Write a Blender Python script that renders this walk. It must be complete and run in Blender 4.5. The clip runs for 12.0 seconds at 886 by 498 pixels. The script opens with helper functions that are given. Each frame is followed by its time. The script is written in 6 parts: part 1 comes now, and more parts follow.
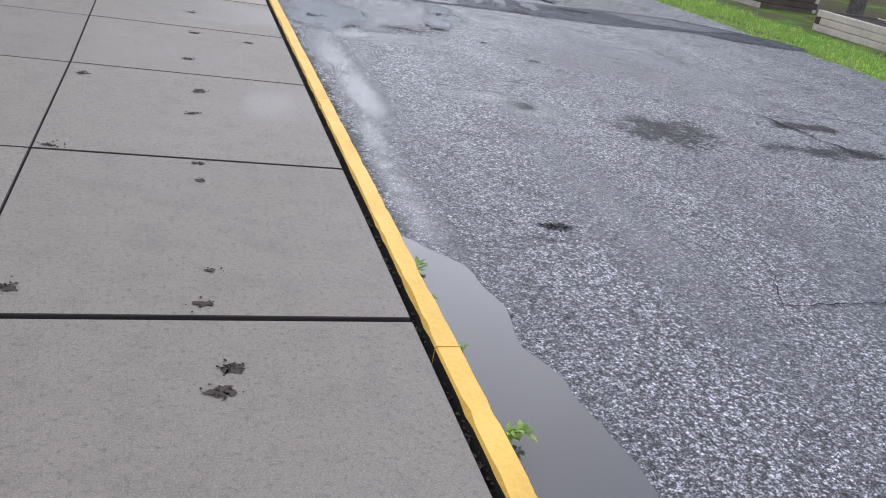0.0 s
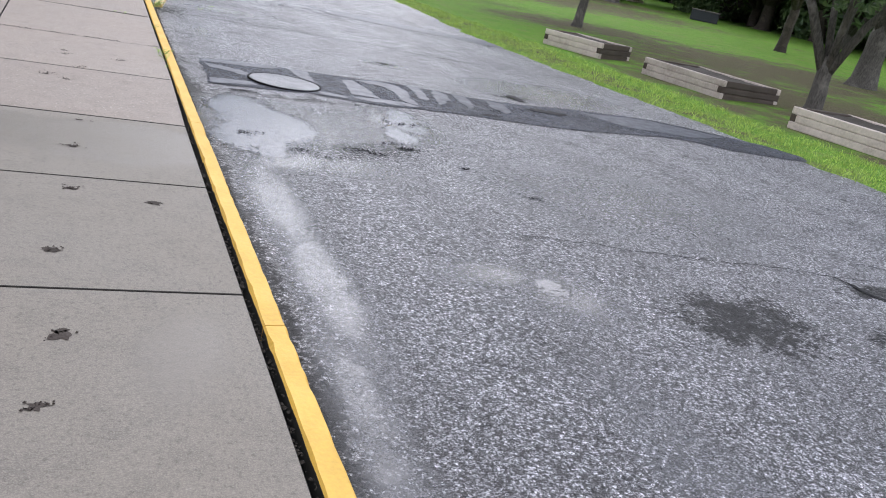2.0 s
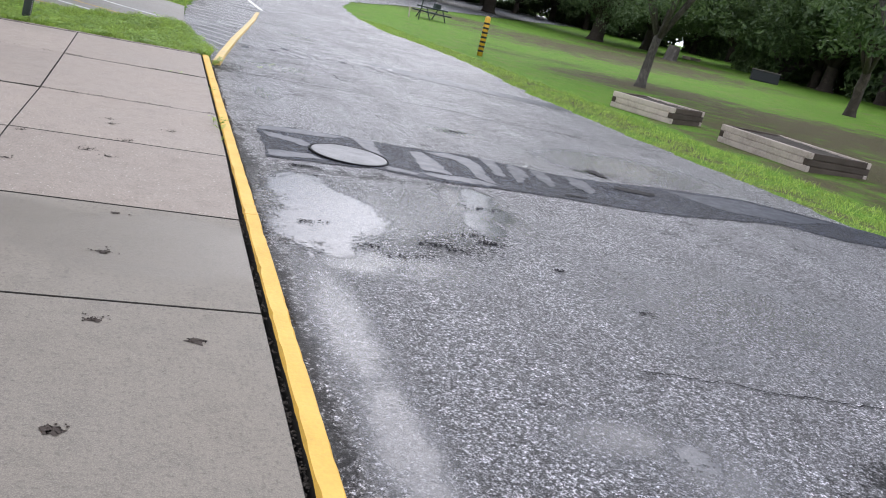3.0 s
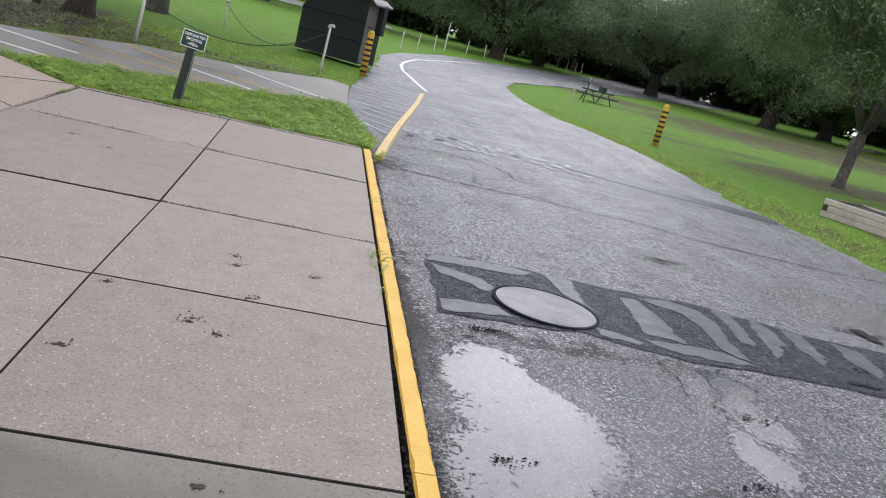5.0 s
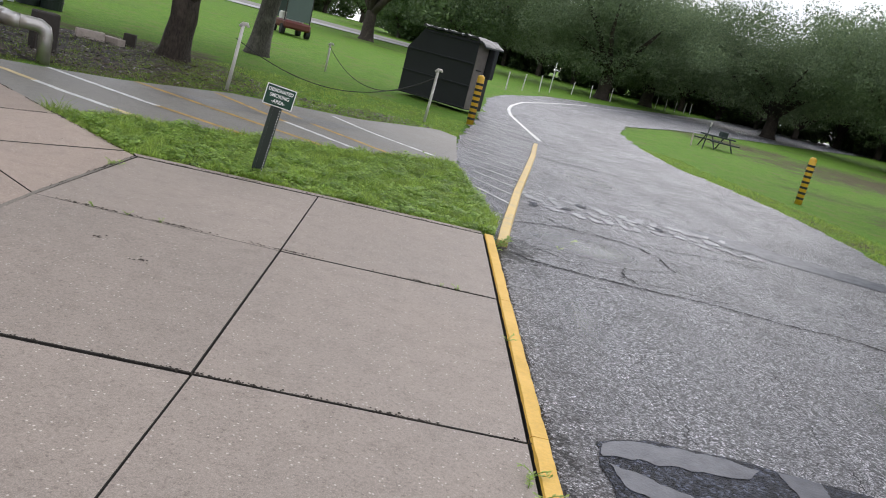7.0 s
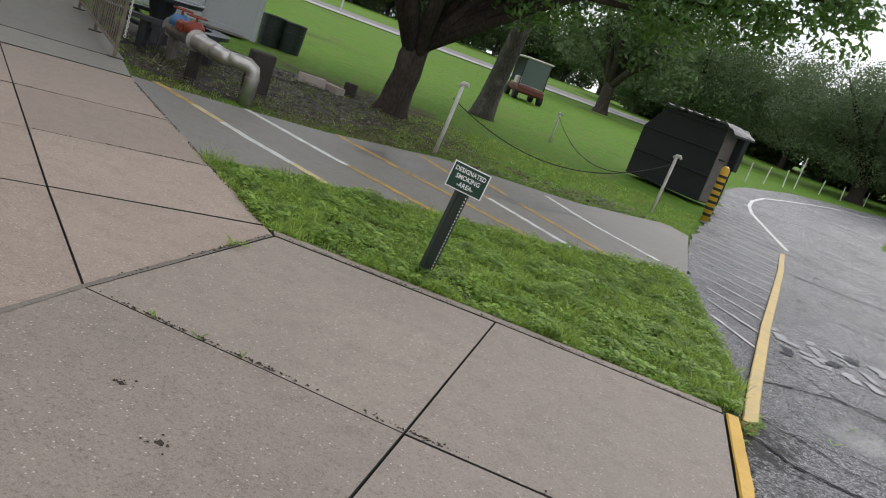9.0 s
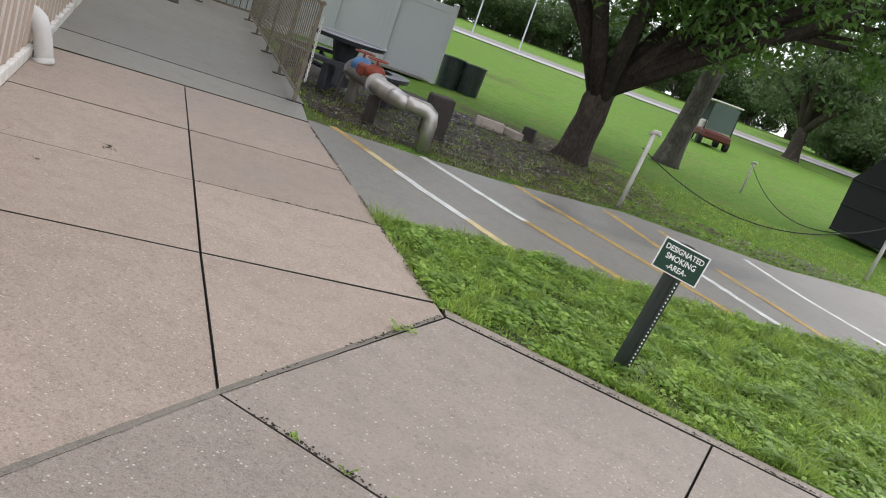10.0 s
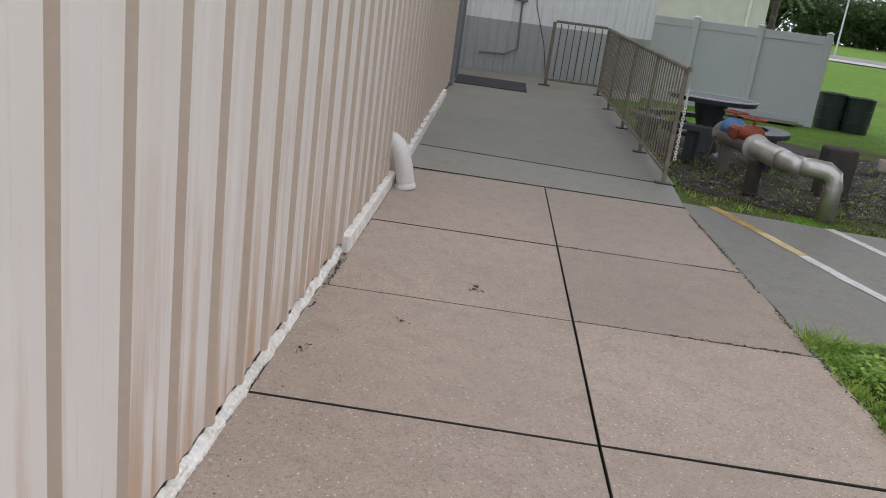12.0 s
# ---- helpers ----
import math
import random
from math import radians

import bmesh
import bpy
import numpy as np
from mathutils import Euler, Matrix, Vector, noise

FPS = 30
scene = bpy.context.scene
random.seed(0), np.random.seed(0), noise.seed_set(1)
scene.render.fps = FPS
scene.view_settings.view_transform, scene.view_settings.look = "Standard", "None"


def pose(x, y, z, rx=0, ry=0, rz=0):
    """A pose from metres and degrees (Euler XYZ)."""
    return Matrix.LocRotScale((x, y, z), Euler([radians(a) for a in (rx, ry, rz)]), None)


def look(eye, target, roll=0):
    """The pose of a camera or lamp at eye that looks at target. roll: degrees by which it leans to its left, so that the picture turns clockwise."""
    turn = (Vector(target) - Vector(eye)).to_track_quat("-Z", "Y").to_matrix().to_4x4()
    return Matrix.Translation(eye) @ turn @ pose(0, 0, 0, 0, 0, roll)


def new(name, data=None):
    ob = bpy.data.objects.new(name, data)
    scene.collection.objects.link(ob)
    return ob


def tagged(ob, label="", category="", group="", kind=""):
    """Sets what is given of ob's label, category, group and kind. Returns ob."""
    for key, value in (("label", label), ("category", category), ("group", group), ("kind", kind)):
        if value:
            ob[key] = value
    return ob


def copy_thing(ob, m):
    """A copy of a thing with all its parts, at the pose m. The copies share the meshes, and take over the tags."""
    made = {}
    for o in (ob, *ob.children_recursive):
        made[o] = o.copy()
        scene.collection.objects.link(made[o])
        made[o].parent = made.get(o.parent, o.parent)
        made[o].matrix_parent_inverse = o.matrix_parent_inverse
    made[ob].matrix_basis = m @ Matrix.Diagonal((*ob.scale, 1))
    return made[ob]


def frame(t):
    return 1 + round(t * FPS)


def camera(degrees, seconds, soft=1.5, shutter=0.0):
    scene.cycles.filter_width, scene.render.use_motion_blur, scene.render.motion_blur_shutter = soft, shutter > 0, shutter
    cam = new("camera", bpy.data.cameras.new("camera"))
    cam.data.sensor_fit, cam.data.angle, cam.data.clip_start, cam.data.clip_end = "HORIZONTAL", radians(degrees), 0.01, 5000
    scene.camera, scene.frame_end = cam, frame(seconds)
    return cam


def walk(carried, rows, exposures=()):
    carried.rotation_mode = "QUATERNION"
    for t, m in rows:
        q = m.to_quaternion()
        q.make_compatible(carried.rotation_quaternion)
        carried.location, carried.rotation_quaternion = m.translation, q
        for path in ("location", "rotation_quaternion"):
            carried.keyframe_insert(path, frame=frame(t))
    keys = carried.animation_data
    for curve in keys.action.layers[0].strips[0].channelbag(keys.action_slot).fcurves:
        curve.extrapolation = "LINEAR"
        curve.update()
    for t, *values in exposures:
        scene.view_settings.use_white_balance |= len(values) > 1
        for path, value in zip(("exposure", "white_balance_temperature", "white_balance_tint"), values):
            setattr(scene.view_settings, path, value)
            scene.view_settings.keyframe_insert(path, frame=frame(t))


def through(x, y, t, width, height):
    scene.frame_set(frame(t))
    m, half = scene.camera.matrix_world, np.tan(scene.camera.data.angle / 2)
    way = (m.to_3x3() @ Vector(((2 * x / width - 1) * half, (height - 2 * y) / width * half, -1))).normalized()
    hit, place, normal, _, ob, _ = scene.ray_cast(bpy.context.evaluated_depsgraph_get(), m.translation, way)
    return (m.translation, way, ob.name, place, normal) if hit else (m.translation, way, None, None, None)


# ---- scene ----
cam = camera(56.8, 12.0, 1.0)

PATH = [
    (0, (-0.731, -4.638, 1.248), (-0.092, -2.932, 0.423), 11.0),
    (0.5, (-0.653, -4.183, 1.243), (0.094, -2.498, 0.466), 13.8),
    (1, (-0.582, -3.699, 1.259), (0.414, -2.099, 0.588), 13.9),
    (1.5, (-0.539, -3.177, 1.272), (0.291, -1.482, 0.609), 12.3),
    (2, (-0.566, -2.681, 1.276), (0.247, -0.976, 0.62), 12.6),
    (2.5, (-0.522, -2.218, 1.281), (0.22, -0.473, 0.645), 12.5),
    (2.7, (-0.51, -2.023, 1.304), (0.22, -0.263, 0.698), 12.9),
    (4.3, (-0.512, -0.414, 1.287), (0.048, 1.44, 0.786), 17.0),
    (4.5, (-0.503, -0.231, 1.283), (0.005, 1.638, 0.787), 16.8),
    (5, (-0.488, 0.268, 1.311), (-0.134, 2.176, 0.829), 14.6),
    (5.5, (-0.578, 0.75, 1.346), (-0.321, 2.673, 0.861), 13.1),
    (6, (-0.56, 1.286, 1.348), (-0.36, 3.219, 0.876), 12.5),
    (6.5, (-0.674, 1.799, 1.357), (-0.509, 3.736, 0.888), 13.2),
    (6.7, (-0.678, 1.996, 1.357), (-0.524, 3.936, 0.897), 14.1),
    (8.3, (-0.641, 3.679, 1.392), (-0.808, 5.62, 0.937), 13.9),
    (8.5, (-0.686, 3.849, 1.376), (-0.9, 5.788, 0.934), 15.1),
    (9, (-0.834, 4.249, 1.387), (-1.244, 6.154, 0.934), 19.8),
    (9.5, (-0.982, 4.671, 1.385), (-1.732, 6.459, 0.892), 18.1),
    (10, (-1.271, 4.972, 1.384), (-2.065, 6.738, 0.882), 19.9),
    (10.5, (-1.549, 5.209, 1.399), (-2.797, 6.675, 0.859), 16.3),
    (11, (-1.845, 5.433, 1.438), (-3.186, 6.814, 0.894), 7.6),
    (11.5, (-2.087, 5.564, 1.44), (-3.495, 6.865, 0.871), 8.7),
    (12, (-2.171, 5.681, 1.449), (-3.635, 6.917, 0.878), 7.8),
]
EXPOSURES = [(0, -0.03, 5930, 16), (2.5, 0.08, 6170, 16), (4.5, 0.06, 6220, 16), (5, -0.10, 6250, 16), (6.5, -0.17, 6380, 15), (8.5, -0.52, 6430, 13), (9.1, -0.52, 6530, 12), (9.5, -0.33, 6480, 12), (10.0, -0.05, 6500, 13), (10.5, -0.10, 6400, 14), (12, -0.32, 6400, 13)]
walk(cam, [(t, look(eye, target, roll)) for t, eye, target, roll in PATH], EXPOSURES)


# ---- world and sun ----
world = bpy.data.worlds.new("overcast_sky")
scene.world = world
world.use_nodes = True
wn, wl = world.node_tree.nodes, world.node_tree.links
wn.clear()
sky = wn.new("ShaderNodeTexSky")
sky.sky_type, sky.sun_disc = "NISHITA", False
sky.sun_elevation, sky.sun_rotation = radians(37), radians(21)
sky.air_density, sky.dust_density, sky.ozone_density = 1.0, 1.2, 1.0
way = wn.new("ShaderNodeTexCoord")
cloud = wn.new("ShaderNodeTexNoise")
cloud.inputs["Scale"].default_value, cloud.inputs["Detail"].default_value = 2.6, 8
ramp_c = wn.new("ShaderNodeValToRGB")
ramp_c.color_ramp.elements[0].position, ramp_c.color_ramp.elements[1].position = 0.35, 0.54
mixc = wn.new("ShaderNodeMix")
mixc.data_type = "RGBA"
billow = wn.new("ShaderNodeTexNoise")
billow.inputs["Scale"].default_value, billow.inputs["Detail"].default_value = 5.5, 7
tone_c = wn.new("ShaderNodeValToRGB")
tone_c.color_ramp.elements[0].position, tone_c.color_ramp.elements[1].position = 0.36, 0.66
tone_c.color_ramp.elements[0].color, tone_c.color_ramp.elements[1].color = (0.72, 0.735, 0.76, 1), (1, 1, 1, 1)
gain_c = wn.new("ShaderNodeMix")
gain_c.data_type, gain_c.blend_type = "RGBA", "MULTIPLY"
gain_c.inputs["Factor"].default_value = 1.0
gain_c.inputs["B"].default_value = (20.0, 20.6, 21.6, 1)
bg = wn.new("ShaderNodeBackground")
bg.inputs["Strength"].default_value = 0.10
wout = wn.new("ShaderNodeOutputWorld")
wl.new(way.outputs["Generated"], cloud.inputs["Vector"])
wl.new(cloud.outputs["Fac"], ramp_c.inputs["Fac"])
wl.new(ramp_c.outputs["Color"], mixc.inputs["Factor"])
wl.new(sky.outputs["Color"], mixc.inputs["A"])
wl.new(way.outputs["Generated"], billow.inputs["Vector"])
wl.new(billow.outputs["Fac"], tone_c.inputs["Fac"])
wl.new(tone_c.outputs["Color"], gain_c.inputs["A"])
wl.new(gain_c.outputs["Result"], mixc.inputs["B"])
wl.new(mixc.outputs["Result"], bg.inputs["Color"])
wl.new(bg.outputs["Background"], wout.inputs["Surface"])
sun = new("sun", bpy.data.lights.new("sun", "SUN"))
sun.data.energy, sun.data.angle, sun.data.color = 1.3, radians(44), (1.0, 0.97, 0.92)
sun.matrix_world = look((14.3, 42.3, 30.1), (0, 5, 0))

# ---- materials ----


def nodes(name):
    m = bpy.data.materials.new(name)
    m.use_nodes = True
    t = m.node_tree
    return m, t.nodes, t.links, t.nodes["Principled BSDF"]


def noise_node(n, l, scale, detail=4, rough=0.55, vec=None):
    t = n.new("ShaderNodeTexNoise")
    t.inputs["Scale"].default_value, t.inputs["Detail"].default_value, t.inputs["Roughness"].default_value = scale, detail, rough
    if vec:
        l.new(vec, t.inputs["Vector"])
    return t.outputs["Fac"]


def mapped(n, l, fac, a, b, c, d):
    t = n.new("ShaderNodeMapRange")
    for k, v in zip(("From Min", "From Max", "To Min", "To Max"), (a, b, c, d)):
        t.inputs[k].default_value = v
    l.new(fac, t.inputs["Value"])
    return t.outputs["Result"]


def mixed(n, l, fac, a, b, how="MIX"):
    t = n.new("ShaderNodeMix")
    t.data_type, t.blend_type = "RGBA", how
    for key, v in (("Factor", fac), ("A", a), ("B", b)):
        if isinstance(v, (int, float)):
            t.inputs[key].default_value = v
        elif isinstance(v, tuple):
            t.inputs[key].default_value = (*v, 1)
        else:
            l.new(v, t.inputs[key])
    return t.outputs["Result"]


def math_node(n, l, op, a, b=None):
    t = n.new("ShaderNodeMath")
    t.operation = op
    for i, v in enumerate((a, b)):
        if v is None:
            continue
        if isinstance(v, (int, float)):
            t.inputs[i].default_value = v
        else:
            l.new(v, t.inputs[i])
    return t.outputs[0]


def bumped(n, l, bsdf, height, strength, dist=0.01):
    b = n.new("ShaderNodeBump")
    b.inputs["Strength"].default_value, b.inputs["Distance"].default_value = strength, dist
    l.new(height, b.inputs["Height"])
    l.new(b.outputs["Normal"], bsdf.inputs["Normal"])


def plain(name, base, rough=0.6, metal=0.0, stain=None, scales=(1.5, 45), amount=(0.35, 0.25), bump=0.15, per_object=0.0, spec=0.5):
    """A surface with stains at a large scale, grain at a small one, and fine relief."""
    m, n, l, p = nodes(name)
    pos = n.new("ShaderNodeNewGeometry").outputs["Position"]
    big = noise_node(n, l, scales[0], 5, 0.6, pos)
    fine = noise_node(n, l, scales[1], 3, 0.6, pos)
    stain = stain or tuple(c * 0.55 for c in base)
    col = mixed(n, l, mapped(n, l, big, 0.35, 0.7, 0, amount[0]), base, stain)
    col = mixed(n, l, mapped(n, l, fine, 0.3, 0.7, 0, amount[1]), col, tuple(min(1, c * 1.25) for c in base))
    if per_object:
        rnd = n.new("ShaderNodeObjectInfo").outputs["Random"]
        h = n.new("ShaderNodeHueSaturation")
        l.new(mapped(n, l, rnd, 0, 1, 1 - per_object, 1 + per_object), h.inputs["Value"])
        l.new(col, h.inputs["Color"])
        col = h.outputs["Color"]
    l.new(col, p.inputs["Base Color"])
    l.new(mapped(n, l, big, 0.3, 0.7, rough * 0.85, min(1, rough * 1.15)), p.inputs["Roughness"])
    p.inputs["Metallic"].default_value = metal
    p.inputs["Specular IOR Level"].default_value = spec
    if bump:
        bumped(n, l, p, fine, bump, 0.004)
    return m


def spots(n, l, x, y, noise_fac, places, broken=1.9, lo=0.10, hi=0.95):
    """A soft mask from oval places (x, y, half width, half length, weight), broken up by noise."""
    total = None
    for cx, cy, rx, ry, w in places:
        dx = math_node(n, l, "MULTIPLY", math_node(n, l, "SUBTRACT", x, cx), 1 / rx)
        dy = math_node(n, l, "MULTIPLY", math_node(n, l, "SUBTRACT", y, cy), 1 / ry)
        d = math_node(n, l, "ADD", math_node(n, l, "MULTIPLY", dx, dx), math_node(n, l, "MULTIPLY", dy, dy))
        v = mapped(n, l, d, 0.1, 1.6, w, 0)
        total = v if total is None else math_node(n, l, "MAXIMUM", total, v)
    return mapped(n, l, math_node(n, l, "ADD", total, math_node(n, l, "MULTIPLY", math_node(n, l, "SUBTRACT", noise_fac, 0.5), broken)), lo, hi, 0, 1)


def asphalt_material(name, dark, light, wet_a, wet_b, stone=170, wet_places=(), dark_places=(), coat=0.0, pools=()):
    """Stones of many tones in dark binder, with damp patches and films of water."""
    m, n, l, p = nodes(name)
    pos = n.new("ShaderNodeNewGeometry").outputs["Position"]
    xyz = n.new("ShaderNodeSeparateXYZ")
    l.new(pos, xyz.inputs["Vector"])
    cells = n.new("ShaderNodeTexVoronoi")
    cells.inputs["Scale"].default_value = stone
    l.new(pos, cells.inputs["Vector"])
    tone = n.new("ShaderNodeSeparateColor")
    l.new(cells.outputs["Color"], tone.inputs["Color"])
    coarse = n.new("ShaderNodeTexVoronoi")
    coarse.inputs["Scale"].default_value = stone * 0.38
    l.new(pos, coarse.inputs["Vector"])
    tone2 = n.new("ShaderNodeSeparateColor")
    l.new(coarse.outputs["Color"], tone2.inputs["Color"])
    big = noise_node(n, l, 0.55, 6, 0.6, pos)
    mid = noise_node(n, l, 5, 6, 0.7, pos)
    grit = noise_node(n, l, 38, 4, 0.75, pos)
    col = mixed(n, l, mapped(n, l, tone.outputs["Red"], 0.30, 0.95, 0, 1), dark, light)
    stones = math_node(n, l, "MULTIPLY", mapped(n, l, coarse.outputs["Distance"], 0.30, 0.42, 1, 0), mapped(n, l, tone2.outputs["Red"], 0.62, 0.72, 0, 0.85))
    col = mixed(n, l, stones, col, tuple(c * 1.2 for c in light))
    pits = math_node(n, l, "MULTIPLY", mapped(n, l, coarse.outputs["Distance"], 0.34, 0.5, 1, 0), mapped(n, l, tone2.outputs["Green"], 0.68, 0.74, 0, 0.9))
    col = mixed(n, l, pits, col, tuple(c * 0.25 for c in dark))
    col = mixed(n, l, mapped(n, l, grit, 0.52, 0.66, 0, 0.5), col, tuple(c * 0.35 for c in dark))
    col = mixed(n, l, mapped(n, l, big, 0.42, 0.68, 0, 0.30), col, tuple(c * 0.8 for c in dark))
    col = mixed(n, l, mapped(n, l, mid, 0.55, 0.75, 0, 0.40), col, tuple(c * 0.6 for c in dark))
    lump = n.new("ShaderNodeTexVoronoi")
    lump.inputs["Scale"].default_value = stone * 0.31
    l.new(pos, lump.inputs["Vector"])
    tone3 = n.new("ShaderNodeSeparateColor")
    l.new(lump.outputs["Color"], tone3.inputs["Color"])
    vary = n.new("ShaderNodeHueSaturation")
    l.new(mapped(n, l, tone3.outputs["Blue"], 0.1, 0.9, 0.38, 1.85), vary.inputs["Value"])
    l.new(col, vary.inputs["Color"])
    col = mixed(n, l, mapped(n, l, lump.outputs["Distance"], 0.44, 0.66, 0, 0.5), vary.outputs["Color"], tuple(c * 0.4 for c in dark))
    wx = math_node(n, l, "ADD", xyz.outputs["X"], math_node(n, l, "MULTIPLY", math_node(n, l, "SUBTRACT", noise_node(n, l, 3.1, 5, 0.65, pos), 0.5), 0.30))
    wy = math_node(n, l, "ADD", xyz.outputs["Y"], math_node(n, l, "MULTIPLY", math_node(n, l, "SUBTRACT", noise_node(n, l, 2.3, 5, 0.65, pos), 0.5), 0.5))
    shine = None
    if dark_places:
        rough_mask = spots(n, l, wx, wy, math_node(n, l, "ADD", math_node(n, l, "MULTIPLY", grit, 0.6), math_node(n, l, "MULTIPLY", mid, 0.4)), dark_places, 4.5, 0.3, 0.6)
        col = mixed(n, l, math_node(n, l, "MULTIPLY", rough_mask, 0.9), col, tuple(c * 0.3 for c in dark))
        shine = mapped(n, l, rough_mask, 0, 1, 0.5, 0.08)
    wet = math_node(n, l, "ADD", math_node(n, l, "MULTIPLY", big, 0.45), math_node(n, l, "MULTIPLY", mid, 0.55))
    rough = mapped(n, l, wet, 0.38, 0.62, wet_a, wet_b)
    hgt = math_node(n, l, "ADD", math_node(n, l, "SUBTRACT", 1.0, cells.outputs["Distance"]), math_node(n, l, "MULTIPLY", grit, 0.8))
    if wet_places:
        film = spots(n, l, xyz.outputs["X"], xyz.outputs["Y"], math_node(n, l, "ADD", math_node(n, l, "MULTIPLY", grit, 0.5), math_node(n, l, "MULTIPLY", mid, 0.5)), wet_places, 1.4, 0.10, 0.95)
        if pools:
            pool = spots(n, l, wx, wy, math_node(n, l, "ADD", math_node(n, l, "MULTIPLY", grit, 0.6), math_node(n, l, "MULTIPLY", mid, 0.4)), pools, 2.6, 0.36, 0.62)
            shine = math_node(n, l, "MULTIPLY", shine, mapped(n, l, pool, 0, 1, 1, 0.68))
            film = math_node(n, l, "MAXIMUM", math_node(n, l, "MULTIPLY", film, 0.88), pool)
        keep = math_node(n, l, "SUBTRACT", 1.0, math_node(n, l, "MULTIPLY", film, 0.97))
        rough = math_node(n, l, "ADD", math_node(n, l, "MULTIPLY", rough, keep), 0.02)
        hgt = math_node(n, l, "MULTIPLY", hgt, keep)
        col = mixed(n, l, math_node(n, l, "MULTIPLY", film, 0.9), col, (0.065, 0.069, 0.078))
    if shine:
        l.new(shine, p.inputs["Specular IOR Level"])
    l.new(col, p.inputs["Base Color"])
    l.new(rough, p.inputs["Roughness"])
    bp = n.new("ShaderNodeBump")
    bp.inputs["Strength"].default_value, bp.inputs["Distance"].default_value = 0.9, 0.011
    l.new(hgt, bp.inputs["Height"])
    l.new(bp.outputs["Normal"], p.inputs["Normal"])
    if coat:
        p.inputs["Coat Weight"].default_value, p.inputs["Coat Roughness"].default_value = coat, 0.22
        if pools:
            l.new(mapped(n, l, pool, 0, 1, coat, 0), p.inputs["Coat Weight"])
        soft = n.new("ShaderNodeBump")
        soft.inputs["Strength"].default_value, soft.inputs["Distance"].default_value = 0.45, 0.006
        l.new(hgt, soft.inputs["Height"])
        l.new(soft.outputs["Normal"], p.inputs["Coat Normal"])
    return m


def concrete_material(name, base, stain, speck, rough=0.75, specks=0.5, damp=()):
    m, n, l, p = nodes(name)
    pos = n.new("ShaderNodeNewGeometry").outputs["Position"]
    rnd = n.new("ShaderNodeObjectInfo").outputs["Random"]
    big = noise_node(n, l, 0.9, 6, 0.6, pos)
    mid = noise_node(n, l, 7, 5, 0.7, pos)
    fine = noise_node(n, l, 210, 3, 0.75, pos)
    grain = noise_node(n, l, 55, 4, 0.75, pos)
    cells = n.new("ShaderNodeTexVoronoi")
    cells.inputs["Scale"].default_value = 48
    l.new(pos, cells.inputs["Vector"])
    col = mixed(n, l, mapped(n, l, big, 0.38, 0.68, 0, 0.75), base, stain)
    col = mixed(n, l, mapped(n, l, mid, 0.47, 0.72, 0, 0.5), col, tuple(c * 0.66 for c in stain))
    col = mixed(n, l, mapped(n, l, fine, 0.45, 0.62, 0, 0.6), col, tuple(min(1, c * 1.5) for c in base))
    col = mixed(n, l, mapped(n, l, grain, 0.52, 0.68, 0, 0.6), col, tuple(c * 0.5 for c in stain))
    tone = n.new("ShaderNodeSeparateColor")
    l.new(cells.outputs["Color"], tone.inputs["Color"])
    dots = math_node(n, l, "MULTIPLY", mapped(n, l, cells.outputs["Distance"], 0.13, 0.24, 1, 0), mapped(n, l, tone.outputs["Green"], 0.66, 0.72, 0, specks))
    col = mixed(n, l, dots, col, speck)
    v = n.new("ShaderNodeHueSaturation")
    l.new(mapped(n, l, rnd, 0, 1, 0.9, 1.08), v.inputs["Value"])
    l.new(col, v.inputs["Color"])
    out, sheen = v.outputs["Color"], mapped(n, l, big, 0.35, 0.7, rough, rough * 0.72)
    if damp:
        xyz = n.new("ShaderNodeSeparateXYZ")
        l.new(pos, xyz.inputs["Vector"])
        soak = spots(n, l, xyz.outputs["X"], xyz.outputs["Y"], big, damp, 1.2, 0.35, 0.6)
        out = mixed(n, l, math_node(n, l, "MULTIPLY", soak, 0.55), out, tuple(c * 0.55 * k for c, k in zip(stain, (1.12, 1.0, 0.85))))
        sheen = math_node(n, l, "MULTIPLY", sheen, mapped(n, l, soak, 0, 1, 1, 0.62))
    l.new(out, p.inputs["Base Color"])
    l.new(sheen, p.inputs["Roughness"])
    bumped(n, l, p, math_node(n, l, "ADD", fine, math_node(n, l, "ADD", grain, mid)), 0.35, 0.004)
    return m


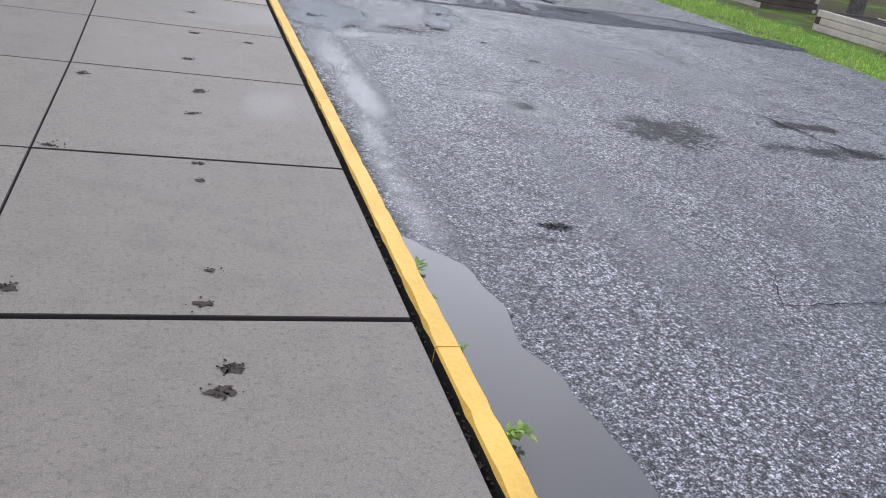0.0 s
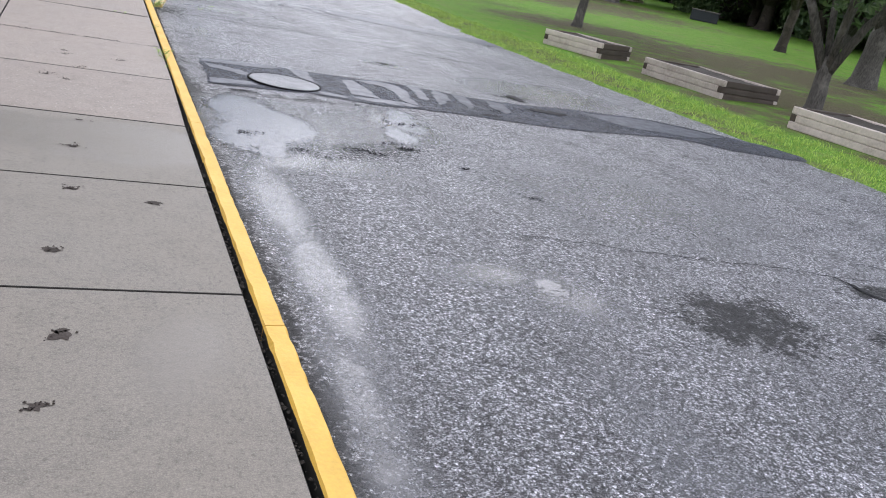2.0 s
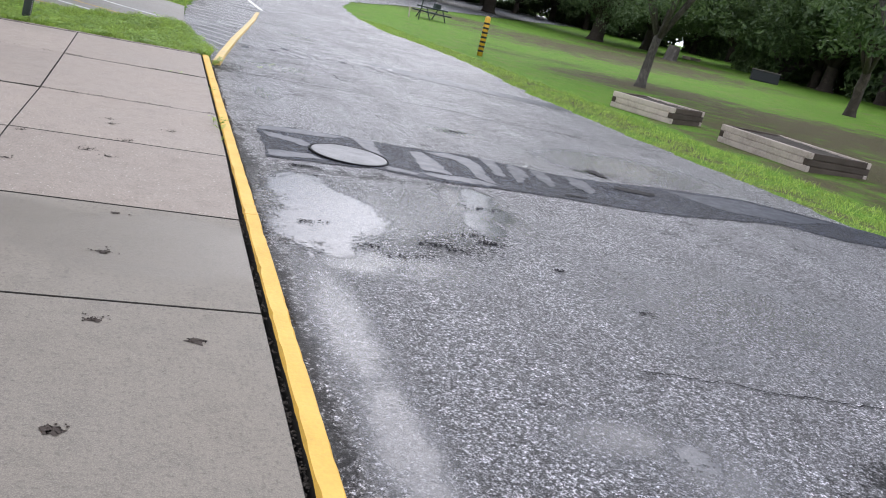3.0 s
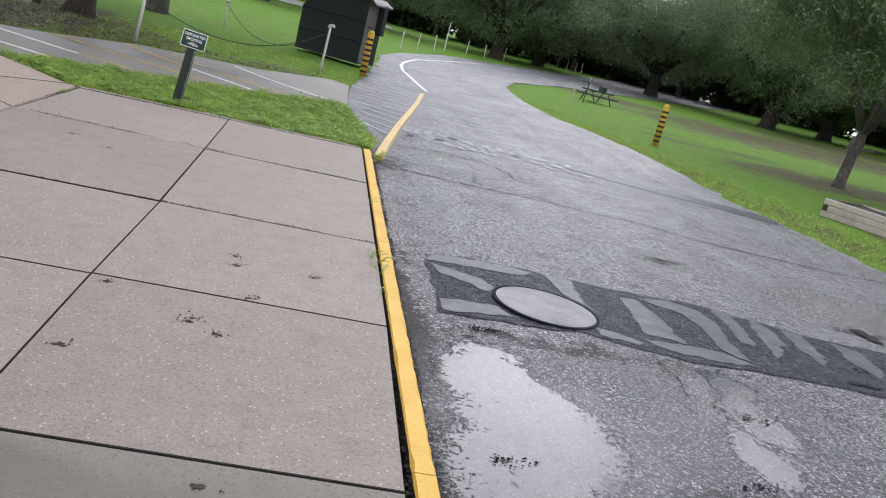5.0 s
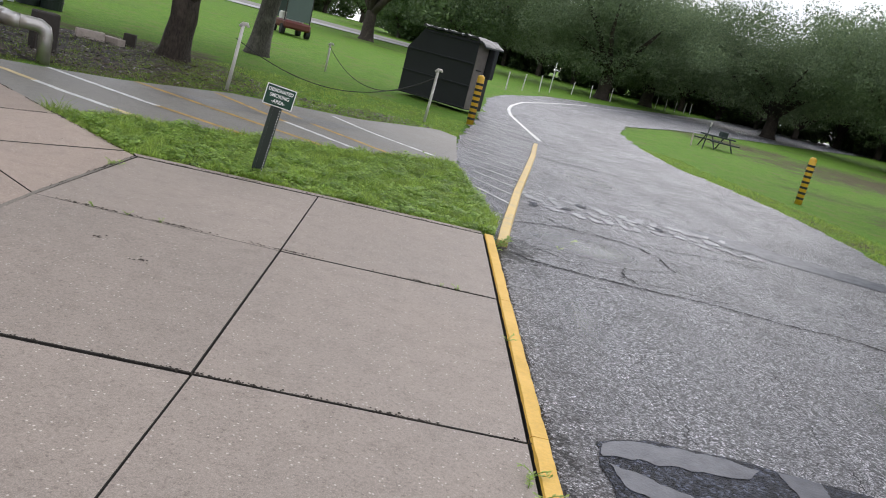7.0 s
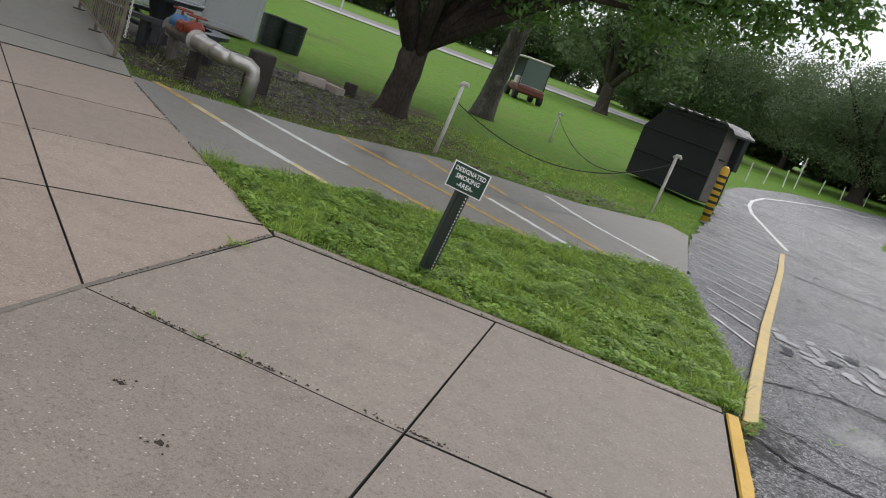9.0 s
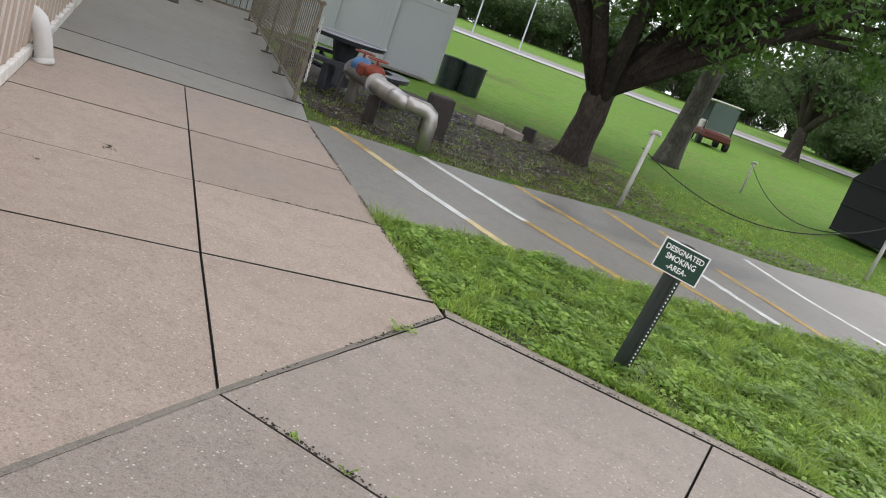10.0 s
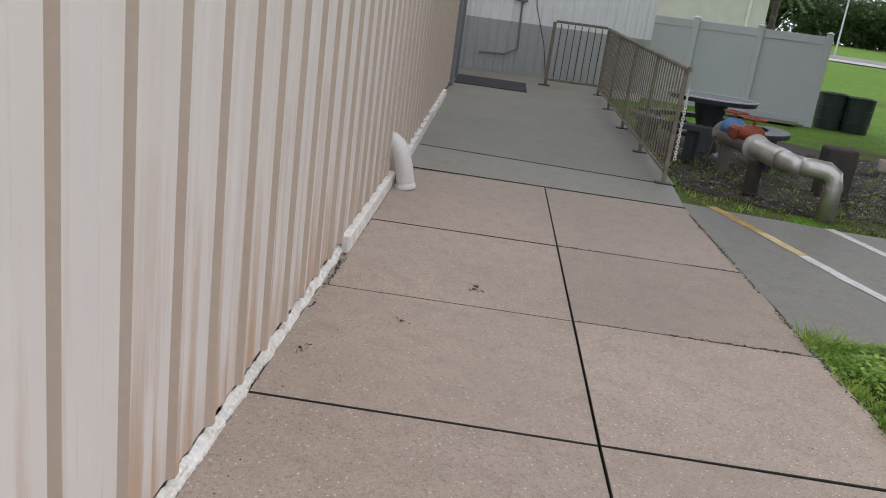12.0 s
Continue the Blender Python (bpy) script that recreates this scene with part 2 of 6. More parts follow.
def grass_ground():
    m, n, l, p = nodes("lawn_turf")
    pos = n.new("ShaderNodeNewGeometry").outputs["Position"]
    big = noise_node(n, l, 0.12, 5, 0.6, pos)
    mid = noise_node(n, l, 1.3, 6, 0.65, pos)
    fine = noise_node(n, l, 28, 4, 0.7, pos)
    tuft = noise_node(n, l, 6.5, 5, 0.7, pos)
    col = mixed(n, l, mapped(n, l, fine, 0.35, 0.68, 0, 1), (0.05, 0.125, 0.012), (0.215, 0.40, 0.045))
    col = mixed(n, l, mapped(n, l, tuft, 0.50, 0.68, 0, 0.7), col, (0.055, 0.125, 0.014))
    col = mixed(n, l, mapped(n, l, mid, 0.50, 0.72, 0, 0.6), col, (0.27, 0.36, 0.07))
    col = mixed(n, l, mapped(n, l, big, 0.57, 0.72, 0, 0.75), col, (0.085, 0.075, 0.04))
    xyz = n.new("ShaderNodeSeparateXYZ")
    l.new(pos, xyz.inputs["Vector"])
    bare = spots(n, l, xyz.outputs["X"], xyz.outputs["Y"], math_node(n, l, "ADD", math_node(n, l, "MULTIPLY", mid, 0.6), math_node(n, l, "MULTIPLY", fine, 0.4)), ((12.8, 10, 2.6, 7.5, 0.85), (17, 16, 5, 4.5, 0.8), (14.0, 21.5, 3.5, 2.5, 0.75), (9.4, 8.8, 0.8, 5.5, 0.5), (22, 38, 9, 7, 0.7), (15, 45, 4, 4, 0.6), (30, 47, 6, 5, 0.7), (-6.5, 16.5, 2.5, 4.5, 0.7), (7.2, 13, 0.7, 9, 0.4)), 4.0, 0.15, 0.6)
    col = mixed(n, l, bare, col, mixed(n, l, mapped(n, l, fine, 0.4, 0.65, 0, 1), (0.055, 0.05, 0.028), (0.17, 0.15, 0.075)))
    l.new(col, p.inputs["Base Color"])
    p.inputs["Roughness"].default_value = 0.9
    p.inputs["Specular IOR Level"].default_value = 0.15
    bumped(n, l, p, math_node(n, l, "ADD", fine, mid), 0.7, 0.04)
    return m


def leaf_material(name, a, b, gloss=0.45, through=0.35, patch_scale=1.1, patch_dark=0.55):
    m, n, l, p = nodes(name)
    geo = n.new("ShaderNodeNewGeometry")
    rnd = geo.outputs["Random Per Island"]
    patch = noise_node(n, l, patch_scale, 4, 0.6, geo.outputs["Position"])
    col = mixed(n, l, rnd, a, b)
    col = mixed(n, l, mapped(n, l, patch, 0.4, 0.66, 0, patch_dark), col, tuple(c * (0.6 if patch_dark < 0.7 else 0.4) for c in a))
    l.new(col, p.inputs["Base Color"])
    p.inputs["Roughness"].default_value = gloss
    tr = n.new("ShaderNodeBsdfTranslucent")
    l.new(mixed(n, l, 0.5, col, tuple(min(1, c * 1.6) for c in b)), tr.inputs["Color"])
    mx = n.new("ShaderNodeMixShader")
    mx.inputs["Fac"].default_value = through
    l.new(p.outputs["BSDF"], mx.inputs[1])
    l.new(tr.outputs["BSDF"], mx.inputs[2])
    l.new(mx.outputs["Shader"], n["Material Output"].inputs["Surface"])
    return m


def bark_material(name, a, b):
    m, n, l, p = nodes(name)
    pos = n.new("ShaderNodeNewGeometry").outputs["Position"]
    st = n.new("ShaderNodeMapping")
    st.inputs["Scale"].default_value = (1, 1, 0.25)
    l.new(pos, st.inputs["Vector"])
    fine = noise_node(n, l, 34, 5, 0.7, st.outputs["Vector"])
    big = noise_node(n, l, 3, 4, 0.6, pos)
    col = mixed(n, l, mapped(n, l, fine, 0.35, 0.7, 0, 1), a, b)
    col = mixed(n, l, mapped(n, l, big, 0.55, 0.75, 0, 0.6), col, tuple(c * 1.8 for c in b))
    l.new(col, p.inputs["Base Color"])
    p.inputs["Roughness"].default_value = 0.9
    bumped(n, l, p, fine, 0.9, 0.03)
    return m


def siding_material(name, base, streak, strength, wainscot=None):
    """Painted ribbed steel, with rust-coloured runs that fade upwards from the foot."""
    m, n, l, p = nodes(name)
    tc = n.new("ShaderNodeTexCoord").outputs["Object"]
    st = n.new("ShaderNodeMapping")
    st.inputs["Scale"].default_value = (9, 9, 0.5)
    l.new(tc, st.inputs["Vector"])
    runs = noise_node(n, l, 1.0, 6, 0.65, st.outputs["Vector"])
    mott = noise_node(n, l, 2.5, 5, 0.6, tc)
    sep = n.new("ShaderNodeSeparateXYZ")
    l.new(tc, sep.inputs["Vector"])
    low = mapped(n, l, math_node(n, l, "ADD", sep.outputs["Z"], math_node(n, l, "MULTIPLY", mott, -1.1)), -0.75, 0.55, 1, 0.12)
    fac = math_node(n, l, "MULTIPLY", mapped(n, l, runs, 0.47, 0.58, 0, strength), low)
    col = mixed(n, l, mapped(n, l, mott, 0.4, 0.7, 0, 0.4), base, tuple(c * 0.88 for c in base))
    foot = math_node(n, l, "ADD", sep.outputs["Z"], math_node(n, l, "MULTIPLY", runs, -1.3))
    col = mixed(n, l, mapped(n, l, foot, -0.62, -0.30, 0.85 * strength, 0), col, tuple(0.25 * c + 0.75 * d for c, d in zip(base, streak)))
    col = mixed(n, l, fac, col, streak)
    if wainscot:
        col = mixed(n, l, mapped(n, l, sep.outputs["Z"], wainscot[0], wainscot[0] + 0.01, 1, 0), col, wainscot[1])
    l.new(col, p.inputs["Base Color"])
    p.inputs["Roughness"].default_value = 0.42
    bumped(n, l, p, mott, 0.06, 0.01)
    return m


WET = ((0.40, 1.5, 0.19, 1.0, 1.0), (0.42, 0.5, 0.17, 0.95, 1.0), (0.32, -0.4, 0.13, 0.6, 0.9), (0.62, 2.35, 0.4, 0.35, 1.0), (0.95, 2.3, 0.5, 0.3, 0.85), (1.30, 0.62, 0.34, 0.2, 0.9), (1.35, -1.6, 0.22, 1.3, 0.7), (1.6, 0.4, 0.3, 0.36, 0.9),
       (0.72, 3.25, 0.68, 0.95, 1.0), (1.45, 3.4, 0.5, 0.8, 0.75), (1.85, 3.75, 0.4, 0.8, 0.9), (0.66, 7.6, 0.13, 0.5, 0.8), (1.15, 10.1, 0.6, 0.55, 0.9), (2.73, 6.99, 0.4, 0.3, 0.8), (4.6, 6.3, 1.4, 0.9, 0.8), (0.3, -1.2, 0.14, 0.9, 0.9), (2.2, 15.9, 0.6, 0.9, 0.75), (3.0, 2.0, 1.2, 0.9, 0.6), (2.6, -2.6, 0.8, 1.2, 0.6))
POOLS = ((0.52, 3.72, 0.27, 0.5, 1.0), (0.68, 3.28, 0.40, 0.62, 1.0), (0.50, 2.85, 0.36, 0.5, 1.0), (1.96, 4.08, 0.18, 0.3, 1.0), (1.92, 3.74, 0.19, 0.36, 1.0), (1.72, 3.32, 0.14, 0.34, 1.0), (1.57, 0.50, 0.13, 0.15, 0.75))
STAINS = ((2.52, 0.16, 0.42, 0.32, 0.85), (3.98, 0.55, 0.42, 0.13, 1.0), (3.75, -0.1, 0.55, 0.16, 0.85), (0.17, 4.2, 0.12, 1.4, 0.8), (0.15, 0.3, 0.08, 6, 0.7), (4.0, 5.13, 0.26, 0.1, 1.1), (3.9, 5.85, 0.3, 0.12, 0.8), (0.3, 9.2, 0.3, 0.5, 0.7), (2.72, 6.99, 0.2, 0.07, 1.0), (0.94, -1.55, 0.09, 0.06, 1.1), (1.15, 4.3, 1.0, 0.14, 0.55), (1.3, 2.75, 0.5, 0.25, 0.55))
ASPHALT = asphalt_material("wet_asphalt", (0.036, 0.036, 0.039), (0.64, 0.635, 0.675), 0.30, 0.55, 205, WET, STAINS, 0.30, POOLS)
TAR = asphalt_material("gritty_tar_patch", (0.010, 0.012, 0.019), (0.10, 0.112, 0.15), 0.38, 0.6, 120)
TAR.node_tree.nodes["Principled BSDF"].inputs["Specular IOR Level"].default_value = 0.22
TAR_SMOOTH = plain("smooth_grey_tar_band", (0.040, 0.047, 0.067), 0.42, stain=(0.016, 0.020, 0.031), scales=(9, 70), amount=(0.95, 0.7), bump=0.35, spec=0.3)
SEALANT = plain("black_crack_filler", (0.012, 0.012, 0.014), 0.7, bump=0.4, spec=0.15)
DRIVE = concrete_material("damp_smooth_drive", (0.255, 0.238, 0.205), (0.185, 0.173, 0.150), (0.34, 0.32, 0.28), 0.6, 0.2)
DRIVE_DAMP = concrete_material("soaked_smooth_drive", (0.15, 0.138, 0.118), (0.11, 0.102, 0.088), (0.2, 0.19, 0.17), 0.42, 0.1)
CONCRETE = concrete_material("pavement_concrete", (0.305, 0.258, 0.217), (0.220, 0.183, 0.152), (0.68, 0.62, 0.55), specks=0.8)
CONCRETE_GREY = concrete_material("grey_concrete", (0.198, 0.176, 0.144), (0.153, 0.136, 0.111), (0.4, 0.37, 0.33), specks=0.15, damp=((-0.45, 1.95, 0.75, 0.5, 0.9), (-1.1, 2.1, 0.5, 0.3, 0.8), (-0.25, -0.4, 0.2, 0.5, 0.5), (-2.2, 4.5, 0.6, 0.5, 0.6)))
CONCRETE_PINK = concrete_material("pinkish_concrete", (0.375, 0.30, 0.244), (0.275, 0.215, 0.17), (0.66, 0.58, 0.5), specks=0.9)
CONCRETE_DARK = concrete_material("damp_ramp_concrete", (0.245, 0.23, 0.192), (0.19, 0.178, 0.15), (0.28, 0.265, 0.23), 0.6, 0.1)
JOINT = plain("dirt_in_joints", (0.030, 0.027, 0.022), 0.95, bump=0.4)
YELLOW = plain("worn_yellow_kerb_paint", (0.72, 0.43, 0.055), 0.6, stain=(0.45, 0.28, 0.07), scales=(4, 60), amount=(0.55, 0.4), bump=0.35)
LINE_WHITE = plain("worn_white_line_paint", (0.80, 0.80, 0.77), 0.5, stain=(0.34, 0.34, 0.32), scales=(7, 60), amount=(0.8, 0.3))
LINE_FADED = plain("faded_white_line_paint", (0.55, 0.55, 0.54), 0.5, stain=(0.22, 0.22, 0.22), scales=(3, 60), amount=(0.8, 0.4))
LINE_YELLOW = plain("worn_yellow_line_paint", (0.60, 0.36, 0.06), 0.55, stain=(0.24, 0.19, 0.11), scales=(7, 60), amount=(0.95, 0.3))
LINE_YELLOW_PALE = plain("yellow_line_under_white_paint", (0.70, 0.56, 0.28), 0.55, stain=(0.36, 0.28, 0.13), scales=(5, 60), amount=(0.7, 0.3))
KERB_WORN = plain("chipped_cream_kerb_paint", (0.70, 0.49, 0.15), 0.6, stain=(0.44, 0.39, 0.29), scales=(5, 40), amount=(0.9, 0.6), bump=0.4)
LINE_WORN = plain("ghost_of_white_paint", (0.30, 0.305, 0.32), 0.5, stain=(0.085, 0.085, 0.09), scales=(4, 50), amount=(0.9, 0.5))
WATER = bpy.data.materials.new("puddle_water")
WATER.use_nodes = True
_p = WATER.node_tree.nodes["Principled BSDF"]
_p.inputs["Base Color"].default_value = (0.05, 0.053, 0.06, 1)
_p.inputs["Roughness"].default_value, _p.inputs["IOR"].default_value = 0.03, 1.33
TURF = grass_ground()
# soil colour kept dark, with the shade beneath the blades included
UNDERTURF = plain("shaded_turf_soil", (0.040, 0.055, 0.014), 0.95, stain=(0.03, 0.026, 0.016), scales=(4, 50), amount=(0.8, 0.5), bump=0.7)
BLADE = leaf_material("grass_blades", (0.095, 0.20, 0.02), (0.50, 0.68, 0.14), 0.5, 0.42, 5.5, 0.8)
WEED = leaf_material("weed_leaves", (0.095, 0.215, 0.028), (0.48, 0.66, 0.14), 0.5, 0.4, 4.5, 0.8)
DRYLEAF = leaf_material("dry_leaf_litter", (0.045, 0.03, 0.017), (0.18, 0.13, 0.085), 0.6, 0.1)
PALELEAF = leaf_material("pale_dry_leaves", (0.16, 0.145, 0.12), (0.50, 0.46, 0.40), 0.45, 0.1)
SOIL = plain("wet_soil", (0.045, 0.036, 0.026), 0.85, scales=(2, 30), amount=(0.6, 0.5), bump=0.8)
LEAF_OAK = leaf_material("oak_leaves", (0.042, 0.082, 0.032), (0.155, 0.225, 0.085), 0.6, 0.3)
LEAF_PALE = leaf_material("pale_oak_leaves", (0.066, 0.112, 0.055), (0.235, 0.305, 0.155), 0.6, 0.3)
LEAF_MAG = leaf_material("broad_glossy_leaves", (0.035, 0.10, 0.02), (0.17, 0.30, 0.06), 0.28, 0.35)
BARK = bark_material("dark_bark", (0.022, 0.016, 0.012), (0.075, 0.058, 0.045))
BARK_GREY = bark_material("grey_bark", (0.045, 0.040, 0.034), (0.15, 0.135, 0.115))
SIDING = siding_material("cream_steel_siding", (0.74, 0.695, 0.665), (0.50, 0.345, 0.235), 1.0)
SIDING_WHITE = siding_material("white_steel_siding", (0.88, 0.88, 0.90), (0.5, 0.45, 0.4), 0.2, (1.15, (0.43, 0.43, 0.44)))
# brown flank tone with the shade of the rib side put into it
RIB_SHADE = plain("brown_rib_flank_shade", (0.50, 0.41, 0.335), 0.6, stain=(0.40, 0.30, 0.22), bump=0.1)
CAULK = plain("cracked_white_caulk", (0.82, 0.80, 0.76), 0.7, stain=(0.42, 0.35, 0.28), scales=(14, 60), amount=(0.7, 0.4), bump=0.6)
PVC = plain("white_pvc", (0.74, 0.73, 0.70), 0.35, stain=(0.5, 0.45, 0.38), scales=(6, 60), amount=(0.4, 0.1), bump=0.03)
VINYL = plain("grey_vinyl_fence", (0.56, 0.575, 0.60), 0.5, stain=(0.48, 0.495, 0.52), scales=(0.8, 40), amount=(0.4, 0.1), bump=0.03)
RAILPAINT = plain("worn_beige_rail_paint", (0.215, 0.185, 0.135), 0.5, stain=(0.07, 0.047, 0.03), scales=(12, 70), amount=(0.7, 0.3), bump=0.2)
DARKSTEEL = plain("dark_steel", (0.06, 0.055, 0.05), 0.5, 0.6, bump=0.1)
CAST_IRON = plain("wet_cast_iron_cover", (0.13, 0.134, 0.145), 0.46, 0.15, scales=(6, 50), amount=(0.4, 0.3), bump=0.2)
CHROME_WRAP = plain("silver_pipe_jacket", (0.58, 0.56, 0.53), 0.34, 0.75, stain=(0.32, 0.27, 0.22), scales=(5, 40), amount=(0.6, 0.2), bump=0.12)
CART_RED = plain("dull_dark_red_paint", (0.13, 0.032, 0.024), 0.6, bump=0.1)
RED_PAINT = plain("faded_red_paint", (0.30, 0.055, 0.028), 0.5, stain=(0.2, 0.06, 0.04), scales=(7, 50), bump=0.1)
BLUE_PAINT = plain("blue_paint", (0.10, 0.25, 0.50), 0.45, bump=0.1)
DUMP_BLACK = plain("black_dumpster_paint", (0.012, 0.014, 0.018), 0.62, stain=(0.03, 0.03, 0.032), scales=(2, 40), bump=0.1)
DUMP_GREY = plain("weathered_grey_steel", (0.17, 0.15, 0.135), 0.6, stain=(0.10, 0.08, 0.068), scales=(4, 40), amount=(0.6, 0.3))
LID_GREY = plain("faded_lid_plastic", (0.07, 0.072, 0.078), 0.5, stain=(0.03, 0.03, 0.032), scales=(9, 40), amount=(0.8, 0.4), bump=0.2)
BOLLARD_Y = plain("yellow_bollard_sleeve", (0.74, 0.42, 0.03), 0.42, stain=(0.55, 0.3, 0.04), scales=(5, 40), bump=0.05)
BLACK_BAND = plain("black_tape", (0.015, 0.015, 0.016), 0.5, bump=0.05)
TIMBER = plain("weathered_grey_timber", (0.50, 0.43, 0.37), 0.85, stain=(0.22, 0.18, 0.15), scales=(3, 30), amount=(0.7, 0.5), bump=0.5, per_object=0.15)
TIMBER_DARK = plain("wet_dark_timber", (0.065, 0.046, 0.032), 0.7, scales=(3, 30), amount=(0.5, 0.4), bump=0.5, per_object=0.2)
POST_WHITE = plain("white_painted_post", (0.62, 0.60, 0.56), 0.6, stain=(0.36, 0.33, 0.28), scales=(6, 40), amount=(0.6, 0.2))
POST_GREEN = plain("dark_green_sign_post", (0.022, 0.036, 0.026), 0.45, stain=(0.05, 0.055, 0.045), scales=(8, 60), bump=0.1)
SIGN_GREEN = plain("green_sign_face", (0.008, 0.055, 0.03), 0.6, scales=(5, 40), amount=(0.2, 0.1), bump=0)
SIGN_WHITE = plain("white_sign_print", (0.90, 0.90, 0.88), 0.4, scales=(5, 40), amount=(0.15, 0.05), bump=0)
RUBBER = plain("black_rubber", (0.018, 0.018, 0.019), 0.75, bump=0.3)
ROPE = plain("dark_rope", (0.035, 0.035, 0.033), 0.9, bump=0.3)
TABLE = plain("dark_coated_table", (0.045, 0.048, 0.055), 0.4, bump=0.1)
BIN = plain("dark_green_bin", (0.022, 0.035, 0.033), 0.5, bump=0.1)
MAT_FLOOR = plain("charcoal_door_mat", (0.028, 0.028, 0.03), 0.95, scales=(8, 220), amount=(0.4, 0.5), bump=0.6)
STUMP = plain("dark_timber_stub", (0.05, 0.042, 0.035), 0.85, scales=(6, 40), bump=0.4)
PLASTIC = plain("cloudy_clear_cover", (0.10, 0.135, 0.125), 0.3, bump=0.05)
RUSTY = plain("bare_concrete_hole", (0.050, 0.038, 0.030), 0.95, scales=(20, 90), amount=(0.7, 0.5), bump=0.8)
GLASS = bpy.data.materials.new("window_glass")
GLASS.use_nodes = True
_p = GLASS.node_tree.nodes["Principled BSDF"]
_p.inputs["Base Color"].default_value = (0.04, 0.05, 0.06, 1)
_p.inputs["Roughness"].default_value = 0.08
DOOR_GREY = plain("grey_door_frame_paint", (0.20, 0.20, 0.215), 0.45, bump=0.05)
ROOF = plain("grey_roof_shingle", (0.17, 0.17, 0.18), 0.8, bump=0.3)
BUILDING_FAR = plain("cream_far_wall", (0.60, 0.57, 0.51), 0.7, bump=0.1)
FAR_VERGE = plain("far_gravel", (0.23, 0.22, 0.20), 0.9, scales=(0.3, 6), amount=(0.5, 0.4), bump=0.1)
FAR_PALE = plain("pale_far_road", (0.42, 0.41, 0.40), 0.8, bump=0.1)

# ---- shape helpers ----


def mesh_from(name, verts, faces, mats, smooth=False, idx=None):
    me = bpy.data.meshes.new(name)
    me.from_pydata([tuple(v) for v in verts], [], faces)
    for m in (mats if isinstance(mats, (list, tuple)) else [mats]):
        me.materials.append(m)
    if idx is not None:
        me.polygons.foreach_set("material_index", idx)
    if smooth:
        me.polygons.foreach_set("use_smooth", [True] * len(me.polygons))
    me.update()
    return me


def put(name, me, parent=None, at=None, label=""):
    ob = new(name, me)
    if parent is not None:
        ob.parent = parent
    if at is not None:
        ob.matrix_local = at
    if label:
        ob["label"] = label
    return ob


def part(name, bm, material, parent, label="", smooth=False, at=None):
    """Links a bmesh as one mesh object under a thing or a part."""
    me = bpy.data.meshes.new(name)
    bmesh.ops.recalc_face_normals(bm, faces=bm.faces)
    bm.to_mesh(me)
    bm.free()
    me.materials.append(material)
    if smooth:
        me.polygons.foreach_set("use_smooth", [True] * len(me.polygons))
    return put(name, me, parent, at, label)


def box(bm, c, s, m=None, bevel=0.0):
    r = bmesh.ops.create_cube(bm, size=1.0)
    vs = r["verts"]
    bmesh.ops.scale(bm, vec=s, verts=vs)
    if bevel:
        es = list({e for v in vs for e in v.link_edges})
        r = bmesh.ops.bevel(bm, geom=es, offset=bevel, segments=1, affect="EDGES")
        vs = list({v for f in r["faces"] for v in f.verts} | {v for v in vs if v.is_valid})
    mm = Matrix.Translation(c) if m is None else m @ Matrix.Translation(c)
    bmesh.ops.transform(bm, matrix=mm, verts=vs)
    return bm


def tube(points, radii, seg=10, caps=True, wobble=0.0, rng=None):
    """A swept round tube as a bmesh."""
    bm = bmesh.new()
    pts = [Vector(p) for p in points]
    rings = []
    side = None
    for i, p in enumerate(pts):
        d = (pts[min(i + 1, len(pts) - 1)] - pts[max(i - 1, 0)]).normalized()
        if side is None:
            side = d.orthogonal().normalized()
        side = (side - d * side.dot(d)).normalized()
        up = d.cross(side)
        ring = []
        for k in range(seg):
            a = 2 * math.pi * k / seg
            r = radii[i] * (1 + (rng.uniform(-wobble, wobble) if rng else 0))
            ring.append(bm.verts.new(p + (side * math.cos(a) + up * math.sin(a)) * r))
        rings.append(ring)
    for a, b in zip(rings, rings[1:]):
        for k in range(seg):
            bm.faces.new((a[k], a[(k + 1) % seg], b[(k + 1) % seg], b[k]))
    if caps:
        bm.faces.new(rings[0][::-1])
        bm.faces.new(rings[-1])
    return bm


def thing(name, label, category, at=None, group="", kind=""):
    ob = new(name)
    ob.empty_display_size = 0.1
    if at is not None:
        ob.matrix_world = at
    return tagged(ob, label, category, group, kind)


UX, UY, VX, VY = -0.740, 0.673, 0.673, 0.740
TURN = 47.72
WALK = pose(0, 0, 0, 0, 0, TURN)  # local x runs from the building outwards, local y along its wall


def uv(u, v, z=0.0):
    return Vector((UX * u + VX * v, UY * u + VY * v, z))


def land(x, y):
    """Height of the asphalt and the lawns."""
    u, r = x * UX + y * UY, math.hypot(x, y - 7)
    return -0.13 + 0.017 * min(max(x, 0), 7.5) + min(0.03 * max(0, x - 9.5), 2.0) + 0.022 * min(max(0, u - 11.5), 120) + 0.006 * min(max(0, r - 20), 120)


def ramp_height(u):
    return max(0.0, 0.035 * (u - 12.5))


def resample(line, count):
    pts = [Vector((*p, 0)) for p in line]
    ds = [0.0]
    for a, b in zip(pts, pts[1:]):
        ds.append(ds[-1] + (b - a).length)
    out, k = [], 0
    for i in range(count):
        t = ds[-1] * i / (count - 1)
        while k < len(ds) - 2 and ds[k + 1] < t:
            k += 1
        f = (t - ds[k]) / max(1e-9, ds[k + 1] - ds[k])
        out.append(pts[k].lerp(pts[k + 1], f))
    return out


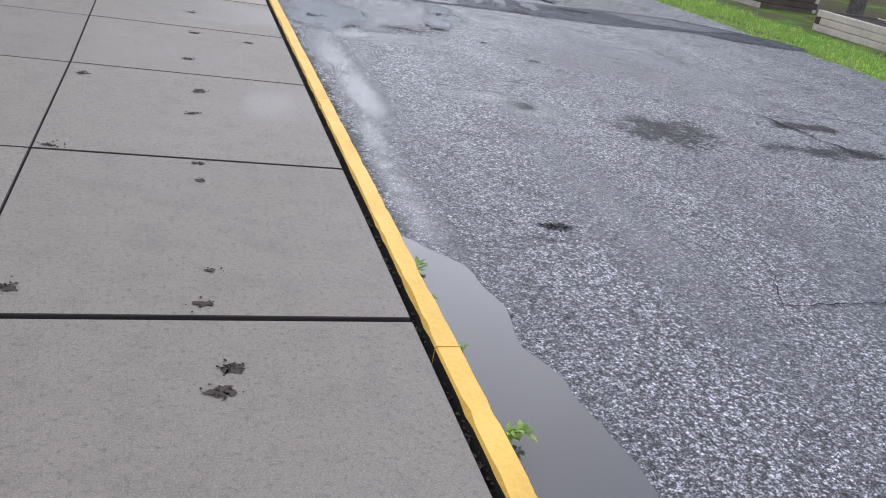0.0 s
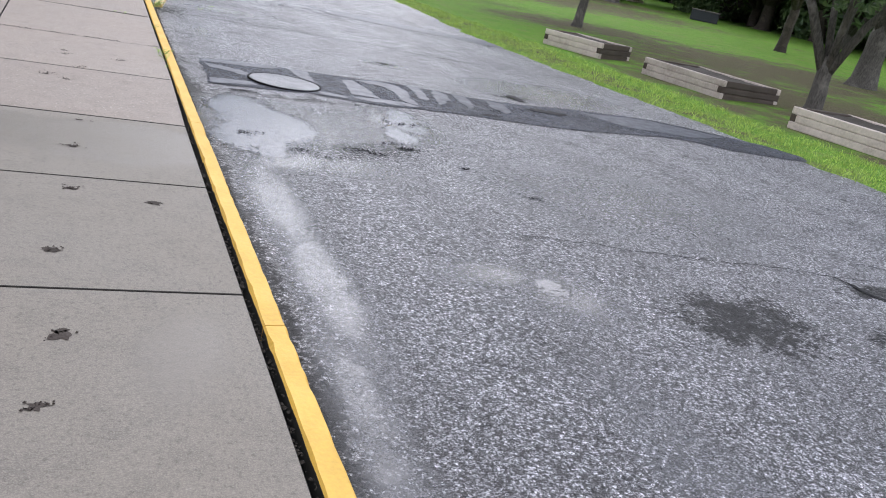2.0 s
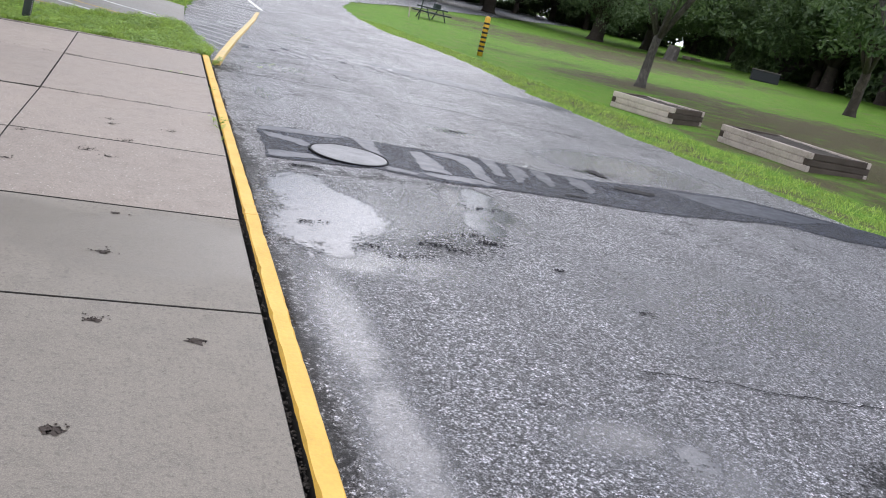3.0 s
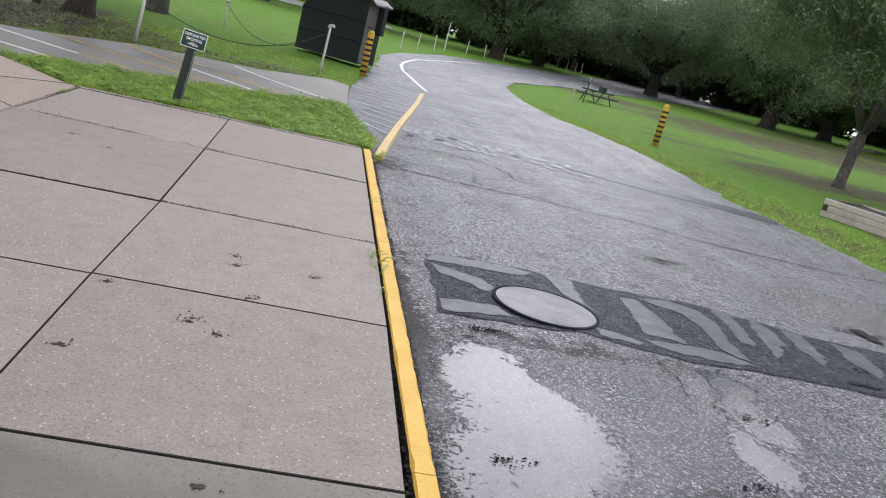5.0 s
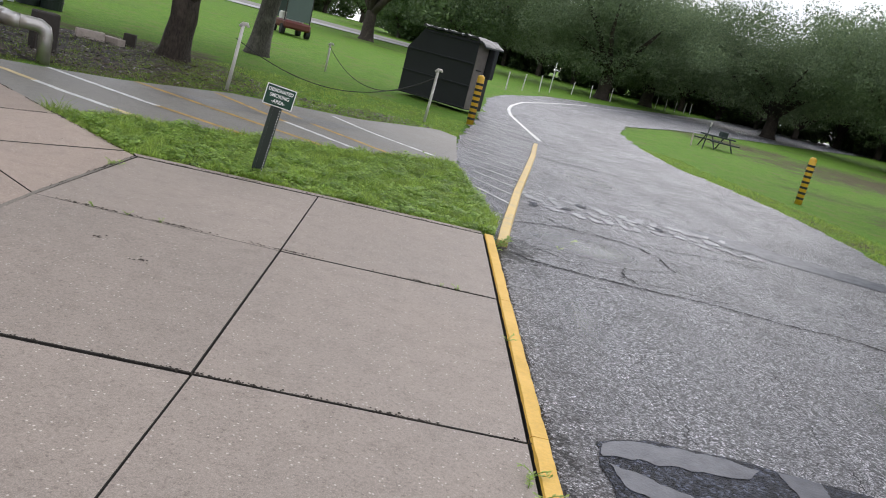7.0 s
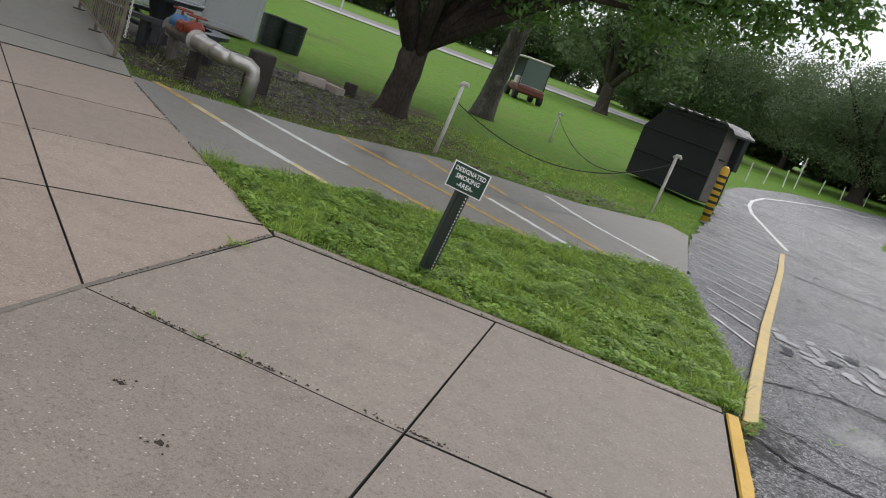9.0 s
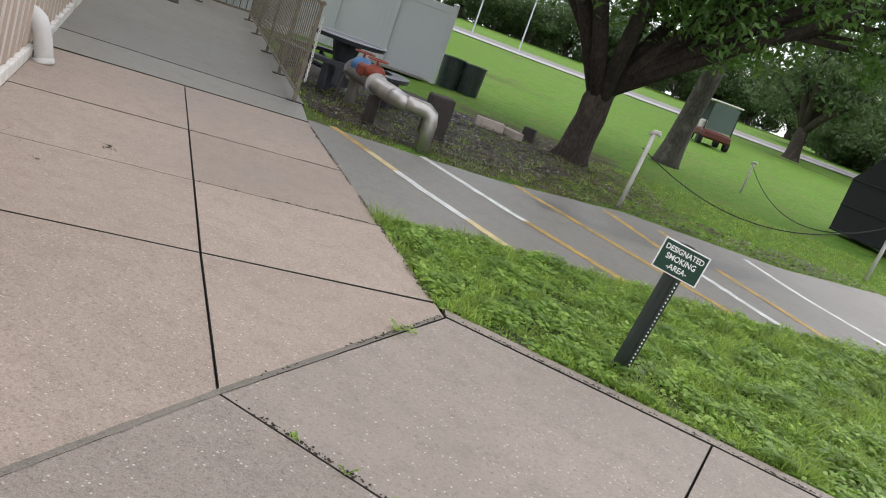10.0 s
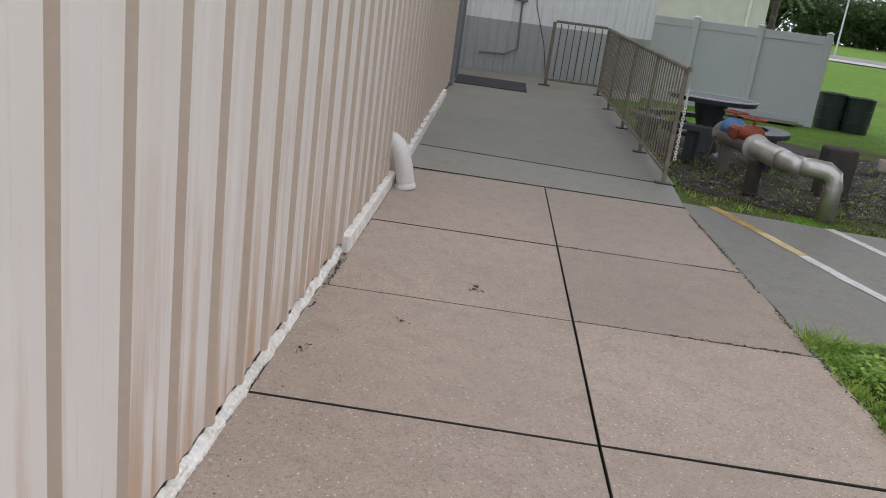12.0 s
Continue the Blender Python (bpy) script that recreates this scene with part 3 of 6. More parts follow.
def sheet(name, left, right, count, across, lift, material, rough_edge=0.0, label="", category="", kind="structure", height=land):
    """A strip of ground between two lines in the plan."""
    a, b = resample(left, count), resample(right, count)
    vs, fs = [], []
    for i in range(count):
        for j in range(across + 1):
            p = a[i].lerp(b[i], j / across)
            if rough_edge and j in (0, across):
                p = p + Vector((noise.noise(p * 1.7), noise.noise(p * 1.7 + Vector((9, 3, 1))), 0)) * rough_edge + Vector((noise.noise(p * 5.3), 0, 0)) * rough_edge * 0.7
            vs.append((p.x, p.y, height(p.x, p.y) + lift))
    w = across + 1
    for i in range(count - 1):
        for j in range(across):
            fs.append((i * w + j, i * w + j + 1, (i + 1) * w + j + 1, (i + 1) * w + j))
    me = mesh_from(name, vs, fs, material, True)
    ob = tagged(new(name, me), label, category, "", kind)
    return ob


def polygon_plate(pts, top, thick, bevel=0.006):
    """A slab with softened top edges from a plan polygon, as mesh lists."""
    n = len(pts)
    c = sum((Vector(p) for p in pts), Vector((0, 0))) / n
    inner = []
    for p in pts:
        d = c - Vector(p)
        inner.append(Vector(p) + d.normalized() * bevel * 1.4)
    z = top if callable(top) else (lambda x, y: top)
    vs = [(p.x, p.y, z(p.x, p.y)) for p in inner] + [(p[0], p[1], z(*p) - bevel) for p in pts] + [(p[0], p[1], z(*p) - thick) for p in pts]
    fs = [tuple(range(n))]
    for ring in (0, n):
        for k in range(n):
            k2 = (k + 1) % n
            fs.append((ring + k, ring + n + k, ring + n + k2, ring + k2))
    return vs, fs

# ---- ground, road, drive ----


def base_ground():
    """One sheet out to the horizon, finer near the walk."""
    xs = [-900, -500, -250, -140, -90, -60, -45, -35, -28, -22, -18, -15, -12, -10, -8, -6, -4, -2, 0, 2, 4, 6, 7, 8, 9, 10, 11, 12, 14, 17, 20, 25, 32, 42, 60, 90, 140, 250, 500, 900]
    ys = [-700, -300, -120, -60, -30, -18, -12, -8, -4, 0, 3, 6, 8, 10, 12, 14, 16, 18, 20, 23, 26, 30, 35, 40, 46, 54, 64, 80, 105, 140, 250, 500, 900]
    vs, fs = [], []
    for y in ys:
        for x in xs:
            drop = -0.03 if (y > 9 or x > 4) else -0.12
            vs.append((x, y, land(x, y) + drop))
    w = len(xs)
    for j in range(len(ys) - 1):
        for i in range(w - 1):
            fs.append((j * w + i, j * w + i + 1, (j + 1) * w + i + 1, (j + 1) * w + i))
    ob = new("ground", mesh_from("ground", vs, fs, TURF, True))
    tagged(ob, "mown green lawn with bare brown patches under the trees", "lawn", "", "structure")


base_ground()
ROAD_LEFT = [(0.0, -16), (0.0, 8.9), (-0.05, 9.8), (-0.1, 12.6), (-0.12, 15.0), (0.0, 18.0), (0.35, 21.3), (0.8, 26.0), (1.3, 33.0), (2.2, 37.5), (5.2, 46.5), (9.0, 54.0), (20, 72), (45, 115)]
ROAD_RIGHT = [(7.3, -16), (7.0, 0), (6.85, 3.9), (6.6, 7.0), (6.4, 9.1), (6.2, 12.3), (6.35, 14.0), (6.6, 17.2), (6.4, 20.6), (5.97, 23.4), (5.82, 27.3), (6.2, 32.0), (7.7, 37.5), (11.7, 44.9), (18.7, 53.7), (50, 92)]
sheet("road", ROAD_LEFT, ROAD_RIGHT, 620, 14, 0.0, ASPHALT, 0.15, "worn grey asphalt road, wet after rain", "road")
DRIVE_NEAR = [(-6.72, 12.35), (-5.3, 11.15), (-4.0, 9.98), (-3.43, 11.0), (-2.66, 11.7), (-1.83, 12.35), (-0.1, 14.0)]
DRIVE_FAR = [(-6.62, 12.42), (-5.75, 13.09), (-4.9, 13.8), (-3.75, 15.5), (-1.77, 16.6), (-0.43, 18.3), (-0.05, 17.9)]
sheet("drive", DRIVE_NEAR, DRIVE_FAR, 40, 8, 0.012, DRIVE, 0.03, "damp grey asphalt drive with worn parking lines", "drive")

PAVE = tagged(new("pavement"), "pale concrete pavement of large jointed slabs", "pavement", "", "structure")
under = [(-3.6, -16), (0.012, -16), (0.012, 8.95), (-2.8, 8.66), *[tuple(uv(u, 4.54)[:2]) for u in (8.2, 12.75)], *[tuple(uv(u, 1.95)[:2]) for u in (12.75, 6.3)]]
vs, fs = polygon_plate(under, -0.07, 0.2)
put("joint_bed", mesh_from("joint_bed", vs, fs, JOINT), PAVE, label="dark dirt filling the pavement joints")


def slab(pts, material, gap=0.005, top=0.0, seed=0):
    c = sum((Vector(p) for p in pts), Vector((0, 0))) / len(pts)
    area = sum(pts[i][0] * pts[(i + 1) % len(pts)][1] - pts[(i + 1) % len(pts)][0] * pts[i][1] for i in range(len(pts)))
    if area < 0:
        pts = pts[::-1]
    inset = []
    for i in range(len(pts)):
        p, a, b = Vector(pts[i]), Vector(pts[i - 1]), Vector(pts[(i + 1) % len(pts)])
        n1 = Vector((-(p - a).y, (p - a).x)).normalized()
        n2 = Vector((-(b - p).y, (b - p).x)).normalized()
        inset.append(tuple(p + (n1 + n2) * gap / max(0.5, 1 + n1.dot(n2))))
    t = top if callable(top) else top + random.uniform(-0.002, 0.002)
    vs, fs = polygon_plate(inset, t, 0.11, 0.003)
    n = len(inset)
    return put("slab", mesh_from("slab", vs, fs, [material, JOINT], False, [0] + [1] * (2 * n)), PAVE)


ROWS = [-2.556 - 1.28 * i for i in range(10, 0, -1)] + [-2.566, -1.290, 0.042, 1.255, 2.430, 3.805, 5.235]


def slant(y):
    """The cross joints turn a little as the path goes on."""
    return 0.055 if y > 5 else (0.03 if y > 3.5 else 0.0)


def edges(y):
    return (-0.008 if y < 3 else 0.008, -1.250 - 0.012 * min(max(y, 0), 4), -2.70, -3.5)


for y0, y1 in zip(ROWS, ROWS[1:]):
    lo, hi = (0.012 if y0 == -2.566 else 0.003), (0.008 if y1 in (-2.566, 5.235) else 0.003)
    k0, k1 = slant(y0), slant(y1)
    for a, b in ((0, 1), (1, 2), (2, 3)):
        (x0, x1), (x2, x3) = [(edges(y)[a], edges(y)[b]) for y in (y0, y1)]
        slab([(x0, y0 + lo + k0 * x0), (x1, y0 + lo + k0 * x1), (x3, y1 - hi + k1 * x3), (x2, y1 - hi + k1 * x2)], CONCRETE_GREY if y1 < 2.8 else CONCRETE, 0.0025)
slab([(0.008, 5.238), (-1.30, 5.168), (-1.338, 7.055), (0.008, 7.145)], CONCRETE, 0.0035)
slab([(-1.30, 5.168), (-2.70, 5.09), (-2.79, 7.02), (-1.338, 7.055)], CONCRETE, 0.0035)
slab([(0.008, 7.145), (-1.338, 7.055), (-1.382, 8.87), (0.008, 8.98)], CONCRETE, 0.0035)
slab([(-1.338, 7.055), (-2.79, 7.02), (-2.80, 8.70), (-1.382, 8.87)], CONCRETE, 0.0035)
slab([(-2.706, 5.10), (-3.5, 5.055), (-3.5, 5.88), tuple(uv(8.11, 2.0)[:2]), tuple(uv(8.11, 3.3)[:2]), (-2.793, 7.025)], CONCRETE_PINK, 0.0035)
slab([(-2.793, 7.025), tuple(uv(8.11, 3.3)[:2]), tuple(uv(8.1, 4.55)[:2]), (-2.803, 8.70)], CONCRETE_PINK, 0.0035)
for u0, u1 in ((8.11, 9.355), (9.355, 10.745), (10.745, 12.66)):
    for v0, v1 in ((2.0, 3.3), (3.3, 4.55)):
        slab([tuple(uv(u, v)[:2]) for u, v in ((u0, v0), (u1, v0), (u1, v1), (u0, v1))], CONCRETE_PINK, 0.0035)
# grey edging along the turf
slab([(-2.81, 8.705), (-1.382, 8.876), (-0.0, 8.986), (-0.0, 9.08), (-1.38, 8.975), (-2.87, 8.80)], CONCRETE, 0.002, 0.002)
# the wide grey sealant joint
for a, b in (((-2.71, 5.10), (-2.795, 7.02)), ((-2.795, 7.02), (-2.815, 8.68))):
    d = Vector((b[0] - a[0], b[1] - a[1], 0)).normalized()
    s = Vector((-d.y, d.x, 0)) * 0.014
    vs, fs = [], []
    for i in range(24):
        p = Vector((*a, 0)).lerp(Vector((*b, 0)), i / 23)
        k = 1 + 0.35 * noise.noise(p * 9)
        vs += [(p + s * k)[:2] + (0.004,), (p - s * k)[:2] + (0.004,)]
    fs = [(2 * i, 2 * i + 1, 2 * i + 3, 2 * i + 2) for i in range(23)]
    put("joint_filler", mesh_from("joint_filler", vs, fs, CONCRETE_GREY), PAVE, label="dull grey joint filler")


def ramp_z(x, y):
    return ramp_height(x * UX + y * UY) + 0.006


RAMP = tagged(new("ramp"), "damp dark grey concrete ramp rising to a door", "ramp", "", "structure")
for poly in ([(12.68, 2.0), (13.70, 2.0), (13.45, 4.60), (12.60, 4.55)], [(13.725, 2.0), (21.6, 2.0), (21.6, 4.66), (13.475, 4.62)]):
    pts = [tuple(uv(u, v)[:2]) for u, v in poly][::-1]
    area = sum(pts[i][0] * pts[(i + 1) % 4][1] - pts[(i + 1) % 4][0] * pts[i][1] for i in range(4))
    vs, fs = polygon_plate(pts if area > 0 else pts[::-1], ramp_z, 0.6, 0.008)
    put("slab", mesh_from("ramp_slab", vs, fs, [CONCRETE_DARK, JOINT], False, [0] + [1] * 4 + ([1, 1, 1, 0] if poly[0][0] < 13 else [1, 0, 1, 1])), RAMP)

# ---- kerbs ----
KERB = tagged(new("kerb"), "low concrete kerb with worn yellow paint", "kerb", "", "structure")


def kerb_stone(a, b, width, top, foot, parent, paint=YELLOW):
    """A painted kerb length with chipped edges."""
    a, b = Vector((*a, 0)), Vector((*b, 0))
    n = max(2, int((b - a).length / 0.06))
    d = (b - a).normalized()
    s = Vector((d.y, -d.x, 0))
    vs, fs = [], []
    for i in range(n + 1):
        p = a.lerp(b, i / n)
        q = p * 14
        c0, c1 = 0.006 + 0.012 * max(0, noise.noise(q)), 0.008 + 0.014 * max(0, noise.noise(q + Vector((5, 5, 5))))
        dz = 0.004 * noise.noise(p * 3)
        for off, z in ((0.002 * noise.noise(q * 2), foot), (0.0, top - c0 * 1.3), (c0, top + dz), (width - c1, top + dz), (width, top - c1 * 1.4), (width + 0.014, foot)):
            v = p + s * off
            vs.append((v.x, v.y, z if z == foot else z))
    for i in range(n):
        for j in range(5):
            k = i * 6 + j
            fs.append((k, k + 1, k + 7, k + 6))
    fs += [tuple(range(5, -1, -1)), tuple(range(n * 6, n * 6 + 6))]
    return put("kerb_stone", mesh_from("kerb_stone", vs, fs, [paint, JOINT], False, [1 if k % 5 == 0 and k < 5 * n else 0 for k in range(len(fs))]), parent)


KY = [-16, -13, -10, -7.5, -5.2, -2.72, -0.2, 2.55, 5.3, 7.15, 9.03]
for y0, y1 in zip(KY, KY[1:]):
    kerb_stone((0.022, y0 + 0.003), (0.022, y1 - 0.003), 0.082, 0.004, -0.16, KERB)
KERB2 = tagged(new("kerb"), "sunken kerb with chipped cream and yellow paint", "kerb", "", "structure")
K2 = [(0.17, 9.3), (0.29, 10.26), (0.46, 11.5), (0.62, 12.68), (0.97, 15.0), (1.40, 17.9), (1.62, 19.6), (1.86, 21.3)]
for a, b in zip(K2, K2[1:]):
    kerb_stone(a, b, 0.10, -0.075, -0.2, KERB2, KERB_WORN)

# ---- road markings, patches, puddles ----


def flat_blob(name, outline, material, lift, height=land, jag=0.03, rings=0, count=64, freq=4.0, parent=None):
    """A thin irregular patch lying on the road, from a few corner places."""
    pts = resample(outline + [outline[0]], count + 1)[:-1]
    c = sum(pts, Vector()) / len(pts)
    vs, fs = [], []
    for p in pts:
        vs.append(p + Vector((noise.noise(p * freq), noise.noise(p * freq + Vector((7, 1, 4))), 0)) * jag)
    area = sum(pts[i - 1].x * pts[i].y - pts[i].x * pts[i - 1].y for i in range(count))
    if not rings:
        out = [(v.x, v.y, height(v.x, v.y) + lift) for v in vs]
        return put(name, mesh_from(name, out, [tuple(range(count)) if area > 0 else tuple(range(count - 1, -1, -1))], material), parent)
    for r in range(1, rings + 1):
        for k in range(count):
            vs.append(vs[k].lerp(c, r / (rings + 0.6)))
    vs.append(c)
    for r in range(rings):
        for k in range(count):
            k2 = (k + 1) % count
            fs.append((r * count + k, r * count + k2, (r + 1) * count + k2, (r + 1) * count + k))
    for k in range(count):
        fs.append((rings * count + k, rings * count + (k + 1) % count, len(vs) - 1))
    out = [(v.x, v.y, height(v.x, v.y) + lift) for v in vs]
    if area < 0:
        fs = [f[::-1] for f in fs]
    return put(name, mesh_from(name, out, fs, material, True), parent)


def puddle(outline, jag=0.05, freq=5.0):
    ob = flat_blob("puddle", outline, WATER, 0.004, jag=jag, freq=freq, count=120)
    tagged(ob, "shallow puddle of clear rainwater on the asphalt", "puddle", "", "structure")


puddle([(0.10, -6.5), (0.50, -6.5), (0.50, -3.6), (0.50, -3.02), (0.41, -2.48), (0.42, -2.05), (0.24, -1.75), (0.11, -1.6)], 0.04)

BANDS = [[(0.42, 5.68), (0.57, 5.74), (0.97, 5.78), (1.19, 5.73), (1.09, 5.59), (0.77, 5.57), (0.54, 5.56), (0.41, 5.55)], [(0.40, 5.48), (0.47, 5.28), (0.62, 5.20), (0.74, 5.06), (0.82, 5.15), (0.72, 5.34), (0.53, 5.45)], [(0.41, 4.78), (0.76, 4.81), (0.83, 4.67), (0.40, 4.55)],
         [(1.28, 5.76), (1.49, 5.73), (1.44, 5.33), (1.46, 5.11), (1.41, 5.16), (1.31, 5.38)], [(1.80, 5.50), (1.94, 5.56), (1.97, 5.03), (1.97, 4.76), (1.85, 4.78), (1.71, 4.80), (1.75, 5.11)], [(1.67, 4.70), (1.96, 4.72), (2.24, 4.70), (2.33, 4.56), (2.10, 4.53), (1.87, 4.54), (1.71, 4.60)],
         [(1.95, 5.60), (2.24, 5.67), (2.42, 5.57), (2.44, 5.30), (2.36, 4.94), (2.36, 4.60), (2.28, 4.66), (2.21, 4.84), (2.26, 5.14), (2.24, 5.41), (2.07, 5.50)], [(2.56, 5.68), (2.71, 5.66), (2.61, 5.11), (2.56, 4.94), (2.48, 4.99), (2.55, 5.43)], [(2.84, 5.62), (2.93, 5.40), (2.86, 5.12), (2.62, 4.78), (2.67, 5.06)],
         [(1.38, 4.76), (1.50, 4.70), (1.64, 4.62), (1.58, 4.57), (1.36, 4.62)], [(3.02, 5.48), (3.16, 5.46), (3.10, 5.02), (2.98, 4.80), (2.96, 5.1)], [(3.36, 5.38), (3.55, 5.30), (3.50, 4.95), (3.36, 4.74), (3.30, 5.0)], [(4.6, 5.40), (5.6, 5.44), (6.4, 4.95), (5.7, 4.72), (4.9, 4.85)]]
tar = flat_blob("road_patch", [(0.39, 5.67), (0.39, 5.23), (0.38, 4.87), (0.36, 4.52), (0.69, 4.54), (1.00, 4.56), (1.28, 4.62), (1.59, 4.50), (1.88, 4.45), (2.35, 4.48), (2.90, 4.47), (3.3, 4.40), (4.1, 4.38), (5.4, 4.58), (5.95, 4.24), (6.86, 4.10), (7.05, 4.35), (6.86, 4.78), (6.3, 5.18), (5.73, 5.54), (5.1, 5.56), (4.5, 5.52), (3.9, 5.42), (3.3, 5.42), (2.95, 5.56), (2.45, 5.74), (2.04, 5.71), (1.54, 5.74), (1.20, 5.80), (0.69, 5.80)], TAR, 0.005, jag=0.03, count=240, freq=6)
tagged(tar, "long smooth dark tar patch across the road", "road patch", "", "structure")
for band in BANDS:
    flat_blob("tar_band", band, TAR_SMOOTH, 0.008, jag=0.035, freq=11, count=90, parent=tar)


for spill in ([(3.78, 5.20), (4.0, 5.25), (4.28, 5.14), (4.2, 5.04), (3.9, 5.07)], [(2.96, 4.58), (3.1, 4.62), (3.24, 4.58), (3.1, 4.53)], [(3.85, 5.93), (3.98, 5.90), (4.02, 5.6), (3.93, 5.62)]):
    flat_blob("tar_spill", spill, SEALANT, 0.011, jag=0.06, freq=14, count=90, parent=tar)


def crack(points, width, jag=0.05, material=SEALANT, parent=None):
    pts = resample(points, max(12, int(26 * sum((Vector(a) - Vector(b)).length for a, b in zip(points, points[1:])))))
    vs, fs = [], []
    for i, p in enumerate(pts):
        d = (pts[min(i + 1, len(pts) - 1)] - pts[max(i - 1, 0)]).normalized()
        s = Vector((-d.y, d.x, 0))
        p = p + s * (jag * noise.noise(p * 4.3) + 0.4 * jag * noise.noise(p * 19) + 0.3 * jag * noise.noise(p * 47))
        w = width * (0.30 + 1.1 * abs(noise.noise(p * 13.1)))
        for q in (p + s * w, p - s * w):
            vs.append((q.x, q.y, land(q.x, q.y) + 0.006))
    fs = [(2 * i + 1, 2 * i, 2 * i + 2, 2 * i + 3) for i in range(len(pts) - 1)]
    return put("crack", mesh_from("crack", vs, fs, material), parent)


CRACKS = tagged(new("road_cracks"), "dark weathered cracks in the asphalt", "crack", "", "structure")
for pts, w in (([(0.16, 9.2), (0.29, 9.16), (0.49, 8.98), (0.79, 8.91), (1.21, 8.88), (1.52, 8.86), (2.05, 8.86), (2.54, 8.73), (3.16, 8.71), (3.69, 8.4), (5.0, 8.2), (6.4, 8.1)], 0.022), ([(1.45, 8.86), (1.32, 9.2), (1.39, 9.51)], 0.012), ([(0.3, 9.7), (0.8, 9.3), (1.4, 9.1), (2.2, 9.02)], 0.012), ([(0.35, 10.5), (0.54, 10.66), (1.03, 10.93), (1.42, 10.9), (1.84, 10.68), (1.96, 10.36), (1.94, 9.83)], 0.018), ([(0.5, 9.55), (0.9, 9.62), (1.39, 9.51), (1.9, 9.8)], 0.008), ([(0.92, 5.75), (0.95, 6.3), (0.85, 6.9)], 0.003), ([(1.62, 4.45), (1.66, 4.2), (1.60, 3.9)], 0.005), ([(1.78, -1.5), (1.86, -1.9), (1.69, -2.25), (2.2, -2.25), (2.7, -2.1)], 0.0045),
               ([(1.75, 5.75), (1.72, 6.3), (1.9, 7.3)], 0.0035), ([(2.3, 6.1), (2.2, 6.5)], 0.004), ([(3.75, 0.75), (3.85, 0.2), (4.05, -0.2), (4.5, -0.15), (4.8, 0.3)], 0.02), ([(1.75, 1.2), (2.4, 1.05), (3.3, 0.85), (4.05, 0.7)], 0.009),
               ([(4.15, 1.0), (4.8, 0.75), (5.4, 0.9), (6.6, 0.7)], 0.01), ([(1.65, 17.85), (2.96, 17.7), (4.37, 17.7), (6.2, 18.2)], 0.03), ([(1.8, 27.5), (3.6, 29.5), (5.4, 28.0)], 0.04), ([(0.3, 12.0), (1.2, 10.8), (2.0, 10.9), (3.2, 11.2), (5.0, 10.8), (6.2, 11.0)], 0.014)):
    crack(pts, w, parent=CRACKS)


def stripe(a, b, width, material, parent, lift=0.007, name="line", worn=0.012, height=land):
    a, b = Vector((*a, 0)), Vector((*b, 0))
    n = max(3, int((b - a).length / 0.12))
    d = (b - a).normalized()
    s = Vector((-d.y, d.x, 0)) * width / 2
    vs, fs = [], []
    for i in range(n + 1):
        p = a.lerp(b, i / n)
        for sg in (1, -1):
            q = p + s * sg + Vector((1, 1, 0)) * worn * noise.noise(p * 11 + Vector((sg, 0, 0)))
            vs.append((q.x, q.y, height(q.x, q.y) + lift))
    fs = [(2 * i + 1, 2 * i, 2 * i + 2, 2 * i + 3) for i in range(n)]
    return put(name, mesh_from(name, vs, fs, material), parent)


LINES = tagged(new("drive_markings"), "worn white and yellow painted lines on the drive", "road marking", "", "structure")
for (a, m1, b), (c1, c2) in ((((-6.49, 12.60), (-5.75, 12.27), (-5.2, 12.0)), (LINE_YELLOW, LINE_YELLOW_PALE)), (((-5.2, 12.0), (-4.05, 11.44), (-3.40, 11.12)), (LINE_WHITE, LINE_YELLOW_PALE)), (((-5.61, 13.20), (-3.9, 12.45), (-2.63, 11.85)), (LINE_WHITE, LINE_YELLOW)), (((-4.75, 14.0), (-3.2, 13.3), (-1.79, 12.52)), (LINE_YELLOW, LINE_YELLOW)),
                             (((-3.9, 15.05), (-2.6, 13.95), (-1.38, 12.90)), (LINE_YELLOW, LINE_WHITE)), (((-3.2, 15.3), (-1.9, 14.1), (-0.80, 13.12)), (LINE_YELLOW, LINE_YELLOW)), (((-2.2, 16.0), (-1.2, 14.95), (-0.45, 14.3)), (LINE_WHITE, LINE_WHITE))):
    stripe(a, m1, 0.10, c1, LINES, 0.016, worn=0.012)
    stripe(m1, b, 0.10, c2, LINES, 0.016, worn=0.012)
wet = flat_blob("wet_area", [(-4.7, 13.7), (-4.1, 13.5), (-3.2, 13.9), (-2.0, 14.5), (-1.6, 15.4), (-2.5, 15.1), (-3.4, 14.4), (-4.3, 14.0)], DRIVE_DAMP, 0.015, jag=0.16, parent=LINES)
HATCH = tagged(new("hatched_zone"), "white diagonal hatching inside a painted kerb line", "road marking", "", "structure")
for i in range(22):
    y = 11.6 + i * 0.72
    xr = 0.50 + (y - 11.5) * 0.143 if y < 21.2 else 1.85 - (y - 21.2) * 0.03
    xl = 0.12 if y < 18.5 else 0.55
    stripe((xl, y + 0.75), (xr, y), 0.05, LINE_FADED, HATCH, 0.008)
EDGE = [(1.98, 21.4), (1.88, 24.0), (1.76, 27.3), (1.85, 29.5), (2.15, 32.0), (2.8, 35.2), (3.87, 38.3), (5.6, 42.8), (7.69, 47.8), (13, 57), (19, 66), (26, 75)]
for a, b in zip(EDGE, EDGE[1:]):
    stripe(a, b, 0.11, LINE_WHITE, HATCH, 0.008)
STOPLETTERS = tagged(new("road_lettering"), "worn pale painted bars across the road", "road marking", "", "structure")
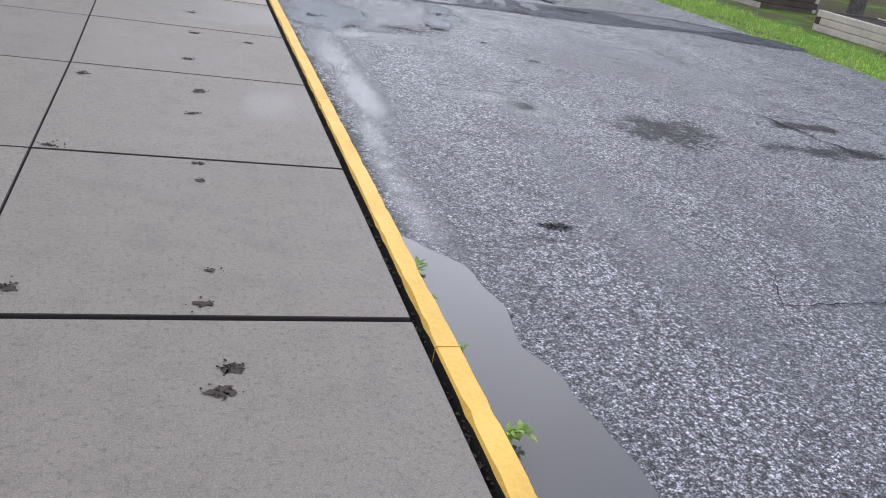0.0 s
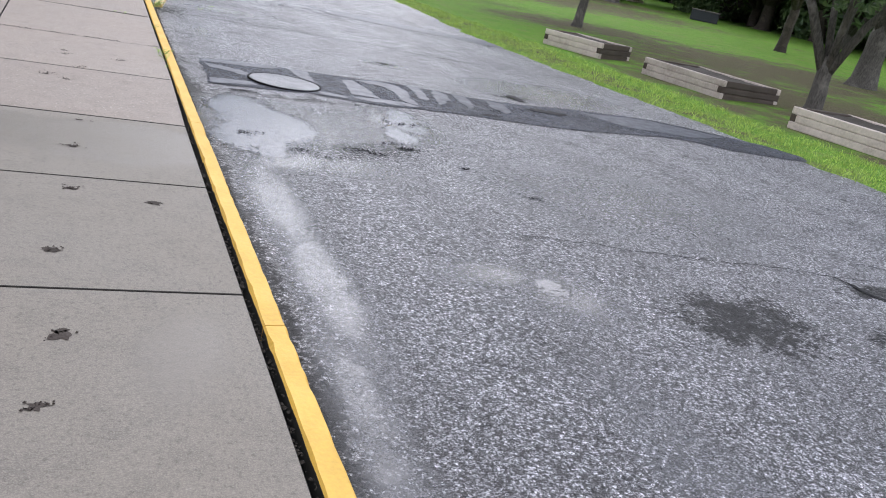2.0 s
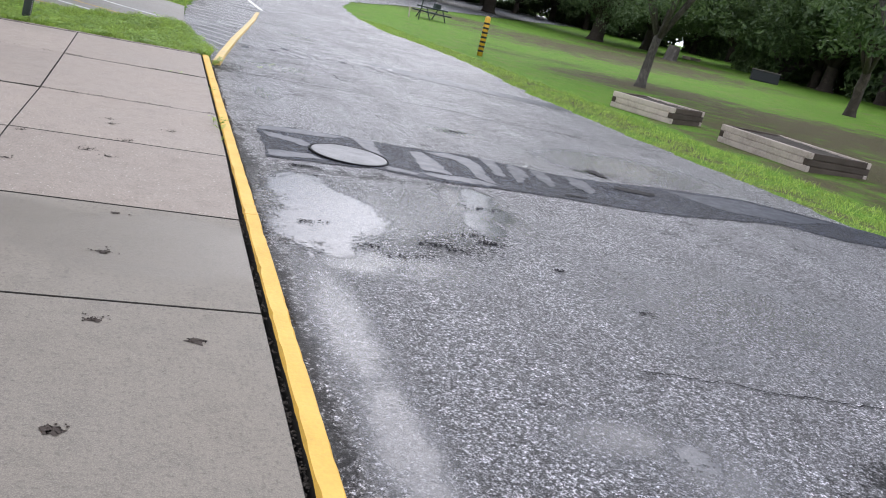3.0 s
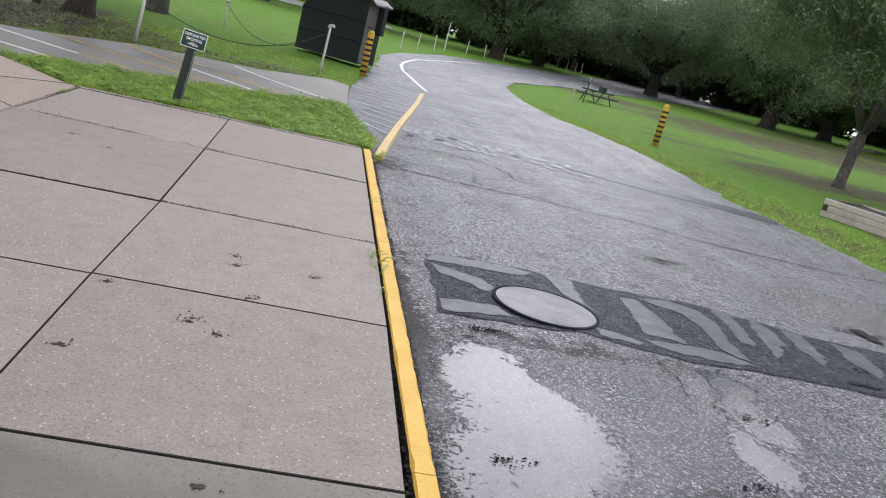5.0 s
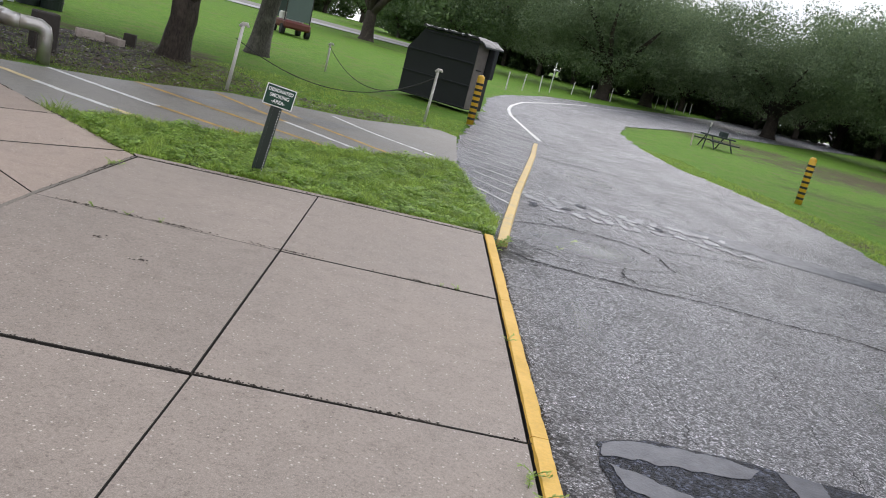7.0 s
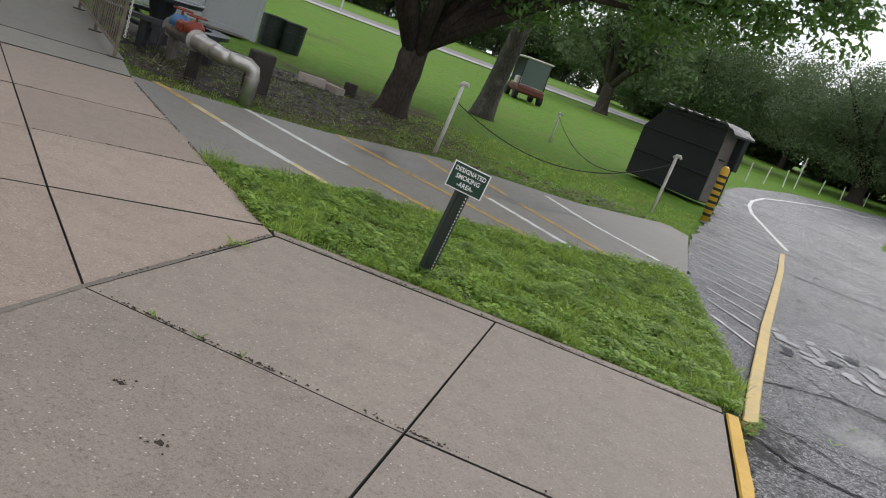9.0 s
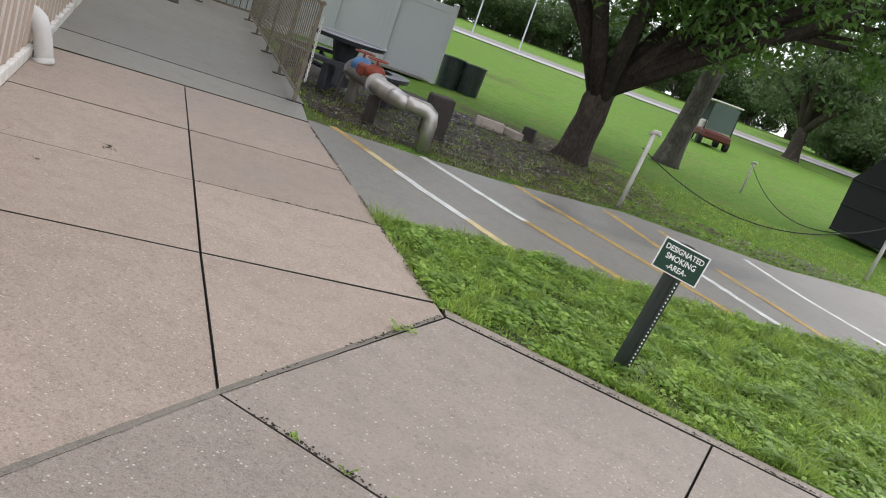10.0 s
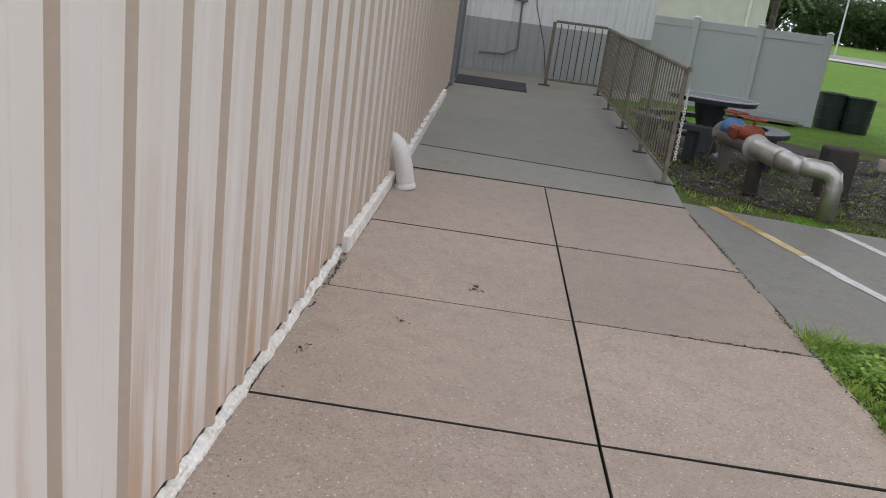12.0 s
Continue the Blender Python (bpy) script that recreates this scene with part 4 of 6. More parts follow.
rl = random.Random(12)
for i in range(15):
    x = 0.80 + i * 0.185
    y = 12.98 - 0.03 * i
    while y > 12.0 - 0.02 * i:
        step = rl.uniform(0.12, 0.34)
        if rl.random() < 0.72:
            dx = rl.uniform(-0.05, 0.05)
            stripe((x + dx, y), (x + dx + rl.uniform(-0.10, 0.10), y - step), rl.uniform(0.06, 0.15), LINE_WORN if rl.random() < 0.8 else TAR, STOPLETTERS, 0.007 + 0.0002 * i, worn=0.07)
        y -= step + rl.uniform(0.02, 0.1)
trench = flat_blob("trench_patch", [(3.0, 12.9), (3.25, 12.2), (4.2, 11.7), (5.4, 11.3), (6.2, 11.0), (6.3, 11.6), (5.3, 12.0), (4.2, 12.55), (3.6, 12.9)], TAR_SMOOTH, 0.006, jag=0.08, freq=5, count=120, parent=STOPLETTERS)
stripe((1.65, 18.02), (2.96, 17.9), 0.05, LINE_WORN, STOPLETTERS, 0.006)
stripe((2.96, 17.9), (6.2, 18.4), 0.05, LINE_WORN, STOPLETTERS, 0.006)


def manhole():
    ob = thing("manhole_cover", "round wet grey iron manhole cover with worn rings", "manhole cover", pose(1.105, 4.965, land(1.105, 4.965) + 0.006))
    bm = bmesh.new()
    bmesh.ops.create_cone(bm, cap_ends=True, segments=64, radius1=0.325, radius2=0.322, depth=0.02)
    part("cover", bm, CAST_IRON, ob, smooth=False)
    for k, r in enumerate((0.305, 0.28, 0.25, 0.22, 0.185, 0.15, 0.11, 0.07)):
        bm = tube([(r * math.cos(a), r * math.sin(a), 0.0088) for a in np.linspace(0, 2 * math.pi, 49)], [0.0022] * 49, 6, False)
        part("raised_ring", bm, CAST_IRON, ob)
    bm = tube([(0.338 * math.cos(a), 0.338 * math.sin(a), 0.004) for a in np.linspace(0, 2 * math.pi, 65)], [0.008] * 65, 6, False)
    part("frame", bm, SEALANT, ob, "dark tarry rim")


manhole()

# ---- cream building and its wall ----


def ribbed(name, u0, u1, z0, z1, v, material, pitch=0.3048, depth=0.021, crest=0.06, top=0.045, foot=None, flip=1, mats=None):
    """A ribbed steel sheet in wall coordinates: local x out of the wall, local y along it."""
    prof, u = [], u0
    while u < u1 - 1e-6:
        for du, dv in ((0, 0), (0.5 * pitch - 0.05 - 0.02, 0), (0.5 * pitch - 0.05 + 0.0, 0.007), (0.5 * pitch - 0.03, 0.007), (0.5 * pitch - 0.01, 0), (pitch - crest - 0.005, 0), (pitch - crest + 0.011, depth), (pitch - 0.02, depth)):
            if u + du <= u1:
                prof.append((v + dv * flip, u + du))
        u += pitch
    prof.append((v, u1))
    vs, fs, idx = [], [], []
    zs = [z0, z0 + 0.25, z0 + 0.8, z1]
    for z in zs:
        vs += [(x, y, (z if z > z0 else (z0 if foot is None else foot(y)))) for x, y in prof]
    n = len(prof)
    for r in range(len(zs) - 1):
        for i in range(n - 1):
            q = (r * n + i, r * n + i + 1, (r + 1) * n + i + 1, (r + 1) * n + i)
            fs.append(q)
            # only the flank turned from the light takes the shade-toned second material
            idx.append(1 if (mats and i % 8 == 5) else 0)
    return mesh_from(name, vs, fs, mats or material, False, idx)


WALL = tagged(new("wall_west"), "cream ribbed steel wall with rusty streaks near its foot", "wall", "", "structure")
WALL.matrix_world = WALK
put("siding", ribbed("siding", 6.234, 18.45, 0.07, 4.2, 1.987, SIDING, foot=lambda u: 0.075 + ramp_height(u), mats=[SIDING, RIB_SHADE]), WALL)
bm = bmesh.new()
box(bm, (1.84, 12.35, 2.1), (0.22, 12.3, 4.3))
box(bm, (-1.3, 6.33, 2.1), (6.08, 0.2, 4.3))
part("wall_core", bm, BUILDING_FAR, WALL)
bm = bmesh.new()
box(bm, (-3.0, -1.2, 2.1), (0.2, 15.0, 4.3))
back = tagged(part("wall_south", bm, SIDING, None), "plain cream building wall beside the pavement", "wall", "", "structure")
back.matrix_world = Matrix.Identity(4)
back.data.transform(Matrix.Translation((-0.62, -0.9, 0)))
vs, fs = polygon_plate([(-3.68, -9.5), (-3.68, 5.7), tuple(uv(6.35, 1.9)[:2]), tuple(uv(22.0, 1.9)[:2]), tuple(uv(22.0, -4.3)[:2]), (-12.0, 3.0), (-12.0, -9.5)], 4.4, 0.16)
tagged(new("building_roof", mesh_from("building_roof", vs, fs, ROOF)), "flat grey roof of the cream steel building", "roof", "", "structure")
# caulk bead along the foot of the wall
vs, fs = [], []
for i in range(560):
    u = 6.234 + i * 0.0098
    q = Vector((u * 9, 1.5, 0))
    w = 0.015 + 0.011 * noise.noise(q) + 0.008 * noise.noise(q * 4)
    hh = 0.037 + 0.018 * noise.noise(q + Vector((3, 7, 0))) + 0.010 * noise.noise(q * 5)
    for k, (x, z) in enumerate(((-0.012, hh + 0.012), (0.004, hh), (0.5 * w, 0.62 * hh), (0.85 * w, 0.42 * hh), (w, 0.12 * hh), (w * 0.9, -0.01))):
        j = 0.006 * noise.noise(Vector((u * 60, k * 3.1, 2))) + 0.004 * noise.noise(Vector((u * 170, k * 5.3, 6)))
        vs.append((1.99 + x + j, u, z + j + ramp_height(u)))
for i in range(559):
    for k in range(5):
        fs.append((6 * i + k, 6 * i + k + 1, 6 * i + k + 7, 6 * i + k + 6))
put("caulk_bead", mesh_from("caulk_bead", vs, fs, CAULK), WALL, None, "lumpy cracked white caulk at the wall foot")
bm = bmesh.new()
box(bm, (2.015, 10.9, 0.055), (0.05, 2.0, 0.11), bevel=0.008)
part("base_trim", bm, CAULK, WALL, "dirty white base trim")
bm = bmesh.new()
for u0, u1 in ((12.3, 15.0), (15.2, 17.4)):
    for k in range(6):
        u = u0 + (u1 - u0) * (k + 0.5) / 6
        box(bm, (2.015, u, 0.05 + ramp_height(u)), (0.06, (u1 - u0) / 6, 0.1))
part("base_trim", bm, CAULK, WALL, "dirty white base trim")


def downspout():
    ob = thing("drain_elbow", "white plastic drain elbow coming out of the wall", "drain pipe", WALK @ pose(1.975, 11.80, 0) @ Matrix.Diagonal((0.86, 0.86, 0.9, 1)))
    arc = [(-0.02, 0.02, 0.42), (0.03, 0.02, 0.41), (0.08, 0.02, 0.37), (0.12, 0.02, 0.30), (0.15, 0.02, 0.21), (0.18, 0.01, 0.10), (0.20, 0.0, 0.02)]
    part("elbow", tube(arc, [0.07, 0.076, 0.082, 0.085, 0.085, 0.084, 0.084], 20), PVC, ob, smooth=True)
    part("collar", tube([(0.20, 0.0, 0.0), (0.199, 0.0, 0.005), (0.19, 0.004, 0.045)], [0.093, 0.096, 0.094], 20), PVC, ob, smooth=True)
    part("seam", tube([(0.03 + 0.09 * math.cos(a) * 0.75 + 0.10, 0.045 + 0.087 * math.sin(a), 0.27 + 0.05 * math.cos(a)) for a in np.linspace(0, 6.283, 25)], [0.004] * 25, 5, False), PVC, ob)


downspout()

# ---- end wall, door, mat ----
ENDWALL = tagged(new("wall_north"), "white ribbed steel end wall with a grey lower band", "wall", "", "structure")
ENDWALL.matrix_world = WALK @ pose(0, 22.2, 0.12, 0, 0, 90)  # local y runs towards the building's inside
put("siding", ribbed("end_siding", -5.6, -0.6, 0.0, 4.6, 0.0, SIDING_WHITE, pitch=0.2, depth=0.02, flip=-1), ENDWALL)
bm = bmesh.new()
box(bm, (0.16, -3.1, 2.3), (0.28, 5.0, 4.6))
part("wall_core", bm, BUILDING_FAR, ENDWALL)
bm = bmesh.new()
box(bm, (-0.03, -3.1, 0.03), (0.06, 5.0, 0.16), bevel=0.01)
part("base_trim", bm, PVC, ENDWALL, "white base trim")
bm = tube([(-0.05, -3.0, 2.0), (-0.05, -3.02, 1.3), (-0.05, -3.05, 0.65), (-0.05, -2.8, 0.52), (-0.05, -2.3, 0.50)], [0.02] * 5, 8)
part("conduit", bm, DOOR_GREY, ENDWALL, "grey electrical conduit")
bm = bmesh.new()
box(bm, (-0.07, -3.0, 1.75), (0.12, 0.22, 0.4), bevel=0.01)
part("meter_box", bm, DOOR_GREY, ENDWALL, "grey electrical box")
part("cable", tube([(-0.03, -3.2, 2.2), (-0.04, -3.3, 1.5), (-0.04, -3.55, 0.8), (-0.04, -3.7, 0.1)], [0.008] * 4, 6), ROPE, ENDWALL, "thin loose black cable")


def door():
    ob = tagged(new("door_1"), "grey steel door frame with a door set back", "door", "", "structure")
    ob.matrix_world = WALK
    z = ramp_height(19)
    bm = bmesh.new()
    box(bm, (1.98, 18.55, z + 1.25), (0.16, 0.12, 2.5), bevel=0.008)
    part("door_frame", bm, DOOR_GREY, ob)
    bm = bmesh.new()
    box(bm, (1.98, 19.75, z + 1.25), (0.16, 0.12, 2.5), bevel=0.008)
    part("door_frame", bm, DOOR_GREY, ob)
    bm = bmesh.new()
    box(bm, (1.92, 19.15, z + 1.2), (0.05, 1.1, 2.35), bevel=0.005)
    part("door_leaf", bm, DOOR_GREY, ob)
    bm = bmesh.new()
    box(bm, (1.84, 21.0, 2.2), (0.22, 2.4, 4.4))
    part("wall_core", bm, SIDING, ob)


door()
bm = bmesh.new()
box(bm, (2.65, 19.6, ramp_height(19.6) + 0.012), (1.2, 1.2, 0.016), bevel=0.004)
mat = tagged(part("door_mat", bm, MAT_FLOOR, None), "charcoal ribbed door mat lying on the ramp", "door mat")
mat.matrix_world = WALK
mat.data.transform(Matrix.Translation((2.65, 19.6, ramp_height(19.6))) @ Matrix.Rotation(math.atan(0.035), 4, "X") @ Matrix.Translation((-2.65, -19.6, -ramp_height(19.6))))

# ---- railing ----


def railing():
    ob = thing("railing", "beige painted steel railing with thin balusters along the ramp", "railing", WALK)
    v, u0, u1, top, low = 4.50, 13.48, 20.0, 1.12, 0.12
    for u in (13.48, 15.03, 16.64, 18.34, 19.98):
        z = ramp_height(u)
        bm = bmesh.new()
        box(bm, (v, u, z + top / 2), (0.04, 0.04, top))
        p = part("post", bm, RAILPAINT, ob)
        bm = bmesh.new()
        box(bm, (v, u, z + 0.012), (0.16, 0.1, 0.012), bevel=0.003)
        part("base_plate", bm, DARKSTEEL, p, "dark rusty base plate")
    for hgt, r in ((top, 0.026), (low, 0.018)):
        part("rail", tube([(v, u0 - (0.12 if hgt > 1 else 0), ramp_height(u0) + hgt), (v, 16.5, ramp_height(16.5) + hgt), (v, u1, ramp_height(u1) + hgt)], [r] * 3, 8), RAILPAINT, ob)
    n = 46
    for i in range(n):
        u = u0 + (u1 - u0) * (i + 0.5) / n
        z = ramp_height(u)
        bm = bmesh.new()
        box(bm, (v, u, z + (top + low) / 2), (0.014, 0.014, top - low))
        part("baluster", bm, RAILPAINT, ob)
    # return panel at the far end
    ue = 20.4
    z = ramp_height(ue)
    for hgt in (top, low):
        part("rail", tube([(3.62, ue, z + hgt), (4.05, ue, z + hgt), (4.52, ue, z + hgt)], [0.022] * 3, 8), RAILPAINT, ob)
    for i in range(7):
        bm = bmesh.new()
        box(bm, (3.72 + 0.12 * i, ue, z + 0.6), (0.014, 0.014, 0.98))
        part("baluster", bm, DARKSTEEL, ob)
    bm = bmesh.new()
    box(bm, (3.60, ue, z + 0.55), (0.06, 0.06, 1.12))
    part("post", bm, RAILPAINT, ob)
    bm = bmesh.new()
    box(bm, (3.58, ue, z + 0.015), (0.2, 0.12, 0.02))
    part("base_plate", bm, DARKSTEEL, ob)
    # chain hanging on the near end
    for i in range(26):
        zz = 1.0 - i * 0.027
        ring = [(v + 0.03 + (0.012 * math.cos(a) if i % 2 else 0.0), 13.36 - 0.03 * i / 26 + (0 if i % 2 else 0.012 * math.cos(a)), zz + 0.019 * math.sin(a)) for a in np.linspace(0, 6.283, 9)]
        part("chain_link", tube(ring, [0.005] * 9, 4, False), PVC, ob, "white chain link")


railing()

# ---- vinyl fence ----


def fence():
    ob = thing("privacy_fence", "tall grey vinyl privacy fence with square posts", "fence", WALK @ pose(8.86, 21.95, 0.06) @ Matrix.Rotation(radians(159), 4, "Z"))
    xs = [0.0, 1.24, 2.48, 3.72, 4.96]
    for i, x in enumerate(xs):
        bm = bmesh.new()
        box(bm, (x, 0, 0.87), (0.13, 0.13, 1.78), bevel=0.01)
        p = part("post", bm, VINYL, ob)
        bm = bmesh.new()
        bmesh.ops.create_cone(bm, cap_ends=True, segments=4, radius1=0.11, radius2=0.03, depth=0.035, matrix=Matrix.Translation((x, 0, 1.79)) @ Matrix.Rotation(math.pi / 4, 4, "Z"))
        part("cap", bm, VINYL, p)
    for a, b in zip(xs, xs[1:]):
        for z, hh in ((0.10, 0.14), (1.64, 0.16)):
            bm = bmesh.new()
            box(bm, ((a + b) / 2, 0, z), (b - a - 0.12, 0.05, hh), bevel=0.006)
            part("rail", bm, VINYL, ob)
        n = 9
        w = (b - a - 0.12) / n
        for k in range(n):
            bm = bmesh.new()
            box(bm, (a + 0.06 + w * (k + 0.5), 0, 0.87), (w - 0.0006, 0.022, 1.42), bevel=0.0008)
            part("board", bm, VINYL, ob)


fence()

# ---- sign, bollards, posts, ropes ----


def text_mesh(body, size, material, parent, at, label=""):
    cu = bpy.data.curves.new("lettering", "FONT")
    cu.body, cu.size, cu.align_x, cu.align_y, cu.extrude = body, size, "CENTER", "CENTER", 0.0008
    cu.offset = 0.0009
    ob = new("lettering", cu)
    dg = bpy.context.evaluated_depsgraph_get()
    me = bpy.data.meshes.new_from_object(ob.evaluated_get(dg))
    bpy.data.objects.remove(ob)
    me.materials.clear()
    me.materials.append(material)
    return put("lettering", me, parent, at, label)


def smoking_sign():
    ob = thing("sign", "green and white smoking-area sign on a leaning perforated post", "sign", pose(-1.985, 9.27, -0.02, 0, 6, 8))
    bm = bmesh.new()
    n = 26
    for sx in (-1, 1):
        box(bm, (0.026 * sx, 0.012, 0.36), (0.006, 0.03, 0.84))
        box(bm, (0.037 * sx, -0.004, 0.36), (0.024, 0.005, 0.84))
    box(bm, (0, 0.026, 0.36), (0.05, 0.005, 0.84))
    post = part("post", bm, POST_GREEN, ob, "dark green perforated steel channel")
    for k in range(n):
        bm = bmesh.new()
        bmesh.ops.create_cone(bm, cap_ends=True, segments=8, radius1=0.0045, radius2=0.0045, depth=0.004, matrix=Matrix.Translation((0.037, -0.0075, 0.0 + 0.6 * k / n)) @ Matrix.Rotation(math.pi / 2, 4, "X"))
        part("hole", bm, SIGN_WHITE, post, "punched hole")
    plate = bmesh.new()
    box(plate, (0.0, -0.014, 0.69), (0.25, 0.003, 0.175), bevel=0.001)
    pl = part("plate", plate, SIGN_WHITE, ob, "white bordered green sign plate")
    bm = bmesh.new()
    box(bm, (0, -0.0165, 0.69), (0.234, 0.002, 0.159))
    part("green_panel", bm, SIGN_GREEN, pl)
    bm = bmesh.new()
    box(bm, (0, -0.0185, 0.69), (0.226, 0.001, 0.15))
    part("upper_field", bm, SIGN_GREEN, pl)
    for txt, z, s in (("DESIGNATED", 0.735, 0.041), ("SMOKING", 0.690, 0.043), ("-AREA-", 0.643, 0.043)):
        text_mesh(txt, s, SIGN_WHITE, pl, pose(0, -0.0198, z, 90, 0, 0) @ Matrix.Diagonal((0.86, 1, 1, 1)))
    for z in (0.755, 0.625):
        bm = bmesh.new()
        bmesh.ops.create_uvsphere(bm, u_segments=8, v_segments=5, radius=0.006, matrix=Matrix.Translation((0, -0.017, z)))
        part("bolt", bm, DARKSTEEL, pl)


smoking_sign()


def bollard(x, y, hgt, lean):
    ob = thing("bollard", "yellow bollard with black bands and a domed top", "bollard", pose(x, y, land(x, y) - 0.03, 0, lean, 0), "yellow bollards")
    r = 0.085
    prof = [(0, r), (hgt - 0.07, r), (hgt - 0.03, r * 0.85), (hgt, r * 0.4)]
    part("sleeve", tube([(0, 0, z) for z, _ in prof], [q for _, q in prof], 20), BOLLARD_Y, ob, smooth=True)
    for k in range(7):
        z = 0.12 + k * (hgt - 0.28) / 6.6
        part("band", tube([(0, 0, z), (0, 0, z + 0.055)], [r + 0.003] * 2, 20), BLACK_BAND, ob)


bollard(8.45, 21.7, 1.16, 0)
bollard(0.31, 21.4, 1.16, 0)


def rope_post(x, y, hgt, leanx, leany, label):
    ob = thing("rope_post", label, "post", pose(x, y, land(x, y) - 0.06, leanx, leany, 0), "rope fence posts")
    part("shaft", tube([(0, 0, 0), (0.005, 0, hgt * 0.5), (0, 0.005, hgt)], [0.032, 0.03, 0.028], 8), POST_WHITE, ob, smooth=True)
    part("cap", tube([(-0.05, 0, hgt - 0.03), (0.0, 0, hgt + 0.02), (0.06, 0, hgt + 0.03), (0.09, 0, hgt - 0.01)], [0.028, 0.036, 0.032, 0.02], 8), POST_WHITE, ob, "bent white cap", True)


rope_post(-0.72, 19.4, 1.10, 0, 2, "white post with a bent top on the lawn edge")
rope_post(-3.97, 15.95, 1.12, 0, 4, "tall leaning white post beside the drive")
rope_post(-3.75, 25.7, 0.78, 0, 0, "short pale post out on the lawn")


def rope(a, b, sag, label="dark rope sagging between two posts"):
    pts = []
    for i in range(25):
        t = i / 24
        p = Vector(a).lerp(Vector(b), t)
        p.z = max(p.z - sag * 4 * t * (1 - t), land(p.x, p.y) + 0.03)
        pts.append(p)
    tagged(part("rope", tube(pts, [0.008] * 25, 6), ROPE, None), label, "rope", "lawn ropes")


rope((-3.97, 15.95, 0.75), (-0.72, 19.4, 0.8), 0.55)
rope((-3.75, 25.7, 0.72), (-0.74, 19.45, 0.78), 0.65, "dark rope running back across the lawn")


def dumpster():
    ob = thing("dumpster", "black steel dumpster with a pale rusty end and dark lids", "dumpster", Matrix.Translation((-1.63, 25.1, land(-1.4, 25) - 0.03)) @ Matrix.Rotation(radians(-30), 4, "Z"))
    w, d, hh, z0 = 2.1, 0.98, 1.78, 0.07
    prof = [(0, z0), (w, z0), (w, z0 + hh), (0.42, z0 + hh), (0.0, z0 + hh * 0.68)]
    n = len(prof)
    vs = [(x, 0, z) for x, z in prof] + [(x, d, z) for x, z in prof]
    fs = [tuple(range(n)), tuple(range(2 * n - 1, n - 1, -1))] + [(k, n + k, n + (k + 1) % n, (k + 1) % n) for k in range(n)]
    body = put("body", mesh_from("body", vs, fs, DUMP_BLACK), ob)
    for z, x0 in ((0.10, 0.0), (0.68, 0.0), (1.26, 0.02), (1.80, 0.44)):
        bm = bmesh.new()
        box(bm, ((w + x0) / 2, -0.018, z), (w - x0, 0.04, 0.05), bevel=0.012)
        part("rib", bm, DUMP_BLACK, body)
    bm = bmesh.new()
    box(bm, (w + 0.008, d * 0.30, z0 + hh / 2), (0.016, d * 0.6, hh - 0.04), bevel=0.003)
    part("end_panel", bm, DUMP_GREY, body, "pale weathered end panel")
    bm = bmesh.new()
    box(bm, (w + 0.11, d * 0.72, 1.38), (0.2, 0.22, 0.85), bevel=0.02)
    part("lift_pocket", bm, DUMP_BLACK, body)
    bm = bmesh.new()
    box(bm, (w + 0.03, d * 0.25, 1.12), (0.04, 0.26, 0.04), bevel=0.01)
    part("latch", bm, DARKSTEEL, body)
    # the corrugated lid sags a little and folds over the ends
    bm = bmesh.new()
    nx = 33
    rows = []
    for i in range(nx):
        t = i / (nx - 1)
        x = 0.36 + (w + 0.22 - 0.36) * t
        z = z0 + hh + 0.05 - 0.16 * max(0, t - 0.86) / 0.14 + 0.012 * math.sin(i * 2.1)
        rows.append([bm.verts.new((x, y, z + 0.014 * math.sin(i * 1.5 + y * 3))) for y in (-0.06, 0.2, 0.55, d + 0.06)])
    for a, b in zip(rows, rows[1:]):
        for k in range(3):
            bm.faces.new((a[k], b[k], b[k + 1], a[k + 1]))
    ext = bmesh.ops.extrude_face_region(bm, geom=list(bm.faces))
    bmesh.ops.translate(bm, vec=(0, 0, 0.045), verts=[v for v in ext["geom"] if isinstance(v, bmesh.types.BMVert)])
    part("lid", bm, LID_GREY, ob, "wavy faded grey plastic lid")


dumpster()


def planter(x, y, ang, label, length=1.75, depth=1.1):
    """A log-cabin box of stacked timbers; local x runs along its front."""
    z = land(x, y) - 0.03
    ob = thing("planter", label, "planter", Matrix.Translation((x, y, z)) @ Matrix.Rotation(radians(ang), 4, "Z"), "timber planters")
    for k in range(3):
        zz = 0.055 + 0.112 * k
        o = 0.10 if k % 2 else 0.0
        for yy, m in ((0.05, TIMBER), (depth - 0.05, TIMBER)):
            bm = bmesh.new()
            box(bm, (length / 2, yy, zz), (length - 2 * o, 0.095, 0.108), bevel=0.009)
            part("timber", bm, m, ob)
        o = 0.0 if k % 2 else 0.10
        for xx, m in ((0.05, TIMBER_DARK), (length - 0.05, TIMBER_DARK)):
            bm = bmesh.new()
            box(bm, (xx, depth / 2, zz), (0.095, depth - 2 * o, 0.108), bevel=0.009)
            part("timber", bm, m, ob)
    bm = bmesh.new()
    bmesh.ops.create_grid(bm, x_segments=14, y_segments=10, size=0.5)
    for v in bm.verts:
        v.co = Vector((v.co.x * (length - 0.2) + length / 2, v.co.y * (depth - 0.2) + depth / 2, 0.305 + 0.025 * noise.noise(v.co * 9)))
    part("soil", bm, SOIL, ob, "dark wet soil fill", True)


